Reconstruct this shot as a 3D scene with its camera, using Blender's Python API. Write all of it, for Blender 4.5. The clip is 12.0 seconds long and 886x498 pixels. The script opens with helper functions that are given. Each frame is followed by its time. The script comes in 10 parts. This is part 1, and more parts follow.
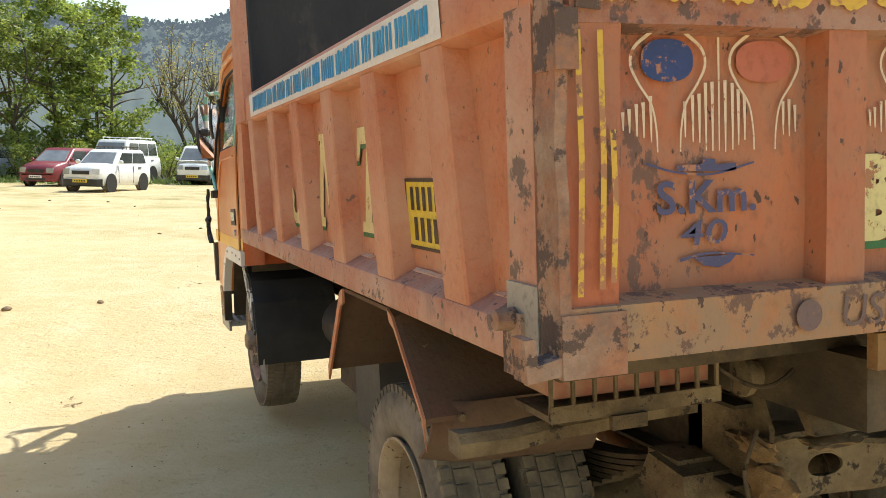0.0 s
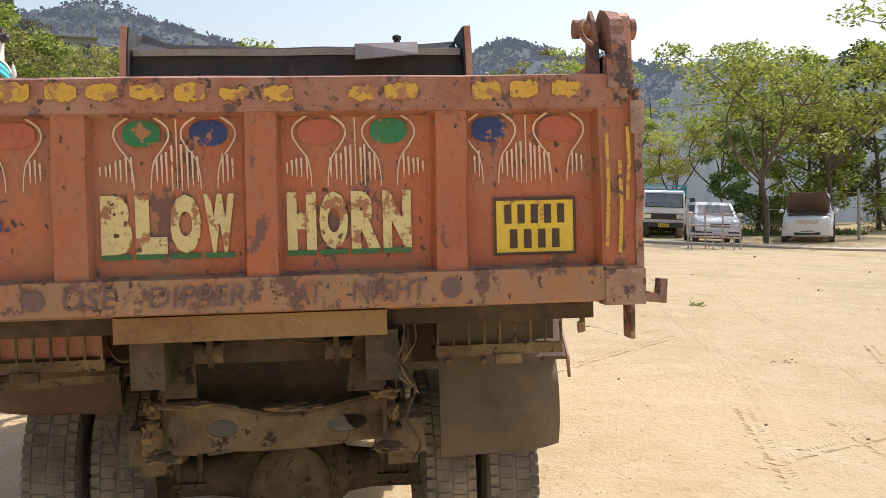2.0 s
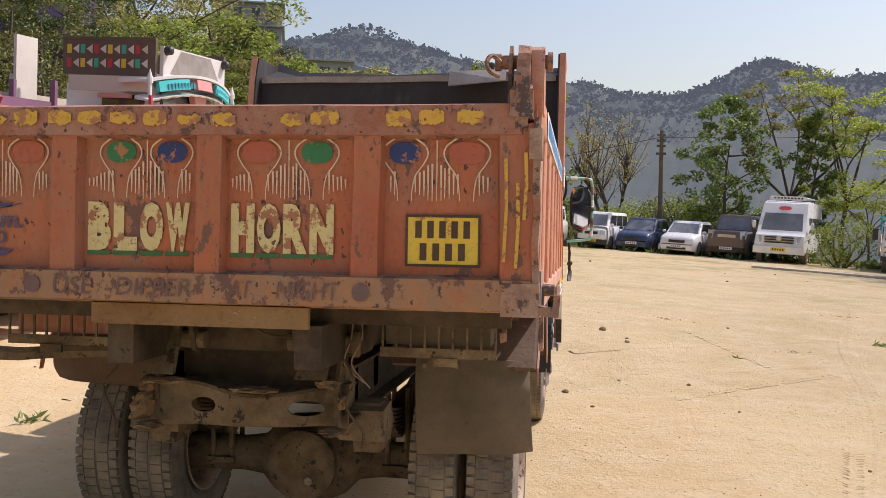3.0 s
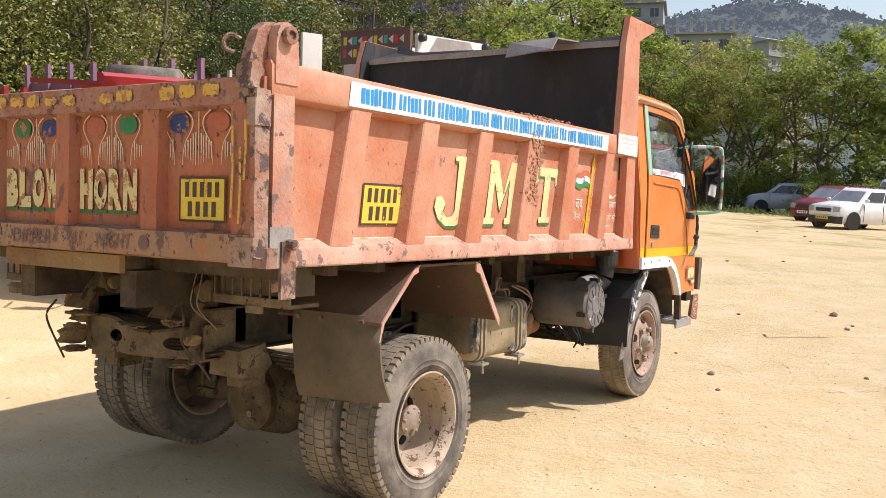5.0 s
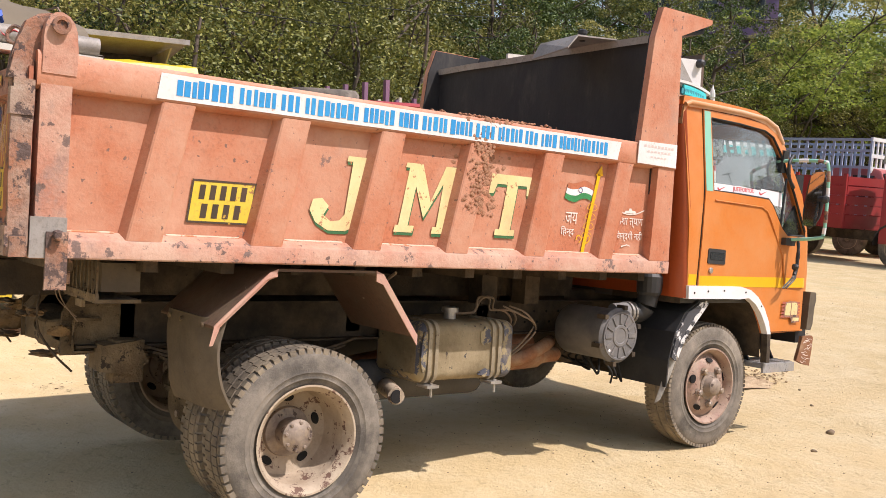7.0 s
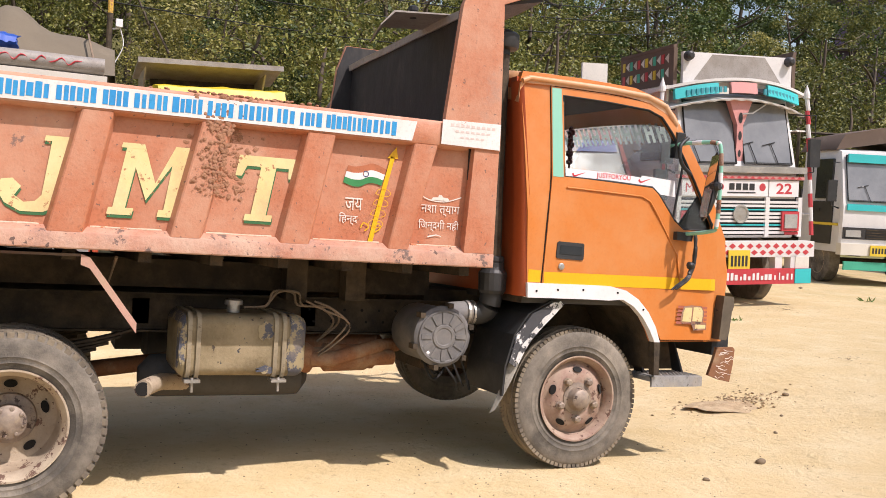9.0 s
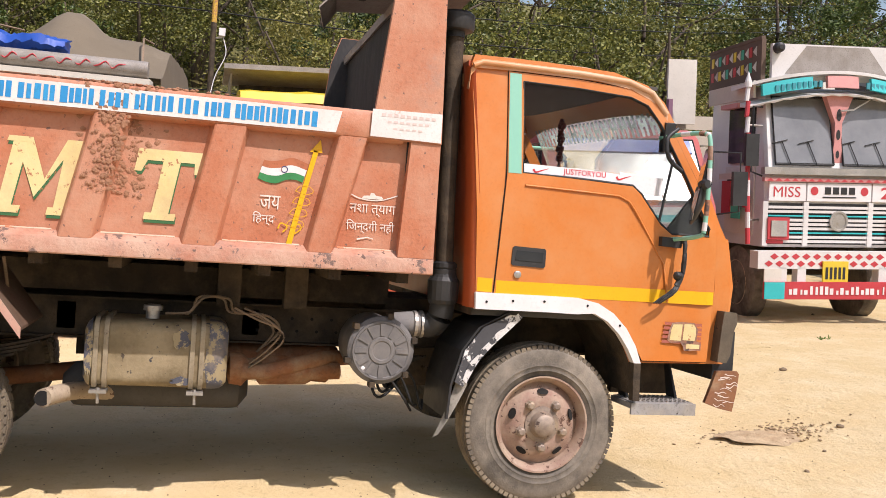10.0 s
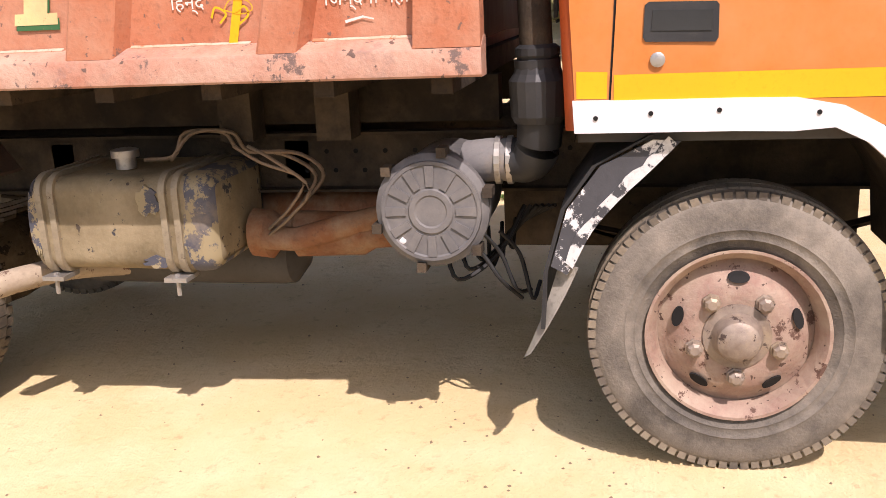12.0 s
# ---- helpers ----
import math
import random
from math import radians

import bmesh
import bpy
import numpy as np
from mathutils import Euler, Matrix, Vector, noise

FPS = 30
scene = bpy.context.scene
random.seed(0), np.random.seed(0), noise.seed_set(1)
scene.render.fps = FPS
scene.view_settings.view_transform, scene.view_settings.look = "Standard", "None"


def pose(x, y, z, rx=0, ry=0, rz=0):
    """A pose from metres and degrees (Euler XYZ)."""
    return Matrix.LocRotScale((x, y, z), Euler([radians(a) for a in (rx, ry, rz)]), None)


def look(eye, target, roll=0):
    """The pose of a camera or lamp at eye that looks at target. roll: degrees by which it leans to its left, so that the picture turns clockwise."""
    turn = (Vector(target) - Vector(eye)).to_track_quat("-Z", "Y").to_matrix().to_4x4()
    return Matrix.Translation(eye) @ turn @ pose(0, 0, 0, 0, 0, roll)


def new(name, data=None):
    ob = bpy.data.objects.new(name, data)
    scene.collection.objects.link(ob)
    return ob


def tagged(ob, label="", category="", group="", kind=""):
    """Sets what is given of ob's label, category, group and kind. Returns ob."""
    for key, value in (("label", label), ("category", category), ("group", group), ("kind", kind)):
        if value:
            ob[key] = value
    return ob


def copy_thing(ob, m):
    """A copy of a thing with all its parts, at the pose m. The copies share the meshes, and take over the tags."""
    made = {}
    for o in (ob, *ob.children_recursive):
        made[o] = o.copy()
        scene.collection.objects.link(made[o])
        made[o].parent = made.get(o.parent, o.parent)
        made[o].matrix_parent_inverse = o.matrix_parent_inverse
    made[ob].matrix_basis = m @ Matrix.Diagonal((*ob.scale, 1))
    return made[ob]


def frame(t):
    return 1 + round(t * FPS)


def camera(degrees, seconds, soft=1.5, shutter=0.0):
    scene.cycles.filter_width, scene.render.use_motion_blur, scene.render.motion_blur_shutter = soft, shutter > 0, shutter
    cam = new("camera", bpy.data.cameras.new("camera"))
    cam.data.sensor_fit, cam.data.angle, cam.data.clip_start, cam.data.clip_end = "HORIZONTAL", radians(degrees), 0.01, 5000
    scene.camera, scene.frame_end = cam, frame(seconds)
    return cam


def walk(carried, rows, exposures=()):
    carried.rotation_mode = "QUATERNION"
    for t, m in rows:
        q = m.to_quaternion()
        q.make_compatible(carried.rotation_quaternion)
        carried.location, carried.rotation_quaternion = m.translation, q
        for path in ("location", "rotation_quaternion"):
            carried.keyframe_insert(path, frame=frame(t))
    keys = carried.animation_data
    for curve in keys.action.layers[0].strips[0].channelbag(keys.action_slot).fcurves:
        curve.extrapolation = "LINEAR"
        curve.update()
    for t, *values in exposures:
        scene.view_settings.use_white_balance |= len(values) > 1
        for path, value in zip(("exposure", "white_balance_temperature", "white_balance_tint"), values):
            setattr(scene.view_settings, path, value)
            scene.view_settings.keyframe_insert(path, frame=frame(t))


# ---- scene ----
cam = camera(51.3, 12.0, 0.75)
PATH = [
    (0, (-1.83, -1.385, 1.545), (-1.144, 0.485, 1.37), -1.9),
    (0.5, (-1.392, -1.839, 1.503), (-0.817, 0.073, 1.389), -2.8),
    (1, (-0.856, -2.182, 1.507), (-0.436, -0.23, 1.396), -2.7),
    (1.5, (-0.346, -2.536, 1.481), (-0.044, -0.565, 1.331), -1.5),
    (2, (0.264, -2.74, 1.457), (0.487, -0.754, 1.39), -1.4),
    (2.5, (0.808, -3.003, 1.454), (0.781, -1.003, 1.448), -0.1),
    (3, (1.324, -3.041, 1.43), (1.028, -1.063, 1.41), 1.0),
    (3.2, (1.561, -3.007, 1.442), (1.14, -1.052, 1.416), 0.8),
    (4.8, (3.402, -2.55, 1.391), (2.377, -0.835, 1.316), 1.6),
    (5, (3.575, -2.463, 1.412), (2.498, -0.78, 1.327), 1.6),
    (5.5, (3.895, -2.053, 1.416), (2.663, -0.479, 1.337), 2.3),
    (6, (4.317, -1.663, 1.395), (2.967, -0.19, 1.309), 1.0),
    (6.5, (4.653, -1.29, 1.439), (3.195, 0.078, 1.366), 3.4),
    (6.7, (4.715, -1.098, 1.417), (3.198, 0.205, 1.353), 3.6),
    (8.3, (5.561, 0.635, 1.322), (3.795, 1.572, 1.285), 2.2),
    (8.5, (5.62, 0.873, 1.298), (3.825, 1.753, 1.256), 2.4),
    (9, (5.725, 1.434, 1.283), (3.897, 2.246, 1.275), 3.2),
    (9.5, (5.675, 2.06, 1.314), (3.799, 2.754, 1.301), 3.2),
    (10, (5.58, 2.614, 1.325), (3.649, 3.136, 1.316), 3.8),
    (10.5, (5.164, 3.089, 1.353), (3.188, 3.398, 1.334), 4.1),
    (11, (4.743, 3.534, 1.371), (2.745, 3.575, 1.287), 5.6),
    (11.5, (4.168, 3.803, 1.375), (2.21, 3.48, 1.124), 5.1),
    (12, (3.606, 4.122, 1.36), (1.711, 3.739, 0.847), -2.6),
]
EXPOSURES = [(0.0, 0.66, 6300, 4), (0.5, 0.4, 6350, 12), (1.0, 0.44, 6400, 20), (1.5, 0.7, 6300, 17), (2.0, 0.3, 6350, 20), (2.5, -0.06, 6400, 23), (3.2, 0.02, 6400, 25), (5.0, 0.26, 6320, 19), (6.5, 0.1, 6370, 20), (8.5, 0.03, 6370, 20), (9.5, -0.02, 6370, 21), (11.0, -0.04, 6350, 21), (11.6, 0.1, 6350, 22), (12.0, 0.17, 6450, 27)]
walk(cam, [(t, look(eye, target, roll)) for t, eye, target, roll in PATH], EXPOSURES)

# ---- light ----
SUN_DIR = Vector((1.0, 0.57, 1.53)).normalized()
world = bpy.data.worlds.new("sky")
scene.world = world
world.use_nodes = True
wn = world.node_tree.nodes
sky = wn.new("ShaderNodeTexSky")
sky.sky_type = "NISHITA"
sky.sun_disc = False
sky.sun_elevation = math.asin(SUN_DIR.z)
sky.sun_rotation = math.atan2(SUN_DIR.x, SUN_DIR.y)
sky.air_density, sky.dust_density, sky.ozone_density, sky.altitude = 2.0, 6.0, 1.0, 1200
wn["Background"].inputs[1].default_value = 0.138
world.node_tree.links.new(sky.outputs[0], wn["Background"].inputs[0])
sun = new("sun", bpy.data.lights.new("sun", "SUN"))
sun.data.energy, sun.data.angle, sun.data.color = 4.75, radians(0.55), (1.0, 0.95, 0.86)
sun.matrix_world = look(SUN_DIR * 60, (0, 0, 0))


# ---- materials ----
def mat(name, col, col2=None, rough=0.6, metal=0.0, scale=5.0, chip=None, chips=0.0, chip_scale=9.0, dust=None, dusty=0.0,
        bump=0.15, bscale=60.0, spec=0.4, streak=1.0, fine=0.25, spots=None, spot=0.0, spot_scale=40.0,
        scuff=None, scuffs=0.0, scuff_scale=2.2):
    """Paint, metal, rubber or cloth: two tones in large patches, fine grain, chipped spots and settled dust."""
    m = bpy.data.materials.new(name)
    m.use_nodes = True
    nt = m.node_tree
    n, link = nt.nodes, nt.links.new
    b = n["Principled BSDF"]
    tc = n.new("ShaderNodeTexCoord")
    mp = n.new("ShaderNodeMapping")
    mp.inputs["Scale"].default_value = (1, 1, streak)
    link(tc.outputs["Object"], mp.inputs[0])

    def noise_of(s, detail=5.0, roughness=0.6):
        t = n.new("ShaderNodeTexNoise")
        t.inputs["Scale"].default_value, t.inputs["Detail"].default_value, t.inputs["Roughness"].default_value = s, detail, roughness
        link(mp.outputs[0], t.inputs[0])
        return t.outputs[0]

    def ramp(src, lo, hi):
        r = n.new("ShaderNodeMapRange")
        r.inputs[1].default_value, r.inputs[2].default_value = lo, hi
        link(src, r.inputs[0])
        return r.outputs[0]

    def mix(fac, a, c):
        x = n.new("ShaderNodeMix")
        x.data_type = "RGBA"
        for i, v in ((0, fac), (6, a), (7, c)):
            if isinstance(v, (tuple, float)):
                x.inputs[i].default_value = (*v, 1) if isinstance(v, tuple) else v
            else:
                link(v, x.inputs[i])
        return x.outputs[2]

    col2 = col2 or tuple(0.75 * c for c in col)
    out = mix(ramp(noise_of(scale), 0.35, 0.65), col, col2)
    g = noise_of(bscale, 4.0)
    dark = tuple(max(0.0, c * (1 - fine)) for c in col2)
    out = mix(ramp(g, 0.52, 0.75), out, dark)
    height = g
    if dust:
        out = mix(ramp(noise_of(scale * 0.6, 6.0, 0.7), 0.75 - dusty, 1.05 - dusty), out, dust)
    if scuff:
        out = mix(ramp(noise_of(scuff_scale, 9.0, 0.78), 0.66 - scuffs, 0.80 - scuffs), out, scuff)
    if chip:
        c = ramp(noise_of(chip_scale, 8.0, 0.72), 0.72 - chips, 0.75 - chips)
        out = mix(c, out, chip)
    if spots:
        out = mix(ramp(noise_of(spot_scale, 3.0, 0.5), 0.74 - spot, 0.765 - spot), out, spots)
    link(out, b.inputs["Base Color"])
    rr = n.new("ShaderNodeMapRange")
    rr.inputs[3].default_value, rr.inputs[4].default_value = max(0.05, rough - 0.12), min(1.0, rough + 0.12)
    link(noise_of(scale * 3), rr.inputs[0])
    link(rr.outputs[0], b.inputs["Roughness"])
    b.inputs["Metallic"].default_value = metal
    b.inputs["Specular IOR Level"].default_value = spec
    if bump:
        bp = n.new("ShaderNodeBump")
        bp.inputs["Strength"].default_value, bp.inputs["Distance"].default_value = bump, 0.01
        link(height, bp.inputs["Height"])
        link(bp.outputs[0], b.inputs["Normal"])
    return m


def glass(name, tint=(0.75, 0.82, 0.8), rough=0.03):
    """Thin window glass: mostly clear, with a mirror gloss."""
    m = bpy.data.materials.new(name)
    m.use_nodes = True
    n, link = m.node_tree.nodes, m.node_tree.links.new
    n.remove(n["Principled BSDF"])
    tr, gl, mx, fr = (n.new("ShaderNode" + k) for k in ("BsdfTransparent", "BsdfGlossy", "MixShader", "Fresnel"))
    tr.inputs[0].default_value = (*tint, 1)
    gl.inputs["Roughness"].default_value = rough
    fr.inputs[0].default_value = 1.2
    mr = n.new("ShaderNodeMapRange")
    mr.inputs[3].default_value, mr.inputs[4].default_value = 0.0, 0.6
    link(fr.outputs[0], mr.inputs[0])
    link(mr.outputs[0], mx.inputs[0])
    link(tr.outputs[0], mx.inputs[1])
    link(gl.outputs[0], mx.inputs[2])
    link(mx.outputs[0], n["Material Output"].inputs[0])
    return m


def leaf_mat(name, a, c, trans=0.35):
    m = bpy.data.materials.new(name)
    m.use_nodes = True
    n, link = m.node_tree.nodes, m.node_tree.links.new
    b = n["Principled BSDF"]
    geo, oi = n.new("ShaderNodeNewGeometry"), n.new("ShaderNodeObjectInfo")
    x, hs, ad = n.new("ShaderNodeMix"), n.new("ShaderNodeHueSaturation"), n.new("ShaderNodeMapRange")
    x.data_type = "RGBA"
    x.inputs[6].default_value, x.inputs[7].default_value = (*a, 1), (*c, 1)
    link(geo.outputs["Random Per Island"], x.inputs[0])
    ad.inputs[3].default_value, ad.inputs[4].default_value = 0.7, 1.35
    link(oi.outputs["Random"], ad.inputs[0])
    link(ad.outputs[0], hs.inputs["Value"])
    link(x.outputs[2], hs.inputs["Color"])
    link(hs.outputs[0], b.inputs["Base Color"])
    b.inputs["Roughness"].default_value = 0.55
    t, ms = n.new("ShaderNodeBsdfTranslucent"), n.new("ShaderNodeMixShader")
    link(hs.outputs[0], t.inputs[0])
    ms.inputs[0].default_value = trans
    link(b.outputs[0], ms.inputs[1])
    link(t.outputs[0], ms.inputs[2])
    link(ms.outputs[0], n["Material Output"].inputs[0])
    return m


DUST = (0.42, 0.32, 0.2)
RUST = (0.09, 0.045, 0.025)
M = {}
M["gate"] = mat("gate_orange_paint", (0.465, 0.139, 0.052), (0.363, 0.109, 0.056), 0.62, scale=3.5, chip=(0.158, 0.084, 0.064), chips=0.15, chip_scale=11, dust=(0.316, 0.168, 0.104), dusty=0.36, bump=0.3, streak=0.55, spots=(0.0837, 0.042, 0.032), spot=0.065, spot_scale=38, scuff=(0.307, 0.164, 0.116), scuffs=0.15, scuff_scale=5.5)
M["gate_low"] = mat("grimy_ochre_gate_paint", (0.4, 0.147, 0.06), (0.316, 0.13, 0.064), 0.7, scale=7, chip=(0.149, 0.084, 0.064), chips=0.185, chip_scale=12, dust=(0.353, 0.21, 0.112), dusty=0.42, bump=0.4, streak=0.8, spots=(0.0837, 0.0462, 0.036), spot=0.085, spot_scale=34, scuff=(0.288, 0.181, 0.112), scuffs=0.23, scuff_scale=8.0)
M["rail_ink"] = mat("faded_dark_rail_ink", (0.13, 0.085, 0.08), (0.16, 0.1, 0.1), 0.65, chip=(0.38, 0.17, 0.08), chips=0.13, chip_scale=18, bump=0.1)
M["worn_edge"] = mat("bare_pink_worn_edge", (0.66, 0.47, 0.36), (0.60, 0.36, 0.24), 0.7, chip=(0.5, 0.2, 0.1), chips=0.17, chip_scale=12, bump=0.2)
M["gate_top"] = mat("mottled_top_rail_paint", (0.335, 0.126, 0.068), (0.27, 0.113, 0.08), 0.7, scale=9, chip=(0.13, 0.0756, 0.064), chips=0.17, chip_scale=13, dust=(0.372, 0.218, 0.16), dusty=0.36, bump=0.45, spots=(0.093, 0.0504, 0.044), spot=0.09, spot_scale=36, scuff=(0.391, 0.244, 0.184), scuffs=0.13, scuff_scale=9)
M["rust"] = mat("rusty_orange_edge", (0.36, 0.155, 0.085), (0.23, 0.125, 0.085), 0.78, scale=8, chip=(0.10, 0.065, 0.055), chips=0.19, chip_scale=11, dust=(0.40, 0.31, 0.24), dusty=0.32, bump=0.6, scuff=(0.20, 0.13, 0.105), scuffs=0.14, scuff_scale=6)
M["side_worn"] = mat("worn_side_orange_paint", (0.47, 0.19, 0.115), (0.40, 0.165, 0.105), 0.65, scale=5, chip=(0.17, 0.11, 0.09), chips=0.14, chip_scale=9, dust=(0.52, 0.33, 0.24), dusty=0.4, bump=0.4, spots=(0.15, 0.09, 0.07), spot=0.07, spot_scale=30, scuff=(0.31, 0.19, 0.15), scuffs=0.12, scuff_scale=5)
M["side"] = mat("side_orange_paint", (0.50, 0.182, 0.09), (0.45, 0.155, 0.076), 0.55, scale=3.2, chip=(0.24, 0.14, 0.11), chips=0.075, chip_scale=10, dust=(0.55, 0.305, 0.2), dusty=0.36, bump=0.25, spots=(0.20, 0.11, 0.08), spot=0.05, spot_scale=32, scuff=(0.40, 0.24, 0.18), scuffs=0.07, scuff_scale=2.0)
M["cab"] = mat("cab_orange_paint", (0.60, 0.19, 0.035), (0.57, 0.175, 0.03), 0.32, scale=1.5, dust=(0.60, 0.28, 0.11), dusty=0.3, bump=0.03, fine=0.06, spec=0.5)
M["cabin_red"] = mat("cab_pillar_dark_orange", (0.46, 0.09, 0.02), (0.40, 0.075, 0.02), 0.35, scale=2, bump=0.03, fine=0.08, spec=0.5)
M["black_sheet"] = mat("black_headboard_paint", (0.022, 0.021, 0.022), (0.035, 0.032, 0.03), 0.6, chip=(0.09, 0.07, 0.06), chips=0.05, chip_scale=7, dust=(0.11, 0.09, 0.07), dusty=0.2, streak=0.4)
M["grey_sheet"] = mat("worn_grey_steel", (0.36, 0.33, 0.3), (0.27, 0.24, 0.21), 0.6, 0.2, chip=(0.1, 0.08, 0.07), chips=0.06, dust=DUST, dusty=0.2)
M["chassis"] = mat("dusty_chassis_steel", (0.0324, 0.0245, 0.0166), (0.0612, 0.0432, 0.0266), 0.8, scale=7, dust=(0.13, 0.0936, 0.0562), dusty=0.3, chip=(0.0288, 0.0216, 0.018), chips=0.08, bump=0.4)
M["beam"] = mat("muddy_beam_steel", (0.0648, 0.0475, 0.0288), (0.122, 0.0828, 0.0446), 0.88, scale=7, chip=(0.0396, 0.0288, 0.0202), chips=0.14, chip_scale=15, dust=(0.23, 0.173, 0.104), dusty=0.36, bump=0.9, bscale=45)
M["mud_lump"] = mat("caked_ochre_mud", (0.17, 0.10, 0.045), (0.10, 0.065, 0.035), 0.95, scale=9, dust=(0.30, 0.2, 0.10), dusty=0.36, bump=1.0, bscale=50)
M["ochre"] = mat("ochre_mud_over_paint", (0.257, 0.148, 0.0585), (0.195, 0.105, 0.0468), 0.85, scale=4, chip=(0.328, 0.281, 0.203), chips=0.07, chip_scale=11, dust=(0.281, 0.195, 0.0936), dusty=0.35, bump=0.5)
M["tyre"] = mat("dusty_tyre_rubber", (0.085, 0.075, 0.063), (0.15, 0.13, 0.105), 0.85, scale=7, dust=(0.29, 0.25, 0.2), dusty=0.36, bump=0.35, bscale=120)
M["tread"] = mat("dusty_tyre_tread", (0.075, 0.066, 0.056), (0.12, 0.10, 0.08), 0.9, dust=(0.32, 0.26, 0.18), dusty=0.38, bump=0.35)
M["rim"] = mat("dusty_wheel_rim", (0.29, 0.17, 0.13), (0.36, 0.25, 0.19), 0.7, 0.1, scale=9, dust=(0.45, 0.35, 0.26), dusty=0.36, chip=(0.13, 0.07, 0.05), chips=0.14, chip_scale=12, bump=0.35, spots=(0.1, 0.06, 0.045), spot=0.07)
M["rim_rear"] = mat("sandy_wheel_rim", (0.34, 0.26, 0.18), (0.42, 0.33, 0.24), 0.75, 0.1, scale=8, dust=(0.50, 0.41, 0.30), dusty=0.36, chip=(0.15, 0.085, 0.06), chips=0.15, chip_scale=10, bump=0.35, spots=(0.12, 0.07, 0.05), spot=0.06)
M["hub"] = mat("greasy_hub_steel", (0.2, 0.15, 0.12), (0.36, 0.29, 0.23), 0.55, 0.3, scale=14, chip=(0.08, 0.055, 0.045), chips=0.14, chip_scale=18, dust=DUST, dusty=0.25)
M["dark"] = mat("dark_gap", (0.014, 0.013, 0.012), None, 0.9, bump=0)
M["flap"] = mat("rubber_mud_flap", (0.085, 0.068, 0.048), (0.13, 0.102, 0.07), 0.85, dust=(0.16, 0.124, 0.08), dusty=0.28, chip=(0.056, 0.048, 0.044), chips=0.08, bump=0.2)
M["fender"] = mat("dusty_fender_sheet", (0.125, 0.0663, 0.0429), (0.109, 0.0718, 0.0484), 0.8, dust=(0.156, 0.113, 0.0741), dusty=0.26, bump=0.25)
M["fender_pink"] = mat("pink_fender_edge", (0.48, 0.24, 0.18), (0.52, 0.32, 0.25), 0.7, chip=(0.25, 0.17, 0.13), chips=0.08, dust=DUST, dusty=0.2)
M["tank"] = mat("dusty_tank", (0.19, 0.145, 0.08), (0.3, 0.24, 0.14), 0.65, 0.1, scale=6, chip=(0.05, 0.05, 0.06), chips=0.1, chip_scale=6, dust=(0.4, 0.32, 0.2), dusty=0.3, bump=0.25, spots=(0.08, 0.06, 0.045), spot=0.06, spot_scale=30)
M["step_plate"] = mat("worn_tread_plate_steel", (0.40, 0.39, 0.38), (0.28, 0.27, 0.26), 0.5, 0.25, scale=9, chip=(0.08, 0.07, 0.065), chips=0.12, chip_scale=14, dust=(0.45, 0.4, 0.33), dusty=0.3)
M["strap"] = mat("dusty_strap_steel", (0.36, 0.31, 0.22), (0.27, 0.22, 0.15), 0.6, 0.3, chip=(0.12, 0.08, 0.05), chips=0.08, chip_scale=14, dust=(0.48, 0.4, 0.27), dusty=0.3)
M["tank_blue"] = mat("chipped_blue_black_tank", (0.07, 0.075, 0.1), (0.11, 0.11, 0.13), 0.5, 0.1, chip=(0.34, 0.275, 0.16), chips=0.22, chip_scale=8, dust=DUST, dusty=0.2)
M["steel"] = mat("bright_steel", (0.55, 0.52, 0.48), (0.42, 0.4, 0.37), 0.4, 0.7, dust=DUST, dusty=0.2, bump=0.1)
M["filter"] = mat("black_plastic_filter", (0.075, 0.075, 0.08), (0.10, 0.10, 0.105), 0.6, dust=(0.2, 0.185, 0.17), dusty=0.36, bump=0.1)
M["hose"] = mat("grey_rubber_hose", (0.16, 0.15, 0.15), (0.22, 0.21, 0.2), 0.7, dust=DUST, dusty=0.2)
M["cable"] = mat("dusty_cable", (0.3, 0.21, 0.14), (0.2, 0.15, 0.1), 0.8, bump=0)
M["shaft"] = mat("rust_brown_shaft", (0.28, 0.115, 0.045), (0.22, 0.1, 0.05), 0.75, dust=DUST, dusty=0.3)
M["white"] = mat("worn_white_paint", (0.74, 0.73, 0.71), (0.68, 0.66, 0.63), 0.5, chip=(0.4, 0.3, 0.22), chips=0.05, chip_scale=14, bump=0.08, fine=0.08)
M["white_trim"] = mat("white_trim_paint", (0.76, 0.74, 0.74), (0.7, 0.67, 0.66), 0.45, chip=(0.45, 0.36, 0.3), chips=0.04, bump=0.03, fine=0.06)
M["worn_white"] = mat("worn_white_paint", (0.68, 0.67, 0.65), (0.6, 0.59, 0.57), 0.6, chip=(0.06, 0.06, 0.065), chips=0.2, chip_scale=16, bump=0.15)
M["black_worn"] = mat("black_rubber_worn_white", (0.05, 0.05, 0.055), (0.075, 0.075, 0.08), 0.6, chip=(0.72, 0.7, 0.68), chips=0.18, chip_scale=7, bump=0.15)
M["yellow"] = mat("yellow_reflective_tape", (0.80, 0.44, 0.008), (0.76, 0.40, 0.008), 0.35, scale=2, bump=0.02, fine=0.06)
M["mint"] = mat("mint_green_paint", (0.22, 0.50, 0.38), (0.25, 0.53, 0.41), 0.35, scale=2, bump=0.02, fine=0.08)
M["black"] = mat("black_plastic", (0.022, 0.022, 0.023), (0.04, 0.04, 0.04), 0.5, dust=(0.12, 0.1, 0.08), dusty=0.15, bump=0.08)
M["rubber"] = mat("black_rubber_seal", (0.02, 0.02, 0.02), None, 0.7, bump=0)
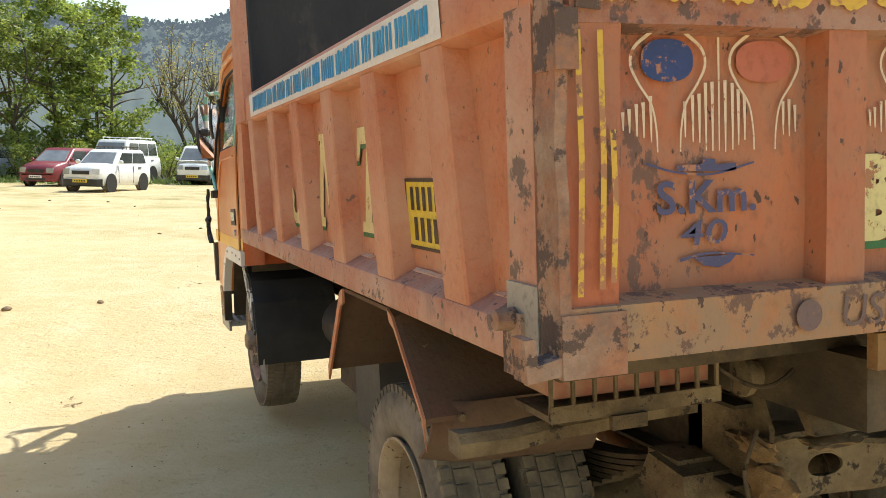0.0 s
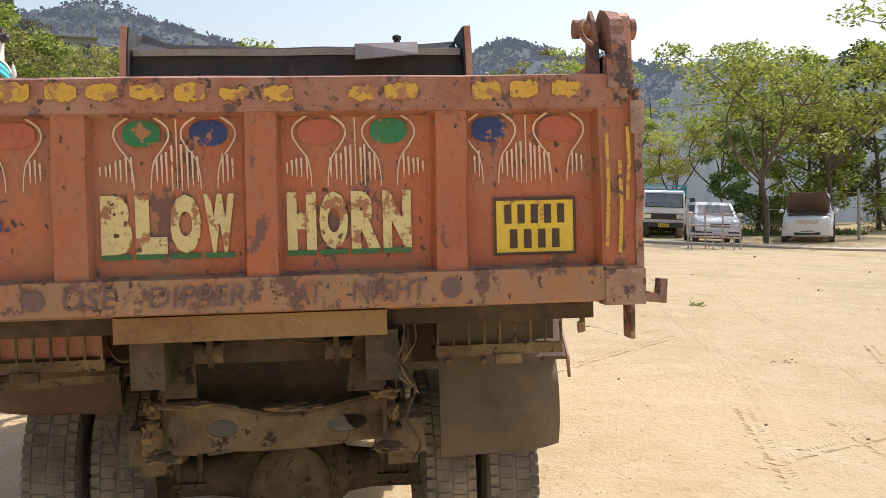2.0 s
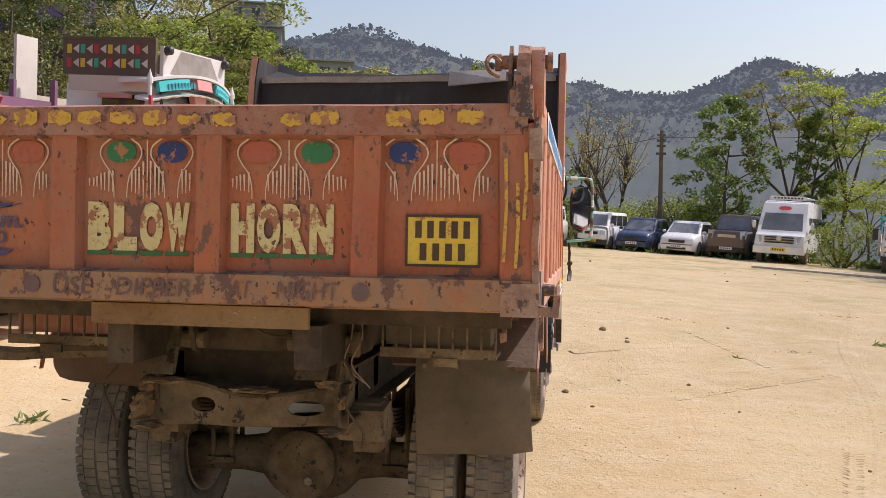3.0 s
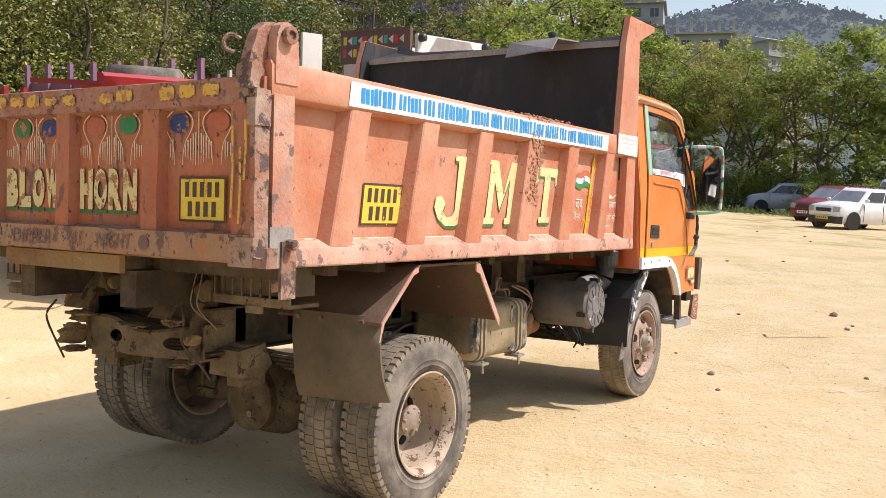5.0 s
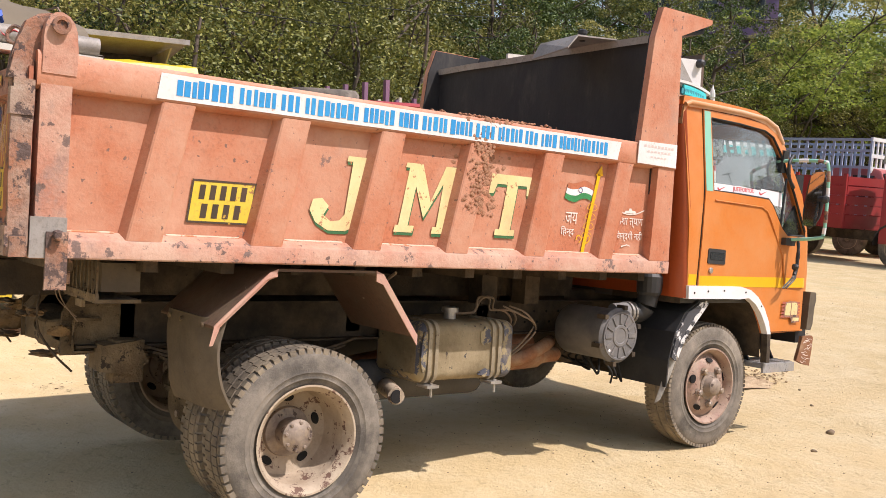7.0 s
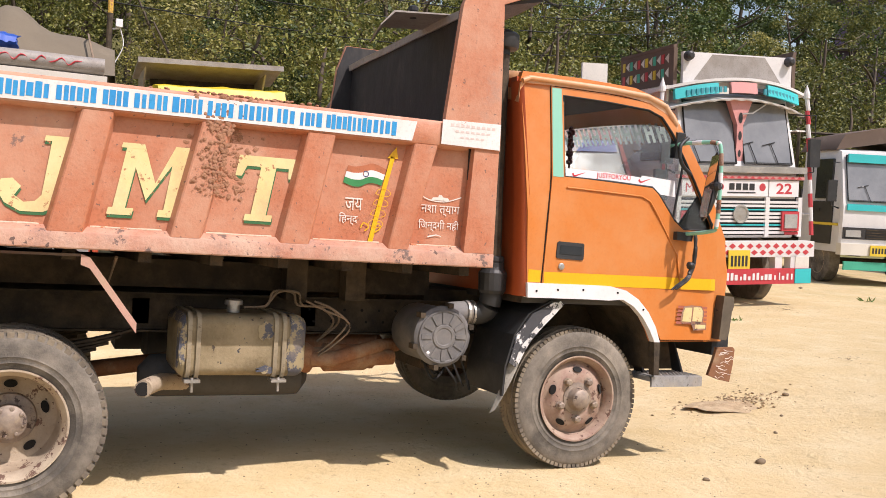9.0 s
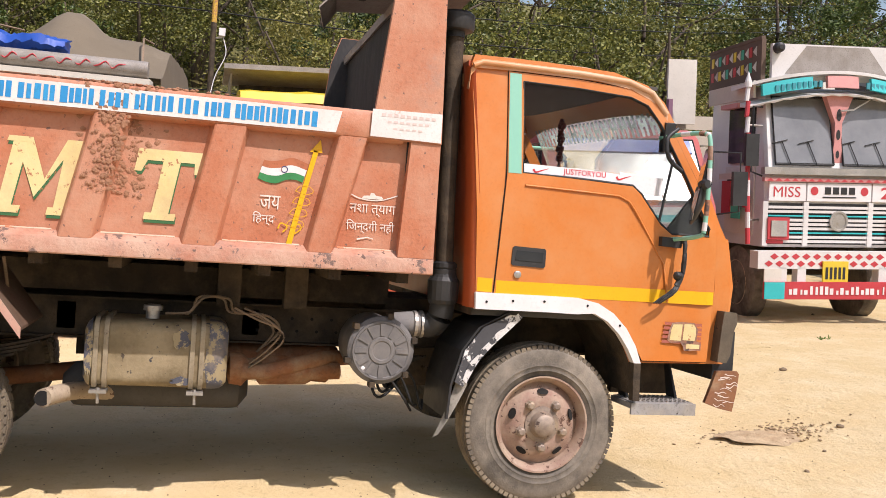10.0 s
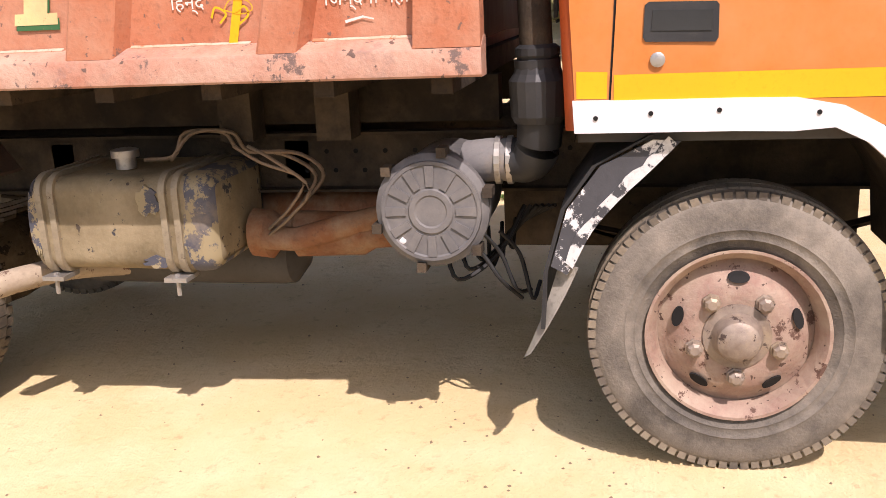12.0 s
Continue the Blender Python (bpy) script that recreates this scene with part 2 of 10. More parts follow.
M["cream"] = mat("chipped_cream_letter", (0.68, 0.57, 0.25), (0.72, 0.62, 0.32), 0.6, chip=(0.42, 0.17, 0.085), chips=0.125, chip_scale=22, dust=(0.55, 0.38, 0.2), dusty=0.3, bump=0.1, fine=0.1)
M["gate_cream"] = mat("flaking_cream_letter", (0.62, 0.53, 0.24), (0.58, 0.5, 0.25), 0.6, chip=(0.34, 0.155, 0.08), chips=0.17, chip_scale=17, spots=(0.12, 0.07, 0.05), spot=0.06, spot_scale=36, bump=0.12)
M["green_edge"] = mat("green_letter_shadow", (0.035, 0.13, 0.045), (0.05, 0.15, 0.06), 0.6, chip=(0.45, 0.16, 0.06), chips=0.12, chip_scale=20, bump=0.05)
M["navy"] = mat("navy_sign_paint", (0.06, 0.06, 0.14), (0.08, 0.075, 0.16), 0.6, chip=(0.36, 0.16, 0.09), chips=0.16, chip_scale=20, bump=0.05)
M["blue_dot"] = mat("navy_blue_paint", (0.018, 0.04, 0.15), (0.03, 0.05, 0.17), 0.5, chip=(0.36, 0.16, 0.09), chips=0.175, chip_scale=16, bump=0.05)
M["red_dot"] = mat("faded_maroon_paint", (0.38, 0.11, 0.075), (0.42, 0.125, 0.07), 0.6, chip=(0.48, 0.16, 0.06), chips=0.1, bump=0.05)
M["green_dot"] = mat("green_paint", (0.02, 0.155, 0.06), (0.03, 0.19, 0.08), 0.55, chip=(0.36, 0.17, 0.09), chips=0.165, chip_scale=17, bump=0.05)
M["line"] = mat("cream_line_paint", (0.66, 0.54, 0.40), (0.6, 0.47, 0.34), 0.6, chip=(0.42, 0.17, 0.08), chips=0.12, chip_scale=30, bump=0.05)
M["plate_yellow"] = mat("faded_yellow_plate_paint", (0.70, 0.47, 0.03), (0.66, 0.5, 0.07), 0.6, chip=(0.36, 0.17, 0.07), chips=0.12, chip_scale=18, bump=0.08)
M["plate_black"] = mat("black_sign_paint", (0.05, 0.035, 0.02), (0.09, 0.05, 0.03), 0.6, chip=(0.5, 0.3, 0.05), chips=0.07, chip_scale=20, bump=0.05)
M["yellow_line"] = mat("worn_yellow_brush_paint", (0.56, 0.36, 0.05), (0.60, 0.36, 0.06), 0.65, chip=(0.36, 0.17, 0.09), chips=0.2, chip_scale=13, spots=(0.16, 0.09, 0.06), spot=0.08, spot_scale=34, bump=0.06)
M["banner"] = mat("peeling_white_banner", (0.74, 0.71, 0.68), (0.68, 0.62, 0.58), 0.55, chip=(0.52, 0.22, 0.12), chips=0.07, chip_scale=7, bump=0.1, fine=0.1)
M["banner_blue"] = mat("blue_banner_ink", (0.02, 0.24, 0.55), (0.03, 0.30, 0.60), 0.5, chip=(0.6, 0.5, 0.44), chips=0.06, chip_scale=16, bump=0.02)
M["mud"] = mat("dried_mud", (0.40, 0.2, 0.115), (0.31, 0.155, 0.09), 0.95, bump=0.6, bscale=80)
def dusty_glass(name):
    """Windscreen glass under a thin film of pale dust that the sun lights up."""
    m = glass(name, (0.94, 0.96, 0.95), 0.05)
    n, link = m.node_tree.nodes, m.node_tree.links.new
    shader = n["Material Output"].inputs[0].links[0].from_socket
    tl, mx, nz, mr = (n.new("ShaderNode" + k) for k in ("BsdfTranslucent", "MixShader", "TexNoise", "MapRange"))
    tl.inputs[0].default_value = (0.78, 0.80, 0.84, 1)
    nz.inputs["Scale"].default_value, nz.inputs["Detail"].default_value = 3.0, 6.0
    mr.inputs[1].default_value, mr.inputs[2].default_value, mr.inputs[3].default_value, mr.inputs[4].default_value = 0.3, 0.7, 0.02, 0.09
    link(nz.outputs[0], mr.inputs[0])
    link(mr.outputs[0], mx.inputs[0])
    link(shader, mx.inputs[1])
    link(tl.outputs[0], mx.inputs[2])
    link(mx.outputs[0], n["Material Output"].inputs[0])
    return m


# Dusty grey rubber, its base lifted to carry the strip's sunlit end.
M["pale_flap"] = mat("pale_dusty_rubber", (0.36, 0.33, 0.28), (0.26, 0.24, 0.2), 0.8, dust=(0.45, 0.4, 0.32), dusty=0.3)
M["dusty_glass"] = dusty_glass("dusty_windscreen_glass")
M["glass"] = glass("cab_window_glass", (0.95, 0.97, 0.96), 0.02)
M["cab_roof"] = mat("sun_faded_cab_roof", (0.62, 0.27, 0.10), (0.60, 0.33, 0.17), 0.45, scale=2.5, dust=(0.66, 0.42, 0.27), dusty=0.34, bump=0.06, fine=0.1)
M["faint_ink"] = mat("faint_brown_ink", (0.60, 0.47, 0.42), (0.66, 0.56, 0.52), 0.6, bump=0.03)
M["dark_glass"] = mat("dark_car_glass", (0.018, 0.021, 0.024), (0.03, 0.034, 0.038), 0.08, scale=2, bump=0, spec=0.8)
M["mirror"] = mat("mirror_face", (0.75, 0.78, 0.8), None, 0.04, 1.0, bump=0, fine=0.02)
M["interior"] = mat("dark_cab_trim", (0.07, 0.065, 0.06), (0.09, 0.085, 0.08), 0.7, bump=0.05)
M["seat"] = mat("maroon_seat_cover", (0.10, 0.022, 0.02), (0.14, 0.03, 0.025), 0.8)
M["red_ink"] = mat("red_sticker_ink", (0.6, 0.03, 0.04), None, 0.5, bump=0, fine=0.05)
M["flag_green"] = mat("flag_green_paint", (0.03, 0.2, 0.06), (0.04, 0.24, 0.08), 0.55, bump=0.03)
M["flag_orange"] = mat("flag_saffron_paint", (0.55, 0.18, 0.08), None, 0.55, bump=0.03)
M["white_ink"] = mat("white_brush_writing", (0.74, 0.68, 0.62), (0.7, 0.6, 0.52), 0.55, chip=(0.56, 0.2, 0.08), chips=0.1, chip_scale=25, bump=0.03)
M["lamp_red"] = mat("red_lamp_lens", (0.35, 0.05, 0.03), (0.28, 0.07, 0.04), 0.4, dust=(0.35, 0.24, 0.15), dusty=0.35, bump=0)
M["lamp_clear"] = mat("clear_lamp_lens", (0.6, 0.6, 0.58), (0.5, 0.5, 0.5), 0.12, 0.5, bump=0)


# ---- shape helpers ----
def box(bm, x0, x1, y0, y1, z0, z1):
    v = [bm.verts.new((x, y, z)) for x in (x0, x1) for y in (y0, y1) for z in (z0, z1)]
    for f in ((0, 1, 3, 2), (4, 6, 7, 5), (0, 4, 5, 1), (2, 3, 7, 6), (0, 2, 6, 4), (1, 5, 7, 3)):
        bm.faces.new([v[i] for i in f])
    return bm


def prism(bm, pts, axis, lo, hi):
    """A polygon, drawn in the plane across an axis, given thickness from lo to hi along it."""
    def at(p, d):
        return {"x": (d, p[0], p[1]), "y": (p[0], d, p[1]), "z": (p[0], p[1], d)}[axis]
    a = [bm.verts.new(at(p, lo)) for p in pts]
    b = [bm.verts.new(at(p, hi)) for p in pts]
    k = len(pts)
    fs = [bm.faces.new(a), bm.faces.new(b[::-1])]
    fs += [bm.faces.new((a[i], b[i], b[(i + 1) % k], a[(i + 1) % k])) for i in range(k)]
    return fs


def loft(bm, rings, close=True, caps=True):
    """Skin over rings of points of equal count."""
    vs = [[bm.verts.new(p) for p in r] for r in rings]
    k = len(vs[0])
    for a, b in zip(vs, vs[1:]):
        for i in range(k if close else k - 1):
            j = (i + 1) % k
            bm.faces.new((a[i], a[j], b[j], b[i]))
    if caps and close:
        bm.faces.new(vs[0][::-1]), bm.faces.new(vs[-1])
    return vs


def revolve(bm, profile, centre, axis="x", segs=40, caps=True):
    """A profile of (distance along the axis, radius) turned about it."""
    c = Vector(centre)
    rings = []
    for d, r in profile:
        ring = []
        for i in range(segs):
            a = 2 * math.pi * i / segs
            u, w = r * math.cos(a), r * math.sin(a)
            ring.append(c + Vector({"x": (d, u, w), "y": (w, d, u), "z": (u, w, d)}[axis]))
        rings.append(ring)
    loft(bm, rings, caps=caps)


def tube(bm, pts, r, segs=8, r2=None):
    pts = [Vector(p) for p in pts]
    rings = []
    for i, p in enumerate(pts):
        d = (pts[min(i + 1, len(pts) - 1)] - pts[max(i - 1, 0)]).normalized()
        s = d.cross(Vector((0, 0, 1)) if abs(d.z) < 0.95 else Vector((1, 0, 0))).normalized()
        t = s.cross(d)
        rr = r if r2 is None else r + (r2 - r) * i / (len(pts) - 1)
        rings.append([p + rr * (math.cos(2 * math.pi * k / segs) * s + math.sin(2 * math.pi * k / segs) * t) for k in range(segs)])
    loft(bm, rings)


def smooth_path(pts, steps=5):
    """A rounded line through points (Catmull-Rom)."""
    p = [Vector(q) for q in pts]
    p = [2 * p[0] - p[1]] + p + [2 * p[-1] - p[-2]]
    out = []
    for i in range(1, len(p) - 2):
        for k in range(steps):
            t = k / steps
            out.append(0.5 * (2 * p[i] + (p[i + 1] - p[i - 1]) * t + (2 * p[i - 1] - 5 * p[i] + 4 * p[i + 1] - p[i + 2]) * t * t + (3 * p[i] - p[i - 1] - 3 * p[i + 1] + p[i + 2]) * t ** 3))
    return out + [p[-2]]


def bevel(bm, width, segs=2, angle=35):
    es = [e for e in bm.edges if len(e.link_faces) == 2 and e.calc_face_angle(0) > radians(angle)]
    bmesh.ops.bevel(bm, geom=es, offset=width, segments=segs, affect="EDGES", clamp_overlap=True)


def part(name, bm, material, parent, label="", smooth=0):
    """Links a bmesh as one mesh object under a thing or a part. smooth: the angle under which faces are shaded round."""
    bmesh.ops.recalc_face_normals(bm, faces=bm.faces)
    me = bpy.data.meshes.new(name)
    if smooth:
        for f in bm.faces:
            f.smooth = True
        for e in bm.edges:
            e.smooth = len(e.link_faces) == 2 and e.calc_face_angle(0) < radians(smooth)
    bm.to_mesh(me)
    bm.free()
    me.materials.append(M[material] if isinstance(material, str) else material)
    ob = new(name, me)
    ob.parent = parent
    if label:
        tagged(ob, label)
    return ob


def thing(name, label, category, m=None, group="", kind=""):
    ob = new(name)
    ob.empty_display_size = 0.3
    ob.matrix_world = m or Matrix()
    return tagged(ob, label, category, group, kind)


def BM():
    return bmesh.new()


def boxpart(name, x0, x1, y0, y1, z0, z1, material, parent, label="", bev=0.0, segs=2):
    bm = box(BM(), x0, x1, y0, y1, z0, z1)
    if bev:
        bevel(bm, bev, segs)
    return part(name, bm, material, parent, label, 40 if bev else 0)


def rough_up(bm, amount, scale=4.0, seed=0.0):
    for v in bm.verts:
        v.co += amount * noise.noise_vector(v.co * scale + Vector((seed, seed, seed)))


def glyphs(text, size=1.0, offset=0.0):
    """The flat outline mesh of a word in the built-in font, as vertices and faces within a unit-free box."""
    cu = bpy.data.curves.new("word", "FONT")
    cu.body, cu.size, cu.offset, cu.resolution_u = text, size, offset, 3
    ob = new("word", cu)
    bpy.context.view_layer.update()
    me = bpy.data.meshes.new_from_object(ob.evaluated_get(bpy.context.evaluated_depsgraph_get()))
    vs, fs = [v.co.copy() for v in me.vertices], [list(p.vertices) for p in me.polygons]
    bpy.data.objects.remove(ob), bpy.data.curves.remove(cu), bpy.data.meshes.remove(me)
    return vs, fs


def word(name, text, u0, u1, v0, v1, place, material, parent, label="", offset=0.0, slant=0.0):
    """Painted writing that fills the box u0..u1, v0..v1 of a surface. place(u, v) gives the point on it."""
    vs, fs = glyphs(text, 1.0, offset)
    a, b = min(v.x for v in vs), max(v.x for v in vs)
    c, d = min(v.y for v in vs), max(v.y for v in vs)
    bm = BM()
    q = []
    for v in vs:
        s, t = (v.x - a) / (b - a), (v.y - c) / (d - c)
        q.append(bm.verts.new(place(u0 + (u1 - u0) * s + slant * t * (v1 - v0), v0 + (v1 - v0) * t)))
    for f in fs:
        if len(set(f)) > 2:
            try:
                bm.faces.new([q[i] for i in f])
            except ValueError:
                pass
    return part(name, bm, material, parent, label)


def shape(bm, pts, place):
    bm.faces.new([bm.verts.new(place(u, v)) for u, v in pts])


def ribbon(bm, pts, w, place, w2=None):
    """A brush line through surface points, w wide at its start and w2 at its end."""
    pts = [Vector((p[0], p[1])) for p in pts]
    rows = []
    for i, p in enumerate(pts):
        d = (pts[min(i + 1, len(pts) - 1)] - pts[max(i - 1, 0)]).normalized()
        t = i / (len(pts) - 1)
        ww = (w + ((w if w2 is None else w2) - w) * t) / 2
        rows.append([bm.verts.new(place(p.x - d.y * ww, p.y + d.x * ww)), bm.verts.new(place(p.x + d.y * ww, p.y - d.x * ww))])
    for a, b in zip(rows, rows[1:]):
        bm.faces.new((a[0], a[1], b[1], b[0]))


def oval(bm, cu, cv, ru, rv, place, k=28, power=2.4):
    pts = []
    for i in range(k):
        a = 2 * math.pi * i / k
        c, s = math.cos(a), math.sin(a)
        pts.append((cu + ru * math.copysign(abs(c) ** (2 / power), c), cv + rv * math.copysign(abs(s) ** (2 / power), s)))
    shape(bm, pts, place)


# ---- ground ----
def smoothstep(a, b, x):
    t = min(1.0, max(0.0, (x - a) / (b - a)))
    return t * t * (3 - 2 * t)


def ground_z(x, y):
    """Level under the tipper; the yard rises gently ahead and to the west, and a wooded bank climbs beyond the truck row."""
    u, v = max(-14.0, min(16.0, x)), max(2.0, min(45.0, y))
    slope = max(-0.3, -0.217 - 0.046 * u + 0.063 * v - 0.036 * max(0.0, v - 12.0))
    dx, dy = max(0.0, -1.3 - x, x - 1.3), max(0.0, 0.4 - y, y - 4.8)
    under = max(-0.14, min(0.0, -0.138 + 0.031 * y))
    h = under + (slope - under) * smoothstep(0.0, 3.4, math.hypot(dx, dy))
    bank = max(0.0, -15.5 - 0.16 * max(0, y - 20) - x) if y < 60 else 0.0
    h += 0.52 * bank - 0.004 * max(0, bank - 10) ** 2 if bank < 60 else 0.52 * 60 - 0.004 * 2500
    east = max(0.0, y - 46 - 0.4 * max(0.0, -x))
    h -= 0.05 * min(east, 60)
    return h


def ground_detail(x, y):
    d = math.hypot(x, y - 3)
    p = Vector((x, y, 0))
    a = 0.012 * noise.noise(p * 0.9) + 0.007 * noise.noise(p * 3.1) + 0.003 * noise.noise(p * 9.0)
    if d > 9:
        a += 0.03 * noise.noise(p * 0.35) * min(1, (d - 9) / 10)
    return a - 0.004


def soil_material():
    m = bpy.data.materials.new("sandy_yard_soil")
    m.use_nodes = True
    n, link = m.node_tree.nodes, m.node_tree.links.new
    b = n["Principled BSDF"]
    tc = n.new("ShaderNodeTexCoord")

    def nz(s, det=6.0, r=0.6):
        t = n.new("ShaderNodeTexNoise")
        t.inputs["Scale"].default_value, t.inputs["Detail"].default_value, t.inputs["Roughness"].default_value = s, det, r
        link(tc.outputs["Object"], t.inputs[0])
        return t.outputs[0]

    def rg(src, lo, hi):
        t = n.new("ShaderNodeMapRange")
        t.inputs[1].default_value, t.inputs[2].default_value = lo, hi
        link(src, t.inputs[0])
        return t.outputs[0]

    def mx(f, a, c):
        t = n.new("ShaderNodeMix")
        t.data_type = "RGBA"
        link(f, t.inputs[0])
        for i, v in ((6, a), (7, c)):
            if isinstance(v, tuple):
                t.inputs[i].default_value = (*v, 1)
            else:
                link(v, t.inputs[i])
        return t.outputs[2]

    out = mx(rg(nz(0.35), 0.35, 0.68), (0.663, 0.512, 0.288), (0.580, 0.445, 0.239))
    out = mx(rg(nz(2.2), 0.42, 0.72), out, (0.686, 0.561, 0.349))
    out = mx(rg(nz(6.5, 6, 0.65), 0.6, 0.74), out, (0.533, 0.409, 0.221))
    out = mx(rg(nz(14, 8, 0.7), 0.57, 0.78), out, (0.377, 0.285, 0.158))
    out = mx(rg(nz(60, 5, 0.7), 0.62, 0.8), out, (0.309, 0.229, 0.128))
    # thin dry grass towards the far edge of the yard and on the bank
    sep = n.new("ShaderNodeSeparateXYZ")
    link(tc.outputs["Object"], sep.inputs[0])
    far = rg(sep.outputs[1], 7.0, 30.0)
    gm = n.new("ShaderNodeMath")
    gm.operation = "MULTIPLY"
    link(far, gm.inputs[0])
    link(rg(nz(0.45, 8, 0.75), 0.5, 0.66), gm.inputs[1])
    out = mx(gm.outputs[0], out, (0.30, 0.26, 0.09))
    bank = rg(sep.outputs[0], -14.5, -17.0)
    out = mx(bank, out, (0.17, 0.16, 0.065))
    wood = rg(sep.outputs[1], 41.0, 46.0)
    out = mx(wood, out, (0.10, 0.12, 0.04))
    link(out, b.inputs["Base Color"])
    b.inputs["Roughness"].default_value = 0.95
    b.inputs["Diffuse Roughness"].default_value = 0.6
    b.inputs["Specular IOR Level"].default_value = 0.15
    ad, lump = n.new("ShaderNodeMath"), n.new("ShaderNodeMath")
    lump.operation = "MULTIPLY_ADD"
    link(rg(nz(9, 4, 0.6), 0.52, 0.66), lump.inputs[0])
    patch = n.new("ShaderNodeMath")
    patch.operation = "MULTIPLY"
    patch.inputs[1].default_value = 0.42
    link(rg(nz(0.9, 5, 0.6), 0.48, 0.66), patch.inputs[0])
    link(patch.outputs[0], lump.inputs[1])
    link(nz(5, 6, 0.6), lump.inputs[2])
    link(nz(24, 6, 0.7), ad.inputs[0])
    link(lump.outputs[0], ad.inputs[1])
    bp = n.new("ShaderNodeBump")
    bp.inputs["Strength"].default_value, bp.inputs["Distance"].default_value = 0.75, 0.03
    link(ad.outputs[0], bp.inputs["Height"])
    link(bp.outputs[0], b.inputs["Normal"])
    return m


M["soil"] = soil_material()


def build_ground():
    bm = BM()
    radii = [0.0]
    r = 0.25
    while r < 4200:
        radii.append(r)
        r += max(0.14, 0.034 * r) if r < 60 else 0.12 * r
    segs, rows = 200, []
    for r in radii:
        row = []
        for i in range(segs if r else 1):
            a = 2 * math.pi * i / segs
            x, y = 1.5 + r * math.sin(a), 2.5 + r * math.cos(a)
            row.append(bm.verts.new((x, y, ground_z(x, y) + (ground_detail(x, y) if r < 60 else 0.0))))
        rows.append(row)
    for a, b in zip(rows, rows[1:]):
        for i in range(segs):
            j = (i + 1) % segs
            if len(a) == 1:
                bm.faces.new((a[0], b[i], b[j]))
            else:
                bm.faces.new((a[i], b[i], b[j], a[j]))
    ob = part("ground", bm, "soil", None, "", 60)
    return tagged(ob, "dry sandy yard ground with small stones and dust", "ground", kind="structure")


build_ground()

# ---- distant hills ----
RIDGE = [(-180, 7), (-100, 13), (-60, 13), (-40, 12), (-25, 11.0), (-19, 11.6), (-15.8, 12.1), (-14, 12.3), (-12, 12.0), (-9.6, 11.5), (-7.2, 10.9), (-5, 10.3), (-2.5, 9.9), (0, 9.4), (2.2, 8.7), (5.4, 8.75), (6.9, 9.1),
         (8.4, 9.8), (9.5, 10.4), (10.8, 10.75), (12.1, 10.4), (13.2, 9.8), (14.7, 9.3), (17, 9.2), (19, 8.7), (24, 8.6), (40, 8), (70, 6), (120, 5), (180, 7)]


def ridge_elevation(b):
    for (b0, e0), (b1, e1) in zip(RIDGE, RIDGE[1:]):
        if b0 <= b <= b1:
            return e0 + (e1 - e0) * smoothstep(b0, b1, b)
    return 6.0


def hill_material(name, a, c, haze_glow, power):
    # Distance haze is put in as a faint bluish emission on the hillside.
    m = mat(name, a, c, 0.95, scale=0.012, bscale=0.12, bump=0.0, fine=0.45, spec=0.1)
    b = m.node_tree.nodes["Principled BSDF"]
    b.inputs["Emission Color"].default_value, b.inputs["Emission Strength"].default_value = (*haze_glow, 1), power
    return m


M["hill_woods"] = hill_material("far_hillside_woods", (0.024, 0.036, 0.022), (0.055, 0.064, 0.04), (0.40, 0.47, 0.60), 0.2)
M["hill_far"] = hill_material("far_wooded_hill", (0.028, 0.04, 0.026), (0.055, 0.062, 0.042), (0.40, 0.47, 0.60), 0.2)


def hill_point(b, k, d0, d1, seed):
    """A point of the hillside at bearing b; k runs from 0 at its foot to 14 on the ridge."""
    t = k / 14
    d = d0 + (d1 - d0) * t
    top = d1 * math.tan(radians(ridge_elevation(b))) * (1 + 0.006 * noise.noise(Vector((b * 1.5, seed, 0))))
    p = Vector((d * math.sin(radians(b)), d * math.cos(radians(b)), -8 + (top + 8) * t ** 0.85))
    w = 0.0 if k > 13.5 else 1.0
    p += 0.022 * d * w * noise.noise_vector(p * 0.012 + Vector((seed, 0, 0))) + 0.004 * d * w * noise.noise_vector(p * 0.08)
    p.z += d * (0.0055 * w + 0.0012) * noise.noise(Vector((b * 6, k, seed)))
    return p


def build_hill(name, d0, d1, step, material, label, seed):
    bm = BM()
    n = int(360 / step) + 1
    rows = [[bm.verts.new(hill_point(-180 + 360 * i / (n - 1), k, d0, d1, seed)) for k in range(15)] for i in range(n)]
    for a, c in zip(rows, rows[1:]):
        for k in range(14):
            bm.faces.new((a[k], c[k], c[k + 1], a[k + 1]))
    return tagged(part(name, bm, material, None, "", 180), label, "hill", kind="structure")


HILL = (220, 900)
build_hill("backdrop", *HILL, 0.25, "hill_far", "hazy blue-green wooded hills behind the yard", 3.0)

# ---- the orange tipper truck ----
XC = 0.035
truck = thing("tipper_truck", "orange six-wheel tipper truck with dusty dented steel body, hand-painted signs", "truck", kind="")


def sx(s, d):
    return XC + s * d


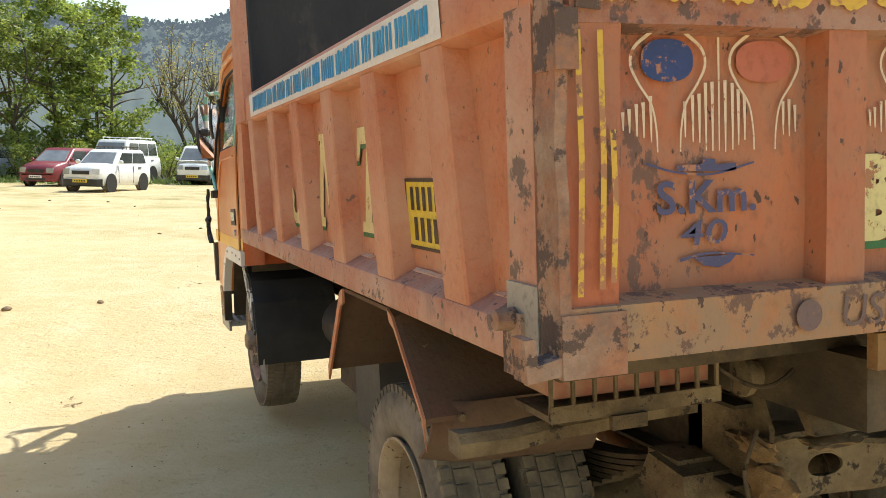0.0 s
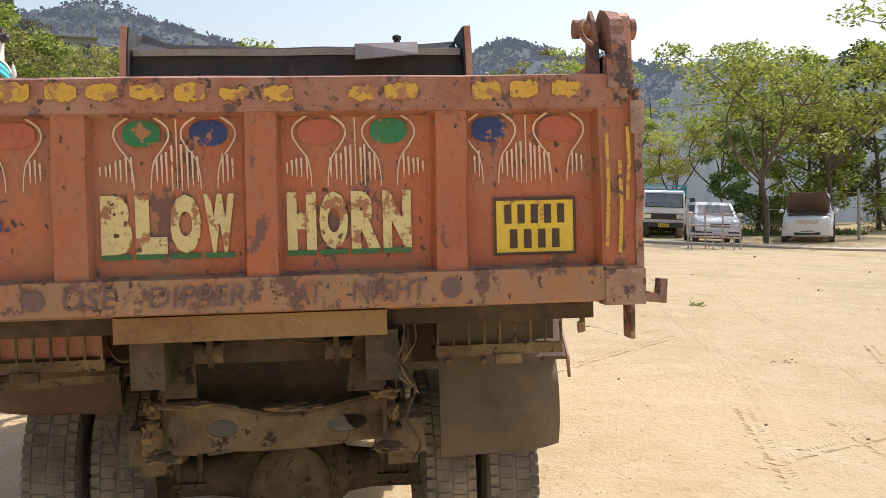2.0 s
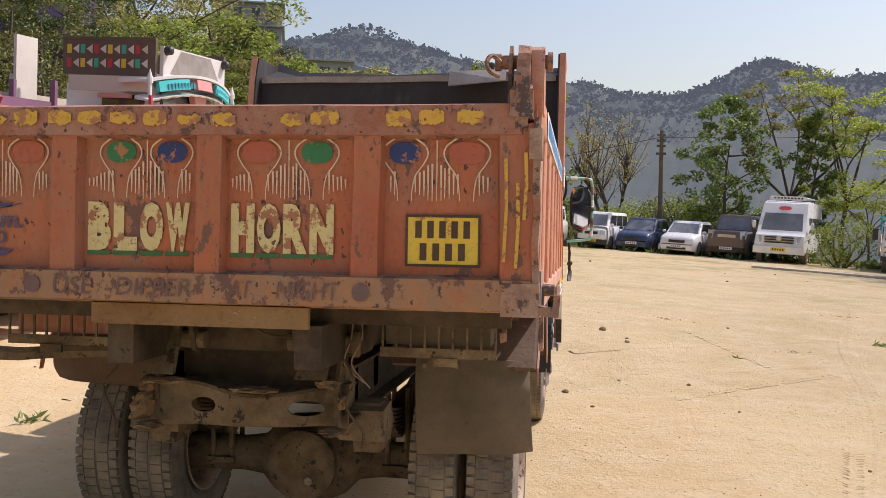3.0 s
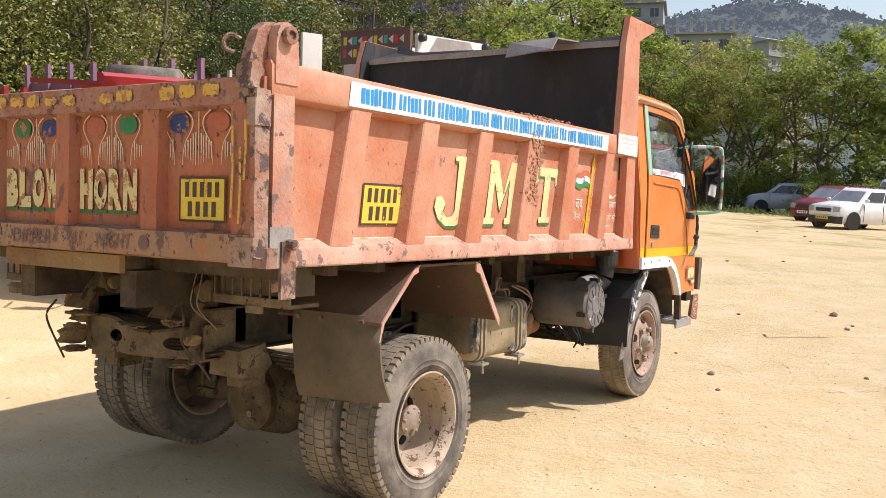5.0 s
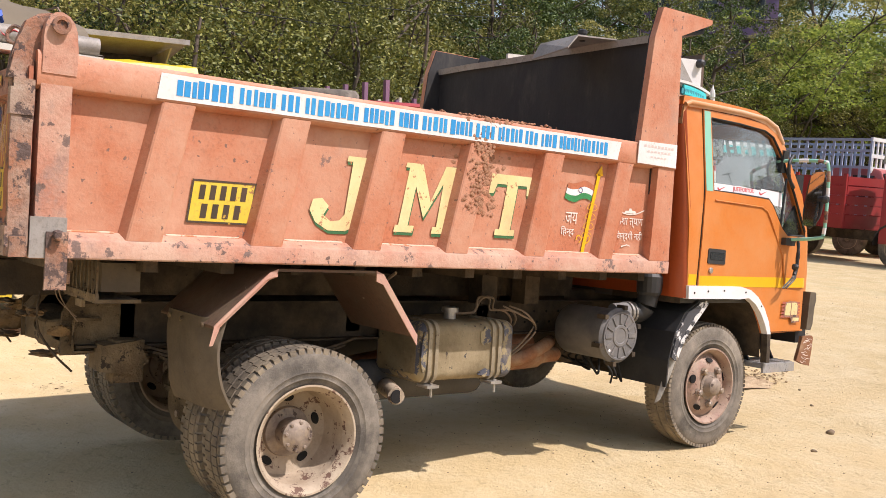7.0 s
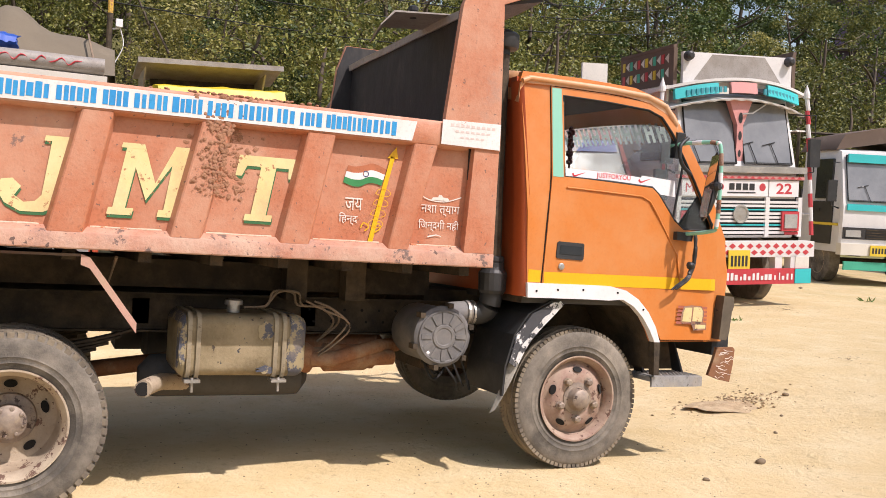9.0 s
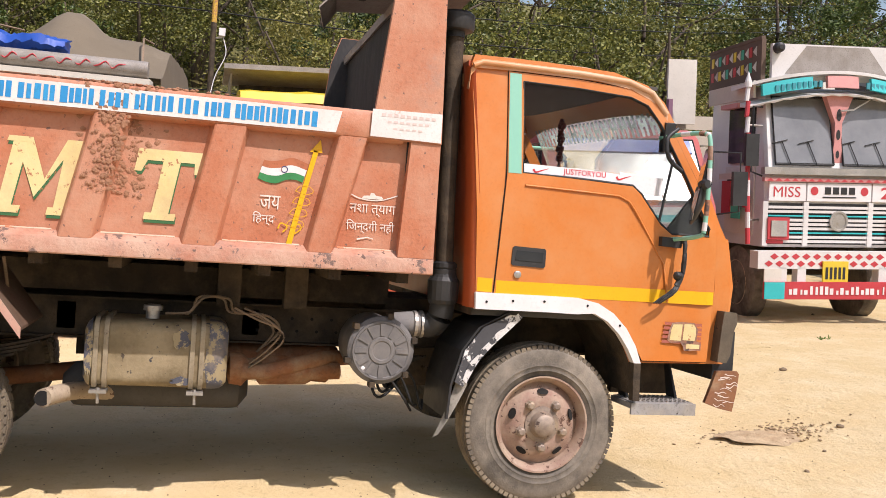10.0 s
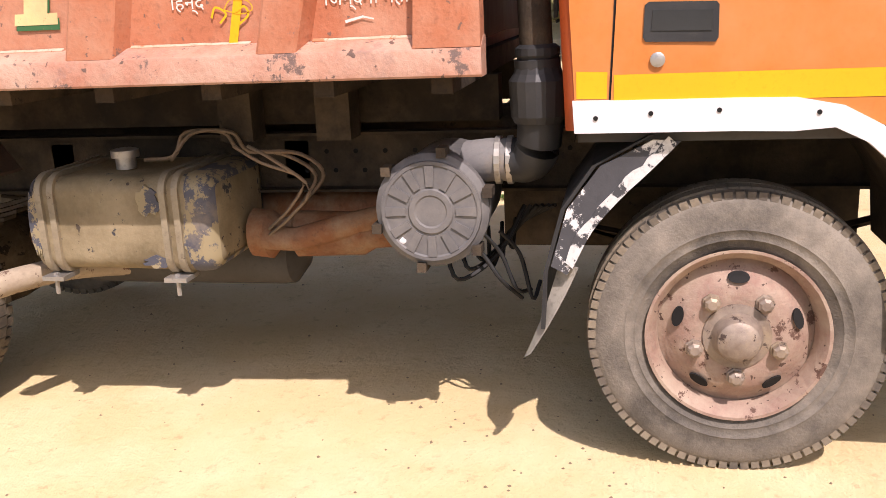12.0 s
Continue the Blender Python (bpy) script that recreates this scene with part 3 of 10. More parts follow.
def wheel(name, cx, cy, cz, s, front, parent):
    """A tyre with lugs on a steel rim; s is the side that faces out. Front rims bulge, rear ones are deep dishes."""
    w = BM()
    prof = [(-0.075, 0.235), (-0.098, 0.262), (-0.112, 0.318), (-0.113, 0.345), (-0.106, 0.385), (-0.092, 0.408), (-0.06, 0.416), (0, 0.418), (0.06, 0.416), (0.092, 0.408),
            (0.106, 0.385), (0.113, 0.345), (0.112, 0.318), (0.115, 0.312), (0.111, 0.305), (0.107, 0.29), (0.11, 0.284), (0.104, 0.278), (0.098, 0.262), (0.075, 0.235)]
    revolve(w, prof, (cx, cy, cz), "x", 56, False)
    root = part("wheel", w, "tyre", parent, "dusty bias-ply truck tyre on a steel rim", 50)
    n = 84 if front else 60
    lugs = {-1: BM(), 1: BM()}
    for i in range(n):
        a = 2 * math.pi * i / n
        for side in (-1, 1):
            lug = lugs[side]
            for (d0, d1, r0, r1, da) in (((0.066, 0.1, 0.395, 0.4165 if front else 0.42, 0.028 if front else 0.037)), ((0.006, 0.06, 0.405, 0.4225, 0.035 if front else 0.047))):
                off = (0.5 * da if side > 0 else 0) + (0.03 if d0 < 0.05 else 0)
                v = []
                for d in (d0, d1):
                    for aa in (a + off - da, a + off + da):
                        for r in (r0, r1 - (0.012 if d > 0.1 else 0)):
                            v.append(lug.verts.new((cx + side * d, cy + r * math.cos(aa), cz + r * math.sin(aa))))
                for f in ((0, 1, 3, 2), (4, 6, 7, 5), (0, 4, 5, 1), (2, 3, 7, 6), (1, 5, 7, 3)):
                    lug.faces.new([v[k] for k in f])
    for side in (-1, 1):
        tagged(part("tread", lugs[side], "tread", root), kind="stuff")
    ring = BM()
    revolve(ring, [(s * -0.1, 0.23), (s * 0.06, 0.225), (s * 0.095, 0.238), (s * 0.102, 0.252), (s * 0.112, 0.256), (s * 0.112, 0.247), (s * 0.09, 0.226), (s * 0.05, 0.218)], (cx, cy, cz), "x", 56, False)
    part("rim_ring", ring, "rim" if front else "rim_rear", root, "", 40)
    disc = BM()
    if front:
        prof = [(0.045, 0.222), (0.05, 0.205), (0.085, 0.175), (0.1, 0.15), (0.104, 0.11), (0.1, 0.085), (0.085, 0.08)]
    else:
        prof = [(0.075, 0.232), (-0.06, 0.222), (-0.105, 0.205), (-0.115, 0.17), (-0.11, 0.11), (-0.1, 0.085), (-0.1, 0.0)]
    revolve(disc, [(s * d, r) for d, r in prof], (cx, cy, cz), "x", 56, False)
    part("rim_disc", disc, "rim" if front else "rim_rear", root, "", 40)
    for i in range(5):
        a = 2 * math.pi * (i + 0.25) / 5
        rr, dd = (0.172, 0.091) if front else (0.16, -0.109)
        holes = BM()
        c = Vector((cx + s * dd, cy + rr * math.cos(a), cz + rr * math.sin(a)))
        t = Vector((0, -math.sin(a), math.cos(a)))
        o = Vector((s * (0.75 if front else 0.1), math.cos(a), math.sin(a)))
        rings = []
        rad = Vector((-s * 0.75 if front else 0, math.cos(a), math.sin(a))).normalized()
        for d in (-0.004, 0.006):
            rings.append([c + Vector((s * d, 0, 0)) + 0.03 * math.cos(q) * t + 0.018 * math.sin(q) * rad for q in [2 * math.pi * k / 14 for k in range(14)]])
        loft(holes, rings)
        part("rim_hole", holes, "dark", root)
    hub = BM()
    if front:
        revolve(hub, [(s * d, r) for d, r in ((0.07, 0.1), (0.108, 0.095), (0.112, 0.072), (0.13, 0.066), (0.155, 0.058), (0.168, 0.04), (0.17, 0.0))], (cx, cy, cz), "x", 28)
    else:
        revolve(hub, [(s * d, r) for d, r in ((-0.11, 0.12), (-0.09, 0.115), (-0.08, 0.072), (-0.01, 0.068), (0.0, 0.078), (0.012, 0.078), (0.02, 0.055), (0.03, 0.04), (0.03, 0.0))], (cx, cy, cz), "x", 28)
    part("hub", hub, "hub", root, "", 35)
    for i in range(5 if front else 8):
        k = 5 if front else 8
        a = 2 * math.pi * (i + 0.5 + 0.25) / k
        rr, d0, d1 = (0.122, 0.1, 0.135) if front else (0.062, 0.008, 0.024)
        nut = BM()
        r0 = 0.022 if front else 0.011
        revolve(nut, [(s * d0, r0 * 1.25), (s * (d0 + 0.008), r0 * 1.25), (s * (d0 + 0.009), r0), (s * (d1 - 0.006), r0), (s * d1, r0 * 0.6), (s * d1, 0)], (cx, cy + rr * math.cos(a), cz + rr * math.sin(a)), "x", 7)
        part("wheel_nut", nut, "hub", root)
    if not front:
        c = Vector((cx, cy, cz))
        for o in (root, *root.children):
            o.data.transform(Matrix.Translation(c) @ Matrix.Diagonal((1, 1.035, 1.035, 1)) @ Matrix.Translation(-c))
    return root


for s in (1, -1):
    wheel("wheel", sx(s, 0.905), 4.44, 0.416 + (0.085 if s < 0 else 0), s, True, truck)
    wheel("wheel", sx(s, 0.915), 1.37, 0.338 + (0.085 if s < 0 else 0), s, False, truck)
    wheel("wheel", sx(s, 0.655), 1.37, 0.338 + (0.085 if s < 0 else 0), -s, False, truck)

# -- tipper body --
RIBS = [(0.438, 0.575, 0.56, 0.69), (0.975, 1.118, 1.098, 1.228), (1.495, 1.638, 1.62, 1.748), (2.038, 2.17, 2.163, 2.295), (2.57, 2.708, 2.687, 2.82), (3.145, 3.25, 3.267, 3.39)]
Z_RAIL0, Z_RAIL1, Z_TOP0, Z_TOP1 = 1.172, 1.252, 1.806, 1.945


def side_wall(s):
    bm = BM()
    box(bm, *sorted((sx(s, 1.07), sx(s, 1.087))), 0.09, 3.75, 1.19, 1.93)
    bmesh.ops.subdivide_edges(bm, edges=bm.edges[:], cuts=14, use_grid_fill=True)
    rough_up(bm, 0.006, 2.3, s)
    wall = part("side_wall", bm, "side", truck, "dusty orange steel body side with leaning ribs", 30)
    b = BM()
    sec = [(1.088, 1.278), (1.098, 1.276), (1.149, 1.248), (1.152, 1.242), (1.152, 1.178), (1.148, Z_RAIL0), (1.06, Z_RAIL0), (1.06, 1.278)]
    prism(b, [(sx(s, d), z) for d, z in sec], "y", 0.075, 3.757)
    bmesh.ops.bisect_plane(b, geom=b.verts[:] + b.edges[:] + b.faces[:], plane_co=(0, 1.9, 0), plane_no=(0, 1, 0))
    part("bottom_rail", b, "side_worn", wall, "scraped orange bottom rail", 30)
    b = BM()
    sec = [(1.06, 1.803), (1.128, Z_TOP0), (1.148, 1.818), (1.152, 1.828), (1.150, 1.93), (1.14, 1.948), (1.06, 1.948)]
    prism(b, [(sx(s, d), z) for d, z in sec], "y", 0.07, 3.57)
    part("top_rail", b, "side", wall, "", 30)
    for y0, y1, u0, u1 in RIBS:
        b = BM()
        rings = []
        for z, a, c in ((1.25, y0 - 0.01, y1), (1.815, u0 - 0.01, u1)):
            rings.append([(sx(s, d), y, z) for d, y in ((1.08, a - 0.022), (1.143, a), (1.148, a + 0.008), (1.148, c - 0.008), (1.143, c), (1.08, c + 0.022))])
        loft(b, rings)
        part("rib", b, "side", wall, "", 20)
    feet = [0.2] + [v for r in RIBS for v in (r[0] - 0.03, r[1] + 0.022)] + [3.575]
    for u0, u1 in zip(feet[::2], feet[1::2]):
        b = BM()
        rows = []
        for k in range(11):
            u = u0 + 0.012 + (u1 - u0 - 0.024) * k / 10
            h = 0.006 + 0.006 * abs(noise.noise(Vector((u * 9, s, 0))))
            rows.append([(sx(s, 1.09), u, 1.2755), (sx(s, 1.1), u, 1.2735), (sx(s, 1.101), u, 1.276 + h * 0.3), (sx(s, 1.09), u, 1.277 + h)])
        loft(b, rows)
        part("worn_edge", b, "worn_edge", wall, "bare pale worn edge")
    b = box(BM(), *sorted((sx(s, 1.06), sx(s, 1.151))), 0.084, 0.197, 1.176, 1.94)
    bevel(b, 0.006)
    part("rear_post", b, "side_worn", wall, "", 30)
    b = BM()
    prism(b, [(3.575, 1.25), (3.756, 1.25), (3.756, 1.83), (3.608, 1.83)], "x", *sorted((sx(s, 1.075), sx(s, 1.15))))
    part("front_post", b, "side", wall)
    # gusset of the headboard, with the flag-shaped end of the cab guard
    b = BM()
    prism(b, [(3.404, 1.82), (3.758, 1.815), (3.738, 2.6), (3.735, 2.625), (4.02, 2.742), (4.024, 2.772), (3.551, 2.768), (3.49, 2.583)], "x", *sorted((sx(s, 1.115), sx(s, 1.158))))
    bevel(b, 0.004, 1)
    part("headboard_gusset", b, "side", wall, "orange headboard end plate")
    b = BM()
    prism(b, [(3.41, 1.9), (3.75, 1.9), (3.735, 2.6), (3.73, 2.63), (4.0, 2.745), (4.01, 2.765), (3.555, 2.762), (3.492, 2.58)], "x", *sorted((sx(s, 1.104), sx(s, 1.114))))
    part("gusset_lining", b, "black_sheet", wall)
    if s > 0:
        b = BM()
        prism(b, [(3.40, 1.825), (3.752, 1.82), (3.752, 1.962), (3.405, 1.956)], "x", sx(s, 1.158), sx(s, 1.163))
        part("maker_plate", b, "banner", wall, "weathered white sign plate with unreadable writing")
        for k in range(3):
            z = 1.925 - 0.03 * k
            for j in range(9 - 2 * k):
                y = 3.45 + 0.03 * k + 0.031 * j
                b = BM()
                shape(b, [(y, z), (y + 0.02, z), (y + 0.02, z + 0.014 - 0.003 * k), (y, z + 0.014 - 0.003 * k)], lambda u, v: (sx(1, 1.1645), u, v))
                part("faded_writing", b, "faint_ink", wall)
    # hinge of the tailgate
    b = BM()
    prism(b, [(0.085, 1.865), (0.21, 1.865), (0.212, 1.955), (0.205, 2.03), (0.195, 2.06), (0.175, 2.084), (0.15, 2.096), (0.125, 2.094), (0.105, 2.08), (0.092, 2.05), (0.086, 2.0)], "x", *sorted((sx(s, 1.112), sx(s, 1.156))))
    bevel(b, 0.006)
    hp = part("hinge_plate", b, "side_worn", wall, "rusted hinge cheek plate", 30)
    b = BM()
    revolve(b, [(s * d, r) for d, r in ((0.985, 0.0), (0.985, 0.03), (1.005, 0.03), (1.005, 0.024), (1.165, 0.024), (1.165, 0.034), (1.182, 0.034), (1.182, 0.02), (1.172, 0.018), (1.172, 0))], (XC, 0.142, 2.045), "x", 20)
    part("hinge_pin", b, "rust", hp, "", 40)
    # latch at the lower rear corner
    b = box(BM(), *sorted((sx(s, 1.152), sx(s, 1.166))), 0.125, 0.205, 1.055 if s > 0 else 1.155, 1.275)
    bevel(b, 0.004, 1)
    lt = part("latch_plate", b, "rust", wall, "rusty latch plate with bolt")
    b = BM()
    revolve(b, [(s * 1.16, 0.022), (s * 1.2, 0.02), (s * 1.203, 0.012), (s * 1.203, 0)], (XC, 0.165, 1.262), "x", 8)
    part("bolt", b, "rust", lt)
    b = box(BM(), *sorted((sx(s, 1.14), sx(s, 1.158))), 0.068, 0.2, 1.175, 1.33)
    part("corner_patch", b, "grey_sheet", wall, "bare grey steel corner patch")
    return wall


wall_r, wall_l = side_wall(1), side_wall(-1)

bm = box(BM(), sx(-1, 1.07), sx(1, 1.07), 0.07, 3.62, 1.2, 1.24)
part("bed_floor", bm, "grey_sheet", truck, "worn steel tipper floor")
for k in range(11):
    boxpart("bed_crossmember", sx(-1, 1.05), sx(1, 1.05), 0.2 + 0.34 * k, 0.26 + 0.34 * k, 1.12, 1.2, "chassis", truck)
for s in (1, -1):
    boxpart("bed_beam", *sorted((sx(s, 0.3), sx(s, 0.4))), 0.08, 3.7, 0.965, 1.12, "chassis", truck, "dusty hoist beam under the tipper bed")

# headboard, its bent cab guard, and the loose plate on it
bm = box(BM(), sx(-1, 1.1), sx(1, 1.1), 3.6, 3.63, 1.24, 2.6)
bmesh.ops.subdivide_edges(bm, edges=[e for e in bm.edges if abs(e.verts[0].co.x - e.verts[1].co.x) > 1 or abs(e.verts[0].co.z - e.verts[1].co.z) > 1], cuts=10, use_grid_fill=True)
rough_up(bm, 0.012, 1.7)
head = part("headboard", bm, "black_sheet", truck, "black-painted steel headboard with dents and streaks", 30)
bm = BM()
n = 26
rings = []
for i in range(n + 1):
    t = i / n
    x = sx(-1, 1.112) + 2.224 * t
    sag = -0.035 * math.sin(math.pi * t) + 0.06 * math.exp(-((t) / 0.05) ** 2) + 0.01 * noise.noise(Vector((x * 3, 0, 0)))
    rings.append([(x, 3.6, 2.585), (x, 3.61, 2.62), (x, 3.98, 2.70 + sag * 0.6), (x, 4.015, 2.745 + sag), (x, 4.025, 2.742 + sag), (x, 3.995, 2.685 + sag * 0.6), (x, 3.625, 2.6)])
loft(bm, rings)
part("cab_guard", bm, "black_sheet", head, "black bent steel cab guard", 30)
# The lit edge above the headboard is put in as a pale grey strip.
bm = BM()
rings = []
for i in range(n + 1):
    t = i / n
    x = sx(-1, 1.09) + 2.18 * t
    d = 0.006 * noise.noise(Vector((x * 2.3, 5, 0)))
    rings.append([(x, 3.578, 2.575 + d), (x, 3.572, 2.618 + d), (x, 3.597, 2.622 + d), (x, 3.597, 2.58 + d)])
loft(bm, rings)
part("top_strip", bm, "grey_sheet", head, "pale grey strip for the lit top edge", 30)
bm = BM()
loft(bm, [[(0.40, 3.585, 2.62), (0.40, 3.3, 2.60), (0.40, 3.235, 2.49), (0.40, 3.24, 2.485), (0.40, 3.305, 2.59), (0.40, 3.585, 2.612)],
          [(0.80, 3.585, 2.63), (0.80, 3.24, 2.60), (0.80, 3.16, 2.51), (0.80, 3.165, 2.505), (0.80, 3.245, 2.59), (0.80, 3.585, 2.622)]])
part("loose_plate", bm, "grey_sheet", head, "bent grey sheet sticking out of the headboard top")
bm = BM()
revolve(bm, [(2.6, 0.02), (2.64, 0.022), (2.645, 0.03), (2.665, 0.03), (2.675, 0.015), (2.675, 0)], (0.68, 3.4, 0), "z", 10)
part("knob", bm, "black", head)

# -- tailgate --
bm = box(BM(), -1.105, 1.172, 0.047, 0.062, 1.19, 1.885)
bmesh.ops.subdivide_edges(bm, edges=bm.edges[:], cuts=12, use_grid_fill=True)
for v in bm.verts:
    v.co.y += 0.005 * noise.noise(v.co * 3.0)
gate = part("tailgate", bm, "gate", truck, "chipped orange tailgate with four recessed painted panels", 30)


def gate_bar(name, pts, y0=-0.004, y1=0.052, material="gate", slope=0.014, rough=0.004, label=""):
    b = BM()
    cx = sum(p[0] for p in pts) / len(pts)
    cz = sum(p[1] for p in pts) / len(pts)
    a = [(p[0] - math.copysign(slope, p[0] - cx), y0, p[1] - math.copysign(slope, p[1] - cz)) for p in pts]
    loft(b, [[(p[0], y1, p[1]) for p in pts], a])
    bmesh.ops.subdivide_edges(b, edges=[e for e in b.edges if e.calc_length() > 0.3], cuts=8, use_grid_fill=True)
    rough_up(b, rough, 5.0, cx)
    return part(name, b, material, gate, label, 30)


gate_bar("gate_rail", [(-1.118, 1.185), (1.18, 1.185), (1.18, 1.312), (-1.118, 1.312)], -0.012, 0.06, "gate_low", label="scarred lower rail with faded lettering")
gate_bar("gate_rail", [(-1.1, 1.765), (1.14, 1.765), (1.14, 1.892), (-1.1, 1.892)], -0.006, 0.06, "gate_top", label="dented top rail with yellow brush marks")
for x0, x1 in ((-0.562, -0.44), (-0.02, 0.098), (0.54, 0.66)):
    gate_bar("gate_post", [(x0, 1.265), (x1, 1.265), (x1 + 0.005, 1.81), (x0 + 0.005, 1.81)], 0.001)
gate_bar("gate_post", [(-1.118, 1.265), (-0.99, 1.265), (-0.975, 1.82), (-1.115, 1.82)], -0.003, material="gate")
gate_bar("gate_post", [(1.048, 1.265), (1.18, 1.265), (1.182, 1.83), (1.04, 1.83)], -0.003, material="gate")
boxpart("gate_lip", -0.397, 0.4, 0.022, 0.05, 1.112, 1.187, "ochre", gate, "ochre mud-stained apron plate below the tailgate", 0.005)
for s, x0, x1 in ((1, 1.165, 1.187), (-1, -1.122, -1.1)):
    b = box(BM(), x0, x1, -0.012, 0.062, 1.18, 1.835)
    bmesh.ops.subdivide_edges(b, edges=[e for e in b.edges if e.calc_length() > 0.3], cuts=12)
    rough_up(b, 0.006, 9)
    part("edge_plate", b, "rust", gate, "torn rusty edge plate")
    boxpart("edge_cap", *sorted((XC + s * 1.115, XC + s * 1.158)), -0.02, 0.062, 1.70, 1.80, "rust", gate, "", 0.006)
    boxpart("corner_plate", *sorted((XC + s * 1.03, XC + s * 1.155)), -0.018, 0.06, 1.18, 1.29, "rust", gate, "", 0.006)
    # arm that hangs the gate from the pin
    b = BM()
    prism(b, [(-0.012, 1.80), (0.05, 1.80), (0.062, 1.9), (0.09, 1.965), (0.175, 2.0), (0.195, 2.035), (0.19, 2.07), (0.16, 2.092), (0.12, 2.098), (0.075, 2.085), (0.035, 2.05), (0.005, 1.99), (-0.015, 1.9)], "x", *sorted((XC + s * 1.068, XC + s * 1.11)))
    bmesh.ops.subdivide_edges(b, edges=[e for e in b.edges if e.calc_length() > 0.06], cuts=2)
    rough_up(b, 0.008, 14)
    part("hinge_arm", b, "rust", gate, "welded rusty hinge arm")
    b = BM()
    prism(b, [(-0.02, 1.84), (0.045, 1.83), (0.055, 1.9), (0.03, 1.95), (-0.01, 1.93)], "x", *sorted((XC + s * 1.05, XC + s * 1.125)))
    bmesh.ops.subdivide_edges(b, edges=b.edges[:], cuts=2)
    rough_up(b, 0.012, 16)
    part("hinge_weld", b, "rust", gate)
    b = BM()
    prism(b, [(0.06, 1.85), (0.19, 1.85), (0.185, 2.02), (0.165, 2.085), (0.14, 2.1), (0.11, 2.07), (0.075, 2.0)], "x", *sorted((XC + s * 1.035, XC + s * 1.047)))
    rough_up(b, 0.004, 14)
    part("inner_hinge_plate", b, "rust", gate, "thin rusty inner hinge plate")
    b = BM()
    prism(b, [(XC + s * 1.13, 1.19), (XC + s * 1.22, 1.18), (XC + s * 1.225, 1.255), (XC + s * 1.205, 1.255), (XC + s * 1.2, 1.21), (XC + s * 1.13, 1.225)], "y", -0.015, 0.04)
    part("latch_hook", b, "rust", gate, "rusty latch hook")
b = BM()
tube(b, smooth_path([(1.045, 0.05, 2.03), (1.02, 0.02, 2.045), (1.005, 0.0, 2.02), (1.015, 0.0, 1.99), (1.045, 0.02, 1.975)]), 0.008, 6)
part("wire_ring", b, "rust", gate)
# notched hook that hangs below the right rear corner
b = BM()
prism(b, [(1.02, 1.172), (1.09, 1.172), (1.09, 1.155), (1.065, 1.15), (1.068, 1.07), (1.045, 1.065), (1.042, 1.1), (1.052, 1.105), (1.05, 1.15), (1.02, 1.155)], "y", 0.24, 0.255)
part("hanging_hook", b, "rust", truck)


def on_gate(y):
    return lambda u, v: (u, y, v)


# painted ornaments on the four panels
PANELS = [(-0.985, -0.562, -0.869, -0.659, "blue_dot", "red_dot"), (-0.436, -0.022, -0.301, -0.11, "green_dot", "blue_dot"), (0.1, 0.538, 0.212, 0.419, "red_dot", "green_dot"), (0.662, 1.035, 0.728, 0.94, "blue_dot", "red_dot")]
on_panel = on_gate(0.0405)
on_panel2 = on_gate(0.039)
for p0, p1, c0, c1, ca, cb in PANELS:
    mid = (c0 + c1) / 2 + 0.003
    for c, m in ((c0, ca), (c1, cb)):
        b = BM()
        oval(b, c, 1.723, 0.062 if m == "red_dot" else 0.055, 0.038, on_panel)
        part("painted_dot", b, m, gate)
        b = BM()
        for q in (-1, 1):
            ribbon(b, smooth_path([(c + q * 0.035, 1.772), (c + q * 0.07, 1.745), (c + q * 0.078, 1.715), (c + q * 0.062, 1.682), (c + q * 0.036, 1.645), (c + q * 0.026, 1.6), (c + q * 0.024, 1.56)]), 0.0065, on_gate(0.0375), 0.003)
        part("painted_vase_line", b, "line", gate)
    b = BM()
    ribbon(b, [(mid, 1.765), (mid + 0.001, 1.66), (mid + 0.001, 1.56)], 0.005, on_panel2, 0.002)
    for i in range(-15, 16):
        u = mid + i * 0.0145 + random.uniform(-0.0015, 0.0015)
        if i == 0 or not (p0 + 0.012 < u < p1 - 0.012) or min(abs(u - c0), abs(u - c1)) < 0.03:
            continue
        off = abs(u - mid)
        tall = 0.07 * (1 - off / 0.105) + 0.01 if off < 0.095 else 0.036 * (1 - abs(off - 0.135) / 0.09) + 0.008
        h = max(0.012, tall) * random.uniform(0.85, 1.15)
        ribbon(b, [(u, 1.615 + h), (u + 0.0008, 1.615), (u + 0.001, 1.612 - h * 0.75)], 0.0072, on_panel2, 0.0025)
    tagged(part("painted_comb", b, "line", gate), kind="stuff")

# sign writing
sk = on_gate(0.0395)
b = BM()
ribbon(b, smooth_path([(-0.917, 1.54), (-0.852, 1.523), (-0.772, 1.518), (-0.682, 1.537)]), 0.004, sk, 0.004)
shape(b, [(-0.852, 1.525), (-0.722, 1.522), (-0.722, 1.537), (-0.767, 1.535), (-0.770, 1.545), (-0.794, 1.546), (-0.798, 1.536), (-0.852, 1.536)], sk)
part("scroll_ornament", b, "navy", gate)
b = BM()
ribbon(b, smooth_path([(-0.847, 1.362), (-0.782, 1.372), (-0.682, 1.362)]), 0.006, sk, 0.003)
shape(b, [(-0.817, 1.366), (-0.722, 1.366), (-0.737, 1.352), (-0.762, 1.344), (-0.797, 1.35)], sk)
part("scroll_ornament", b, "navy", gate)
word("sign_writing", "S.Km.", -0.895, -0.677, 1.446, 1.508, sk, "navy", gate, "dark blue S.Km. lettering", 0.02)
word("sign_writing", "40", -0.848, -0.745, 1.388, 1.434, sk, "navy", gate, "dark blue number 40", 0.006, 0.15)
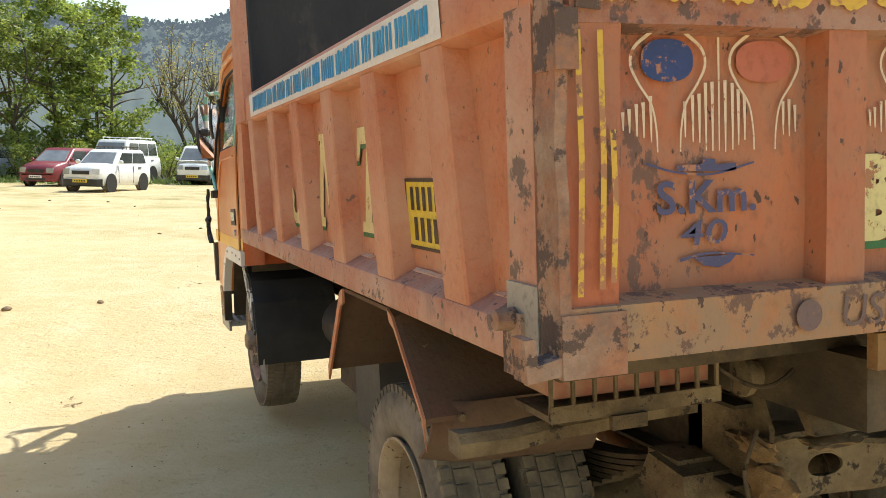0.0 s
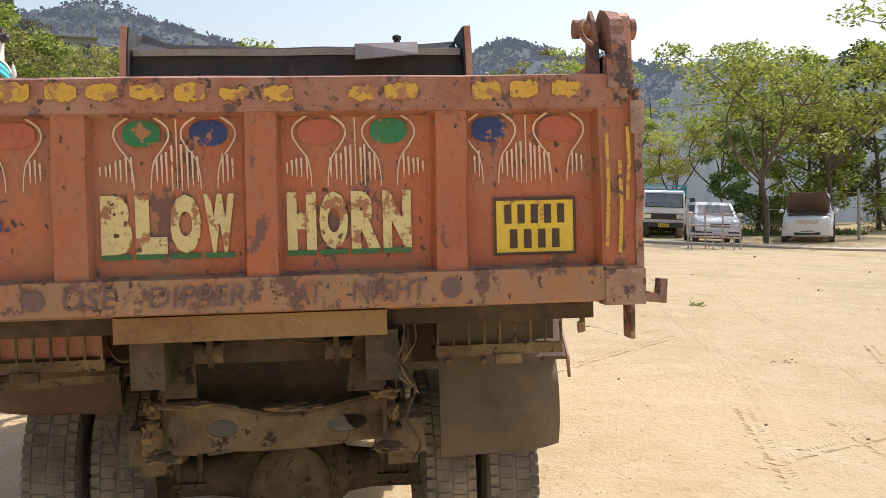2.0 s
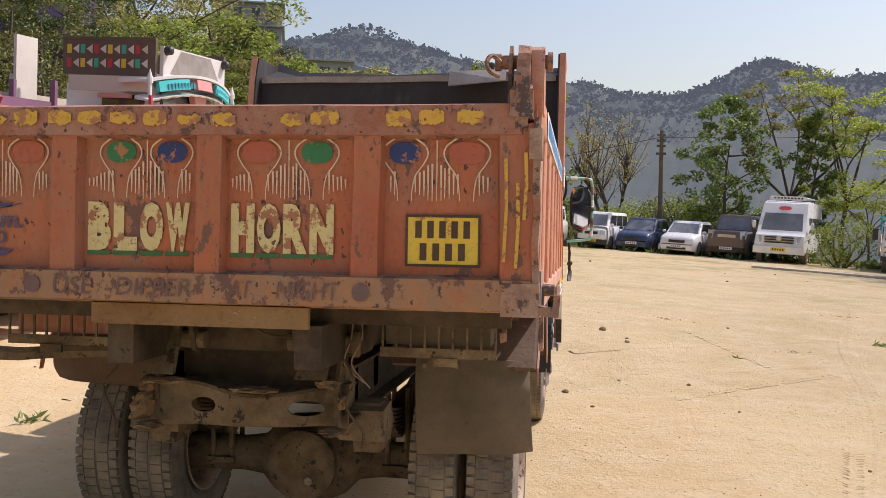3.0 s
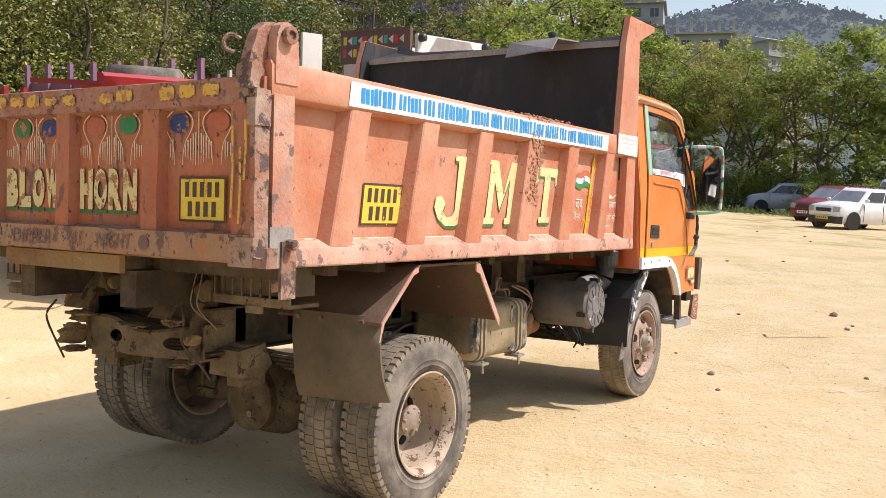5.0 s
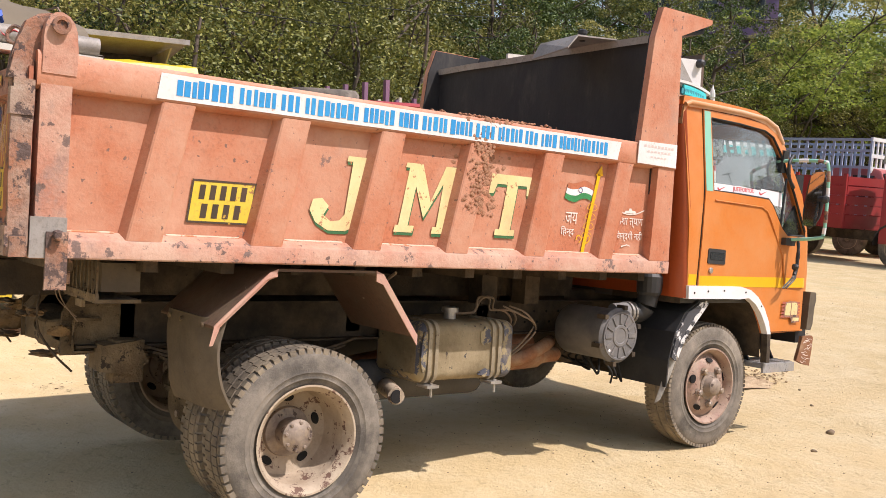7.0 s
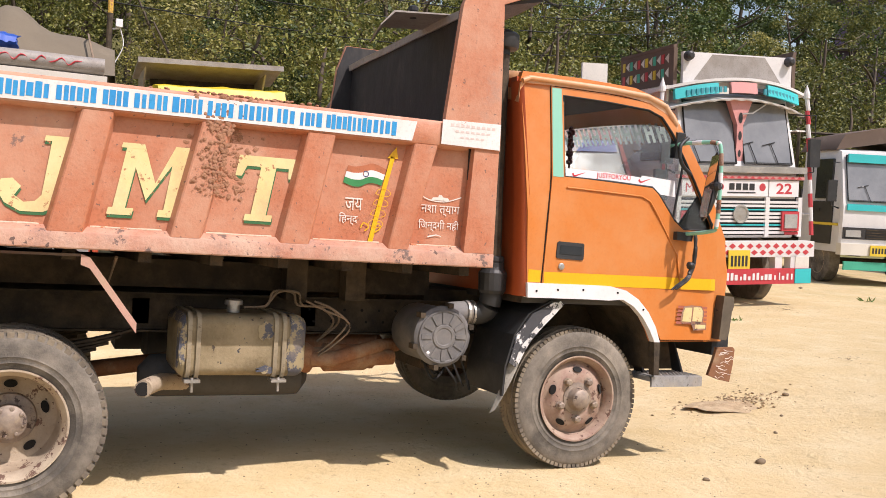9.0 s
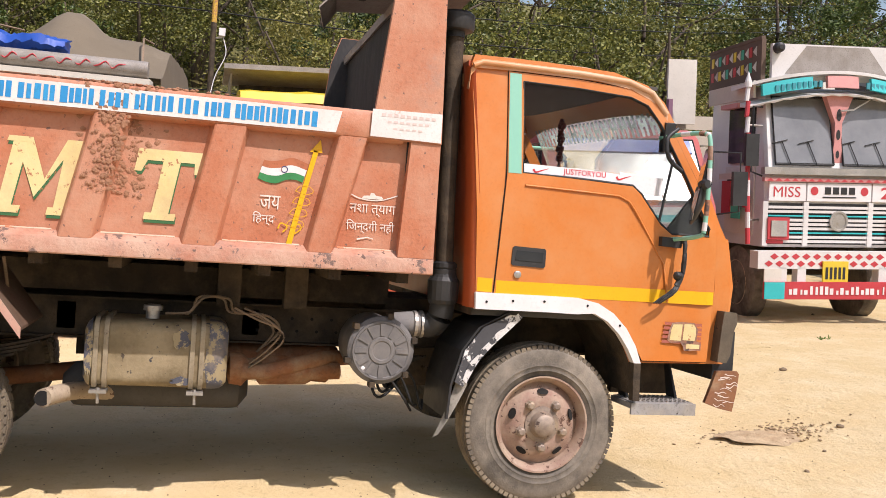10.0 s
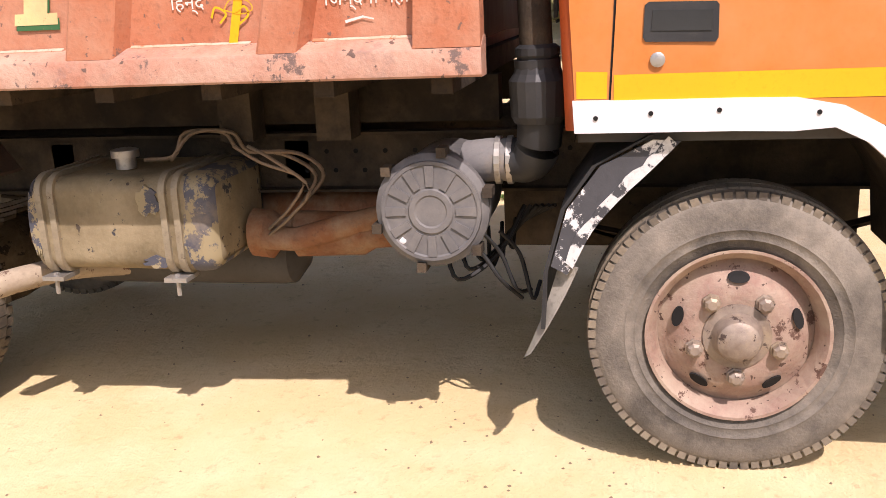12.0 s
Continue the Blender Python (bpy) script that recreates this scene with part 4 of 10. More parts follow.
for text, u0, u1 in (("BLOW", -0.428, -0.035), ("HORN", 0.108, 0.487)):
    step = (u1 - u0) / 4
    for i, ch in enumerate(text):
        a = u0 + step * i
        word("letter", ch, a + 0.004, a + step - 0.005, 1.372, 1.545, on_gate(0.039), "gate_cream", gate, "flaking cream letter " + ch, 0.075)
        b = BM()
        shape(b, [(a + 0.002, 1.356), (a + step - 0.008, 1.356), (a + step - 0.008, 1.372), (a + 0.002, 1.372)], on_gate(0.0402))
        part("letter_shadow", b, "green_edge", gate)
on_rail = on_gate(-0.0185)
for text, u0, u1 in (("USE", -0.525, -0.38), ("DIPPER", -0.285, -0.008), ("AT", 0.128, 0.205), ("NIGHT", 0.298, 0.513)):
    word("rail_writing", text, u0, u1, 1.218, 1.278, on_rail, "rail_ink", gate, "faded dark letters " + text, 0.0, 0.12)
for u in (-0.603, 0.593):
    b = BM()
    oval(b, u, 1.248, 0.03, 0.03, on_rail, 20, 2.0)
    part("painted_badge", b, "rail_ink", gate)
rb = random.Random(5)
for i in range(17):
    if i in (10, 13):
        continue
    u = -1.0 + 0.122 * i + rb.uniform(-0.006, 0.006)
    w, lo, hi = rb.uniform(0.042, 0.052), rb.uniform(1.8, 1.812), rb.uniform(1.855, 1.872)
    n = 11
    top = [(u - w + 2 * w * k / n, hi - 0.012 * rb.random() - 0.008 * abs(2 * k / n - 1) ** 3) for k in range(n + 1)]
    low = [(u + w - 2 * w * k / n, lo + 0.012 * rb.random() + 0.008 * abs(2 * k / n - 1) ** 3) for k in range(n + 1)]
    b = BM()
    shape(b, low + top, on_gate(-0.0125))
    part("yellow_brush_mark", b, "yellow_line", gate, "smeared yellow brush marks")
for u, z0, z1 in ((-1.08, 1.32, 1.765), (-1.038, 1.33, 1.765), (-1.016, 1.34, 1.6), (1.075, 1.36, 1.7), (1.115, 1.34, 1.62), (1.14, 1.5, 1.72)):
    b = BM()
    ribbon(b, [(u, z1), (u + 0.004, (z0 + z1) / 2), (u - 0.003, z0)], 0.011, on_gate(-0.0165))
    part("yellow_stripe", b, "yellow_line", gate, "worn yellow stripes on the corner posts")


def number_plate(u0, u1, v0, v1, place, place2, parent, slant=0.0):
    """A painted yellow number panel with a black border and two rows of dark bars."""
    b = BM()
    sh = lambda u, v: place(u + slant * (v - v0), v)
    sh2 = lambda u, v: place2(u + slant * (v - v0), v)
    shape(b, [(u0, v0), (u1, v0), (u1, v1), (u0, v1)], sh)
    part("number_panel", b, "plate_yellow", parent, "faded yellow number panel with dark bars")
    b = BM()
    t = 0.009
    for a, c, d, e in ((u0, u1, v0, v0 + t), (u0, u1, v1 - t, v1), (u0, u0 + t, v0 + t, v1 - t), (u1 - t, u1, v0 + t, v1 - t)):
        shape(b, [(a, d), (c, d), (c, e), (a, e)], sh2)
    part("panel_border", b, "plate_black", parent)
    w, h = u1 - u0, v1 - v0
    for row, k, a in ((0.55, 5, 0.1), (0.12, 4, 0.16)):
        cw = w * (1 - 2 * a) / k
        for i in range(k):
            x = u0 + w * a + cw * i
            b = BM()
            shape(b, [(x + cw * 0.2, v0 + h * row), (x + cw * 0.74, v0 + h * row), (x + cw * 0.74, v0 + h * (row + 0.33)), (x + cw * 0.2, v0 + h * (row + 0.33))], sh2)
            part("number_bar", b, "plate_black", parent)


number_plate(0.733, 0.99, 1.338, 1.514, on_gate(0.0405), on_gate(0.039), gate)


# painting on the body sides
def on_side(s, d):
    return (lambda u, v: (sx(s, d), u, v))


for s, wall in ((1, wall_r), (-1, wall_l)):
    f1, f2, f3 = on_side(s, 1.0915), on_side(s, 1.093), on_side(s, 1.0945)
    number_plate(0.69, 0.985, 1.335, 1.52, f1, f2, wall, 0.12)
    # J, M and T with serifs, cream over a green drop edge
    letters = {
        "J": [[(0.56, 0.93), (0.95, 0.93), (0.98, 1.0), (0.58, 1.0)], [(0.66, 0.94), (0.9, 0.94), (0.8, 0.22), (0.56, 0.22)],
              [(0.56, 0.22), (0.8, 0.22), (0.74, 0.07), (0.58, 0.0), (0.3, 0.0), (0.1, 0.1), (0.0, 0.26), (0.05, 0.4), (0.19, 0.42), (0.3, 0.32), (0.22, 0.2), (0.34, 0.12), (0.48, 0.14)]],
        "M": [[(0.0, 0.0), (0.3, 0.0), (0.32, 0.1), (0.02, 0.1)], [(0.07, 0.1), (0.22, 0.1), (0.38, 1.0), (0.22, 1.0)], [(0.22, 1.0), (0.42, 1.0), (0.58, 0.42), (0.46, 0.22)],
              [(0.46, 0.22), (0.58, 0.42), (0.92, 1.0), (0.8, 1.0)], [(0.68, 0.1), (0.9, 0.1), (1.02, 1.0), (0.8, 1.0)], [(0.6, 0.0), (0.98, 0.0), (1.0, 0.1), (0.62, 0.1)], [(0.14, 0.93), (0.42, 0.93), (0.4, 1.0), (0.16, 1.0)]],
        "T": [[(0.05, 0.84), (1.0, 0.84), (1.02, 1.0), (0.07, 1.0)], [(0.02, 0.68), (0.12, 0.68), (0.2, 0.84), (0.05, 0.84)], [(0.86, 0.68), (0.98, 0.68), (1.0, 0.84), (0.86, 0.84)],
              [(0.29, 0.1), (0.53, 0.1), (0.66, 0.84), (0.42, 0.84)], [(0.18, 0.0), (0.62, 0.0), (0.63, 0.1), (0.2, 0.1)]]}
    for ch, u0, u1, v0, v1 in ((("J", 1.272, 1.605, 1.332, 1.684), ("M", 1.739, 2.118, 1.342, 1.684), ("T", 2.325, 2.642, 1.352, 1.676)) if s > 0 else (("T", 1.2, 1.5, 1.352, 1.68), ("M", 1.715, 2.08, 1.342, 1.684), ("J", 2.33, 2.62, 1.332, 1.684))):
        for du, dv, place, m, nm in ((0.003, -0.015, f1, "green_edge", "letter_shadow"), (0, 0, f2, "cream", "letter")):
            b = BM()
            for i, poly in enumerate(letters[ch]):
                pl = on_side(s, (1.0915 if m == "green_edge" else 1.093) + 0.0002 * i)
                q = [((1 - a if s < 0 else a), v) for a, v in poly]
                shape(b, [(u0 + du + (u1 - u0) * a, v0 + dv + (v1 - v0) * v) for a, v in q], pl)
            part(nm, b, m, wall, "cream serif letter " + ch if m == "cream" else "")
    # banner with an unreadable line of blue bars
    b = BM()
    pl = on_side(s, 1.1545)
    shape(b, [(0.52, 1.826), (3.235, 1.826), (3.26, 1.93), (0.535, 1.93)], pl)
    part("banner", b, "banner", wall, "peeling white banner strip with blue lettering bars")
    pl = on_side(s, 1.1562)
    u = 0.60
    rb = random.Random(17)
    for k, group in enumerate((8, 6, 3, 9, 6, 4, 5, 5, 4, 6, 3, 4, 13)):
        for i in range(group):
            cw = 0.0316
            if u > 3.19:
                break
            cw *= rb.uniform(0.75, 1.2)
            h, g, e = rb.uniform(-0.003, 0.003), rb.uniform(0.6, 0.84), rb.uniform(-0.006, 0.004)
            b = BM()
            shape(b, [(u, 1.845 + h), (u + cw * g, 1.845 + h), (u + cw * (g + 0.06), 1.914 + e), (u + cw * 0.06, 1.914 + e)], pl)
            part("banner_bar", b, "banner_blue", wall)
            u += cw
        u += 0.018

f2, f3, f4 = on_side(1, 1.093), on_side(1, 1.0945), on_side(1, 1.096)
flag = smooth_path([(2.888, 1.582), (2.932, 1.567), (2.977, 1.565), (3.02, 1.584), (3.06, 1.588), (3.1, 1.578)], 4)
for k, m in enumerate(("flag_green", "white_trim", "flag_orange")):
    b = BM()
    rows = [[b.verts.new(f2(u + 0.008 * t, v + 0.034 * t + 0.004 * math.sin(30 * u) * t)) for u, v in flag] for t in (k, k + 1)]
    for i in range(len(flag) - 1):
        b.faces.new((rows[0][i], rows[0][i + 1], rows[1][i + 1], rows[1][i]))
    part("flag_band", b, m, wall_r, "painted green, white and saffron flag")
b = BM()
for k in range(16):
    a0, a1 = 2 * math.pi * k / 16, 2 * math.pi * (k + 1) / 16
    shape(b, [(3.01 + 0.017 * math.cos(a0), 1.634 + 0.017 * math.sin(a0)), (3.01 + 0.017 * math.cos(a1), 1.634 + 0.017 * math.sin(a1)), (3.01 + 0.012 * math.cos(a1), 1.634 + 0.012 * math.sin(a1)), (3.01 + 0.012 * math.cos(a0), 1.634 + 0.012 * math.sin(a0))], f3)
part("flag_wheel", b, "navy", wall_r)
b = BM()
ribbon(b, [(3.052, 1.278), (3.1, 1.5), (3.155, 1.735)], 0.026, f3, 0.024)
shape(b, [(3.125, 1.728), (3.185, 1.728), (3.174, 1.79)], f3)
part("painted_staff", b, "yellow", wall_r, "yellow painted flagstaff with scrolls")
b = BM()
for k in range(4):
    z = 1.37 + 0.055 * k
    u = 3.076 + 0.21 * (z - 1.37)
    ribbon(b, smooth_path([(u - 0.042, z), (u - 0.02, z + 0.026), (u + 0.028, z + 0.023), (u + 0.042, z), (u + 0.01, z - 0.012), (u - 0.042, z)]), 0.0028, f4)
ribbon(b, smooth_path([(2.996, 1.35), (3.01, 1.378), (3.04, 1.36), (3.02, 1.335)]), 0.006, f4)
ribbon(b, smooth_path([(3.075, 1.33), (3.105, 1.355), (3.095, 1.378), (3.07, 1.365)]), 0.006, f4)
part("staff_scroll", b, "yellow", wall_r, "thin yellow scroll lines")
word("sign_writing", "जय", 2.905, 3.0, 1.442, 1.505, f2, "white_ink", wall_r, "white brush writing")
word("sign_writing", "िहन्द", 2.875, 2.978, 1.362, 1.425, f2, "white_ink", wall_r, "white brush writing")
word("sign_writing", "नशा त्याग", 3.335, 3.562, 1.44, 1.498, f2, "white_ink", wall_r, "rubbed white brush writing")
word("sign_writing", "िजन्दगी नही", 3.323, 3.562, 1.355, 1.42, f2, "white_ink", wall_r, "rubbed white brush writing")
f2 = (lambda f: (lambda u, v: f(u + 0.06, v - 0.075)))(f2)
b = BM()
ribbon(b, smooth_path([(3.27, 1.62), (3.33, 1.598), (3.42, 1.596), (3.51, 1.625)]), 0.006, f2)
shape(b, [(3.33, 1.6), (3.44, 1.6), (3.43, 1.615), (3.4, 1.618), (3.39, 1.63), (3.375, 1.63), (3.37, 1.617), (3.34, 1.614)], f2)
part("scroll_ornament", b, "white_ink", wall_r)
b = BM()
ribbon(b, [(3.32, 1.4), (3.37, 1.412), (3.4, 1.405)], 0.008, f2, 0.004)
part("scroll_ornament", b, "white_ink", wall_r)
# dried mud thrown up beside the letter T
b = BM()
for i in range(560):
    u, v = random.gauss(2.25, 0.075), random.uniform(1.45, 1.95)
    if v < 1.8 and not (2.05 < u < 2.5):
        continue
    r = 0.0018 + 0.011 * random.random() ** 2
    dd = 1.153 if v > 1.83 or 2.05 + 0.2 * (v - 1.25) < u < 2.19 + 0.2 * (v - 1.25) else 1.091
    ret = bmesh.ops.create_icosphere(b, subdivisions=1, radius=r)
    for w in ret["verts"]:
        w.co = Vector((sx(1, dd) + w.co.x * 0.22, u + w.co.y * random.uniform(0.7, 1.9), v + w.co.z * random.uniform(0.7, 1.6)))
tagged(part("mud_splash", b, "mud", wall_r, "dried brown mud splashes", 60), kind="stuff")
b = BM()
for i in range(110):
    ret = bmesh.ops.create_icosphere(b, subdivisions=1, radius=random.uniform(0.003, 0.011))
    c = Vector((sx(1, 1.1 + random.uniform(0, 0.04)), random.gauss(2.3, 0.16), 1.95 + random.uniform(0, 0.01)))
    for w in ret["verts"]:
        w.co = c + Vector((w.co.x, w.co.y * 1.4, w.co.z * 0.8))
tagged(part("dried_soil", b, "mud", wall_r, "clods of soil on the top rail", 60), kind="stuff")

# -- cab --
def cab_x(s, z, y=4.5):
    """The outer skin of the cab: upright below the sill, leaning in above, and rounding in at the front corner."""
    d = 1.118 - 0.066 * smoothstep(1.5, 2.35, z) - 0.085 * smoothstep(5.25, 5.52, y)
    return sx(s, d)


ARCH = [(4.885, 0.77), (4.845, 0.85), (4.79, 0.93), (4.72, 1.0), (4.64, 1.045), (4.54, 1.063), (4.40, 1.066), (4.2, 1.066), (3.995, 1.066)]
CAB_OUT = [(3.995, 1.1), (3.975, 1.5), (3.945, 1.9), (3.915, 2.25), (3.93, 2.3), (4.3, 2.305), (4.7, 2.295), (4.9, 2.245), (5.0, 2.165), (5.1, 2.0), (5.25, 1.75), (5.38, 1.52), (5.46, 1.42), (5.49, 1.2), (5.485, 1.0), (5.47, 0.77)]
WINDOW = [(4.195, 2.188), (4.5, 2.185), (4.8, 2.17), (4.9, 2.135), (4.98, 2.04), (5.14, 1.76), (5.285, 1.50), (5.285, 1.462), (5.06, 1.462), (4.99, 1.51), (4.87, 1.66), (4.82, 1.70), (4.5, 1.712), (4.205, 1.718)]
DOOR = [(4.088, 1.092), (4.105, 1.4), (4.122, 1.7), (4.118, 2.0), (4.113, 2.232), (4.5, 2.232), (4.84, 2.212), (4.95, 2.155), (5.03, 2.045), (5.19, 1.765), (5.335, 1.49), (5.35, 1.3), (5.345, 1.1), (5.325, 0.785), (4.935, 0.785)]
DOOR += [(y + 0.035 if z < 1.03 else y, z + 0.025) for y, z in ARCH[1:7]] + [(4.25, 1.092)]


def skin(outer, hole, s, lift, thick=0.02):
    """A curved side panel with an opening, and some thickness inwards."""
    bm = BM()
    loops = []
    for pts in (outer, hole):
        if pts:
            vs = [bm.verts.new((cab_x(s, z, y) + s * lift, y, z)) for y, z in pts]
            loops.append([bm.edges.new((a, b)) for a, b in zip(vs, vs[1:] + vs[:1])])
    bmesh.ops.triangle_fill(bm, edges=[e for l in loops for e in l], use_beauty=True)
    bmesh.ops.recalc_face_normals(bm, faces=bm.faces)
    if bm.faces and sum(f.normal.x for f in bm.faces) * s < 0:
        bmesh.ops.reverse_faces(bm, faces=bm.faces)
    r = bmesh.ops.extrude_face_region(bm, geom=bm.faces[:])
    for v in r["geom"]:
        if isinstance(v, bmesh.types.BMVert):
            v.co.x -= s * thick
    return bm


def grow(pts, d):
    c = Vector((sum(p[0] for p in pts) / len(pts), sum(p[1] for p in pts) / len(pts)))
    return [tuple(Vector(p) + (Vector(p) - c).normalized() * d) for p in pts]


cab_parts = {}
for s in (1, -1):
    shell = part("cab_side", skin(CAB_OUT + ARCH, grow(WINDOW, 0.012), s, 0.0, 0.045), "cab", truck, "glossy orange cab side", 30)
    seal = part("door_gap", skin(grow(DOOR, 0.006), grow(WINDOW, 0.004), s, 0.0025, 0.01), "rubber", shell)
    door = part("door", skin(DOOR, WINDOW, s, 0.011, 0.03), "cab", truck, "orange cab door with yellow stripe", 30)
    cab_parts[s] = door
    on = lambda u, v, s=s, k=0.0: (cab_x(s, v, u) + s * (0.0125 + k), u, v)
    # pressed edge line under the window
    b = BM()
    tube(b, [(cab_x(s, z, y) + s * 0.012, y, z) for y, z in ((4.22, 1.655), (4.5, 1.648), (4.74, 1.64), (4.80, 1.615), (4.84, 1.565), (5.02, 1.3), (5.06, 1.1))], 0.006, 6)
    part("door_crease", b, "cab", door, "", 60)
    # stripe across pillar and door
    b = BM()
    strip = [(y, z) for y in (4.096, 4.5, 4.9, 5.3, 5.345) for z in (1.095, 1.165)]
    for i in range(4):
        q = [strip[2 * i], strip[2 * i + 2], strip[2 * i + 3], strip[2 * i + 1]]
        shape(b, q, on)
    part("yellow_stripe", b, "yellow", door, "yellow reflective stripe")
    b = BM()
    shape(b, [(4.0, 1.105), (4.078, 1.103), (4.08, 1.172), (4.0, 1.175)], lambda u, v, s=s: (cab_x(s, v, u) + s * 0.002, u, v))
    part("yellow_stripe", b, "yellow", shell)
    # mint pillar strip beside the window
    b = BM()
    shape(b, [(4.126, 1.712), (4.196, 1.712), (4.188, 2.0), (4.18, 2.225), (4.118, 2.225), (4.121, 2.0)], on)
    part("mint_strip", b, "mint", door, "mint green pillar strip")
    # handle
    b = BM()
    pts = [(4.175, 1.245), (4.345, 1.24), (4.352, 1.25), (4.352, 1.33), (4.345, 1.338), (4.182, 1.343), (4.172, 1.335), (4.168, 1.255)]
    prism(b, pts, "x", *sorted((cab_x(s, 1.29) + s * 0.004, cab_x(s, 1.29) + s * 0.0165)))
    hd = part("door_handle", b, "black", door, "black recessed door handle")
    b = BM()
    prism(b, [(4.188, 1.272), (4.335, 1.268), (4.338, 1.318), (4.192, 1.322)], "x", *sorted((cab_x(s, 1.29) + s * 0.016, cab_x(s, 1.29) + s * 0.019)))
    part("handle_recess", b, "dark_glass", hd)
    b = BM()
    revolve(b, [(s * 0.0, 0.019), (s * 0.012, 0.019), (s * 0.014, 0.015), (s * 0.014, 0)], (cab_x(s, 1.21) + s * 0.008, 4.205, 1.2), "x", 18)
    part("door_lock", b, "steel", door, "", 40)
    # white arch trim
    b = BM()
    inner = ARCH[::-1]
    outer = [(3.99, 1.1), (4.2, 1.1), (4.4, 1.1), (4.545, 1.098), (4.66, 1.075), (4.752, 1.025), (4.83, 0.95), (4.888, 0.862), (4.925, 0.77)]
    lowi, lowo = (4.892, 0.57), (4.93, 0.57)
    inner = [(y, z - (0.05 if k < 4 else 0.03 * (8 - k) / 5)) for k, (y, z) in enumerate(inner)]
    rows = []
    for a, c in zip(inner + [lowi], outer + [lowo]):
        rows.append([(cab_x(s, a[1], a[0]) - s * 0.03, a[0], a[1]), (cab_x(s, a[1], a[0]) + s * 0.018, a[0], a[1]), (cab_x(s, c[1], c[0]) + s * 0.018, c[0], c[1]), (cab_x(s, c[1], c[0]) - s * 0.03, c[0], c[1])])
    loft(b, rows[:-1])
    part("arch_trim", b, "white_trim", shell, "white-painted wheel arch trim", 35)
    b = BM()
    loft(b, rows[-2:])
    part("arch_leg", b, "chassis", shell)
    for y, z in ((4.05, 1.055), (4.19, 1.065), (4.36, 1.07), (4.6, 1.06), (4.79, 0.965)):
        b = BM()
        revolve(b, [(s * 0.016, 0.007), (s * 0.0215, 0.006), (s * 0.0215, 0)], (cab_x(s, z, y), y, z), "x", 8)
        part("rivet", b, "dark", shell)
    # dark wheel housing
    b = BM()
    arc = [(4.9, 0.6)] + ARCH + [(3.99, 0.98)]
    rows = [[(sx(s, d), y, z + 0.0) for y, z in arc] for d in (0.5, 1.075)]
    loft(b, rows, close=False, caps=False)
    part("wheel_housing", b, "chassis", shell)
    # glass with its sticker strip and the corner of fixed glass
    b = BM()
    prism(b, [(y, z) for y, z in grow(WINDOW, 0.004)], "x", -0.002, 0.002)
    for v in b.verts:
        v.co.x += cab_x(s, v.co.z, v.co.y) - s * 0.012
    g = part("window_glass", b, "glass", door, "dusty side window glass")
    g.visible_shadow = False
    b = BM()
    tube(b, [(cab_x(s, z, y) + s * 0.004, y, z) for y, z in WINDOW + WINDOW[:1]], 0.009, 6)
    part("window_rubber", b, "rubber", door)
    b = BM()
    tube(b, [(cab_x(s, z, y) - s * 0.004, y, z) for y, z in ((4.985, 1.515), (5.06, 1.86))], 0.008, 6)
    part("quarter_bar", b, "rubber", door)
    # mirror on its bent tube, wound with coloured tape; the one on the driver's far side is folded in
    reach, ahead, up = (1.0, 0.0, 0.0) if s > 0 else (0.3, 0.22, 0.13)
    out = lambda d: sx(s, 1.04 + (d - 1.04) * reach)
    b = BM()
    path = smooth_path([(sx(s, 1.04), 5.0, 1.975 + up), (out(1.16), 5.04 + ahead, 1.985 + up), (out(1.33), 5.09 + ahead, 1.98 + up), (out(1.372), 5.105 + ahead, 1.94 + up), (out(1.377), 5.11 + ahead, 1.72 + up), (out(1.372), 5.105 + ahead, 1.5 + up), (out(1.34), 5.095 + ahead, 1.455 + up), (sx(s, 1.13), 5.05, 1.432)], 6)
    tube(b, path, 0.012, 8)
    arm = part("mirror_arm", b, "mint", truck, "teal painted tubular mirror arm", 60)
    for k, m in ((7, "white_trim"), (11, "rust"), (14, "white_trim"), (19, "rust"), (22, "white_trim"), (26, "rust"), (29, "white_trim")):
        if k + 2 < len(path):
            b = BM()
            tube(b, path[k:k + 3], 0.0132, 8)
            part("arm_band", b, m, arm, "", 60)
    b = BM()
    rows = []
    cx = 1.275 if s > 0 else 1.13
    for k in range(13):
        t = k / 12
        z = 1.515 + 0.42 * t + up
        half = 0.088 * (1 - abs(2 * t - 1) ** 5) + 0.004
        y, deep = 5.075 + ahead + 0.085 * t, 0.012 + 0.046 * math.sin(math.pi * t) ** 0.7
        rows.append([(sx(s, cx + half * u), y - 0.4 * half * u + deep * (1 - u * u) ** 0.5 + 0.002, z) for u in [math.cos(math.pi * j / 8) for j in range(9)]] + [(sx(s, cx + half * u), y - 0.4 * half * u, z) for u in (-0.99, 0.99)])
    loft(b, rows)
    mh = part("mirror_housing", b, "black", arm, "black wing mirror housing", 50)
    b = BM()
    loft(b, [[(sx(s, cx + d), 5.071 + g + ahead - 0.4 * d + 0.085 * t, 1.515 + 0.42 * t + up) for d, t in ((-0.065, 0.05), (0.065, 0.05), (0.073, 0.5), (0.065, 0.95), (-0.065, 0.95), (-0.073, 0.5))] for g in (0.0, 0.0025)])
    part("mirror_face", b, "mirror", mh, "mirror glass")
    b = BM()
    revolve(b, [(-0.05, 0.02), (0.0, 0.03), (0.02, 0.02)], (out(1.37), 5.1 + ahead, 1.72 + up), "x", 10)
    part("mirror_clamp", b, "black", arm)
    b = BM()
    prism(b, [(sx(s, 1.03), 1.9), (sx(s, 1.08), 1.9), (sx(s, 1.1), 2.05), (sx(s, 1.04), 2.07)], "y", 5.0, 5.06)
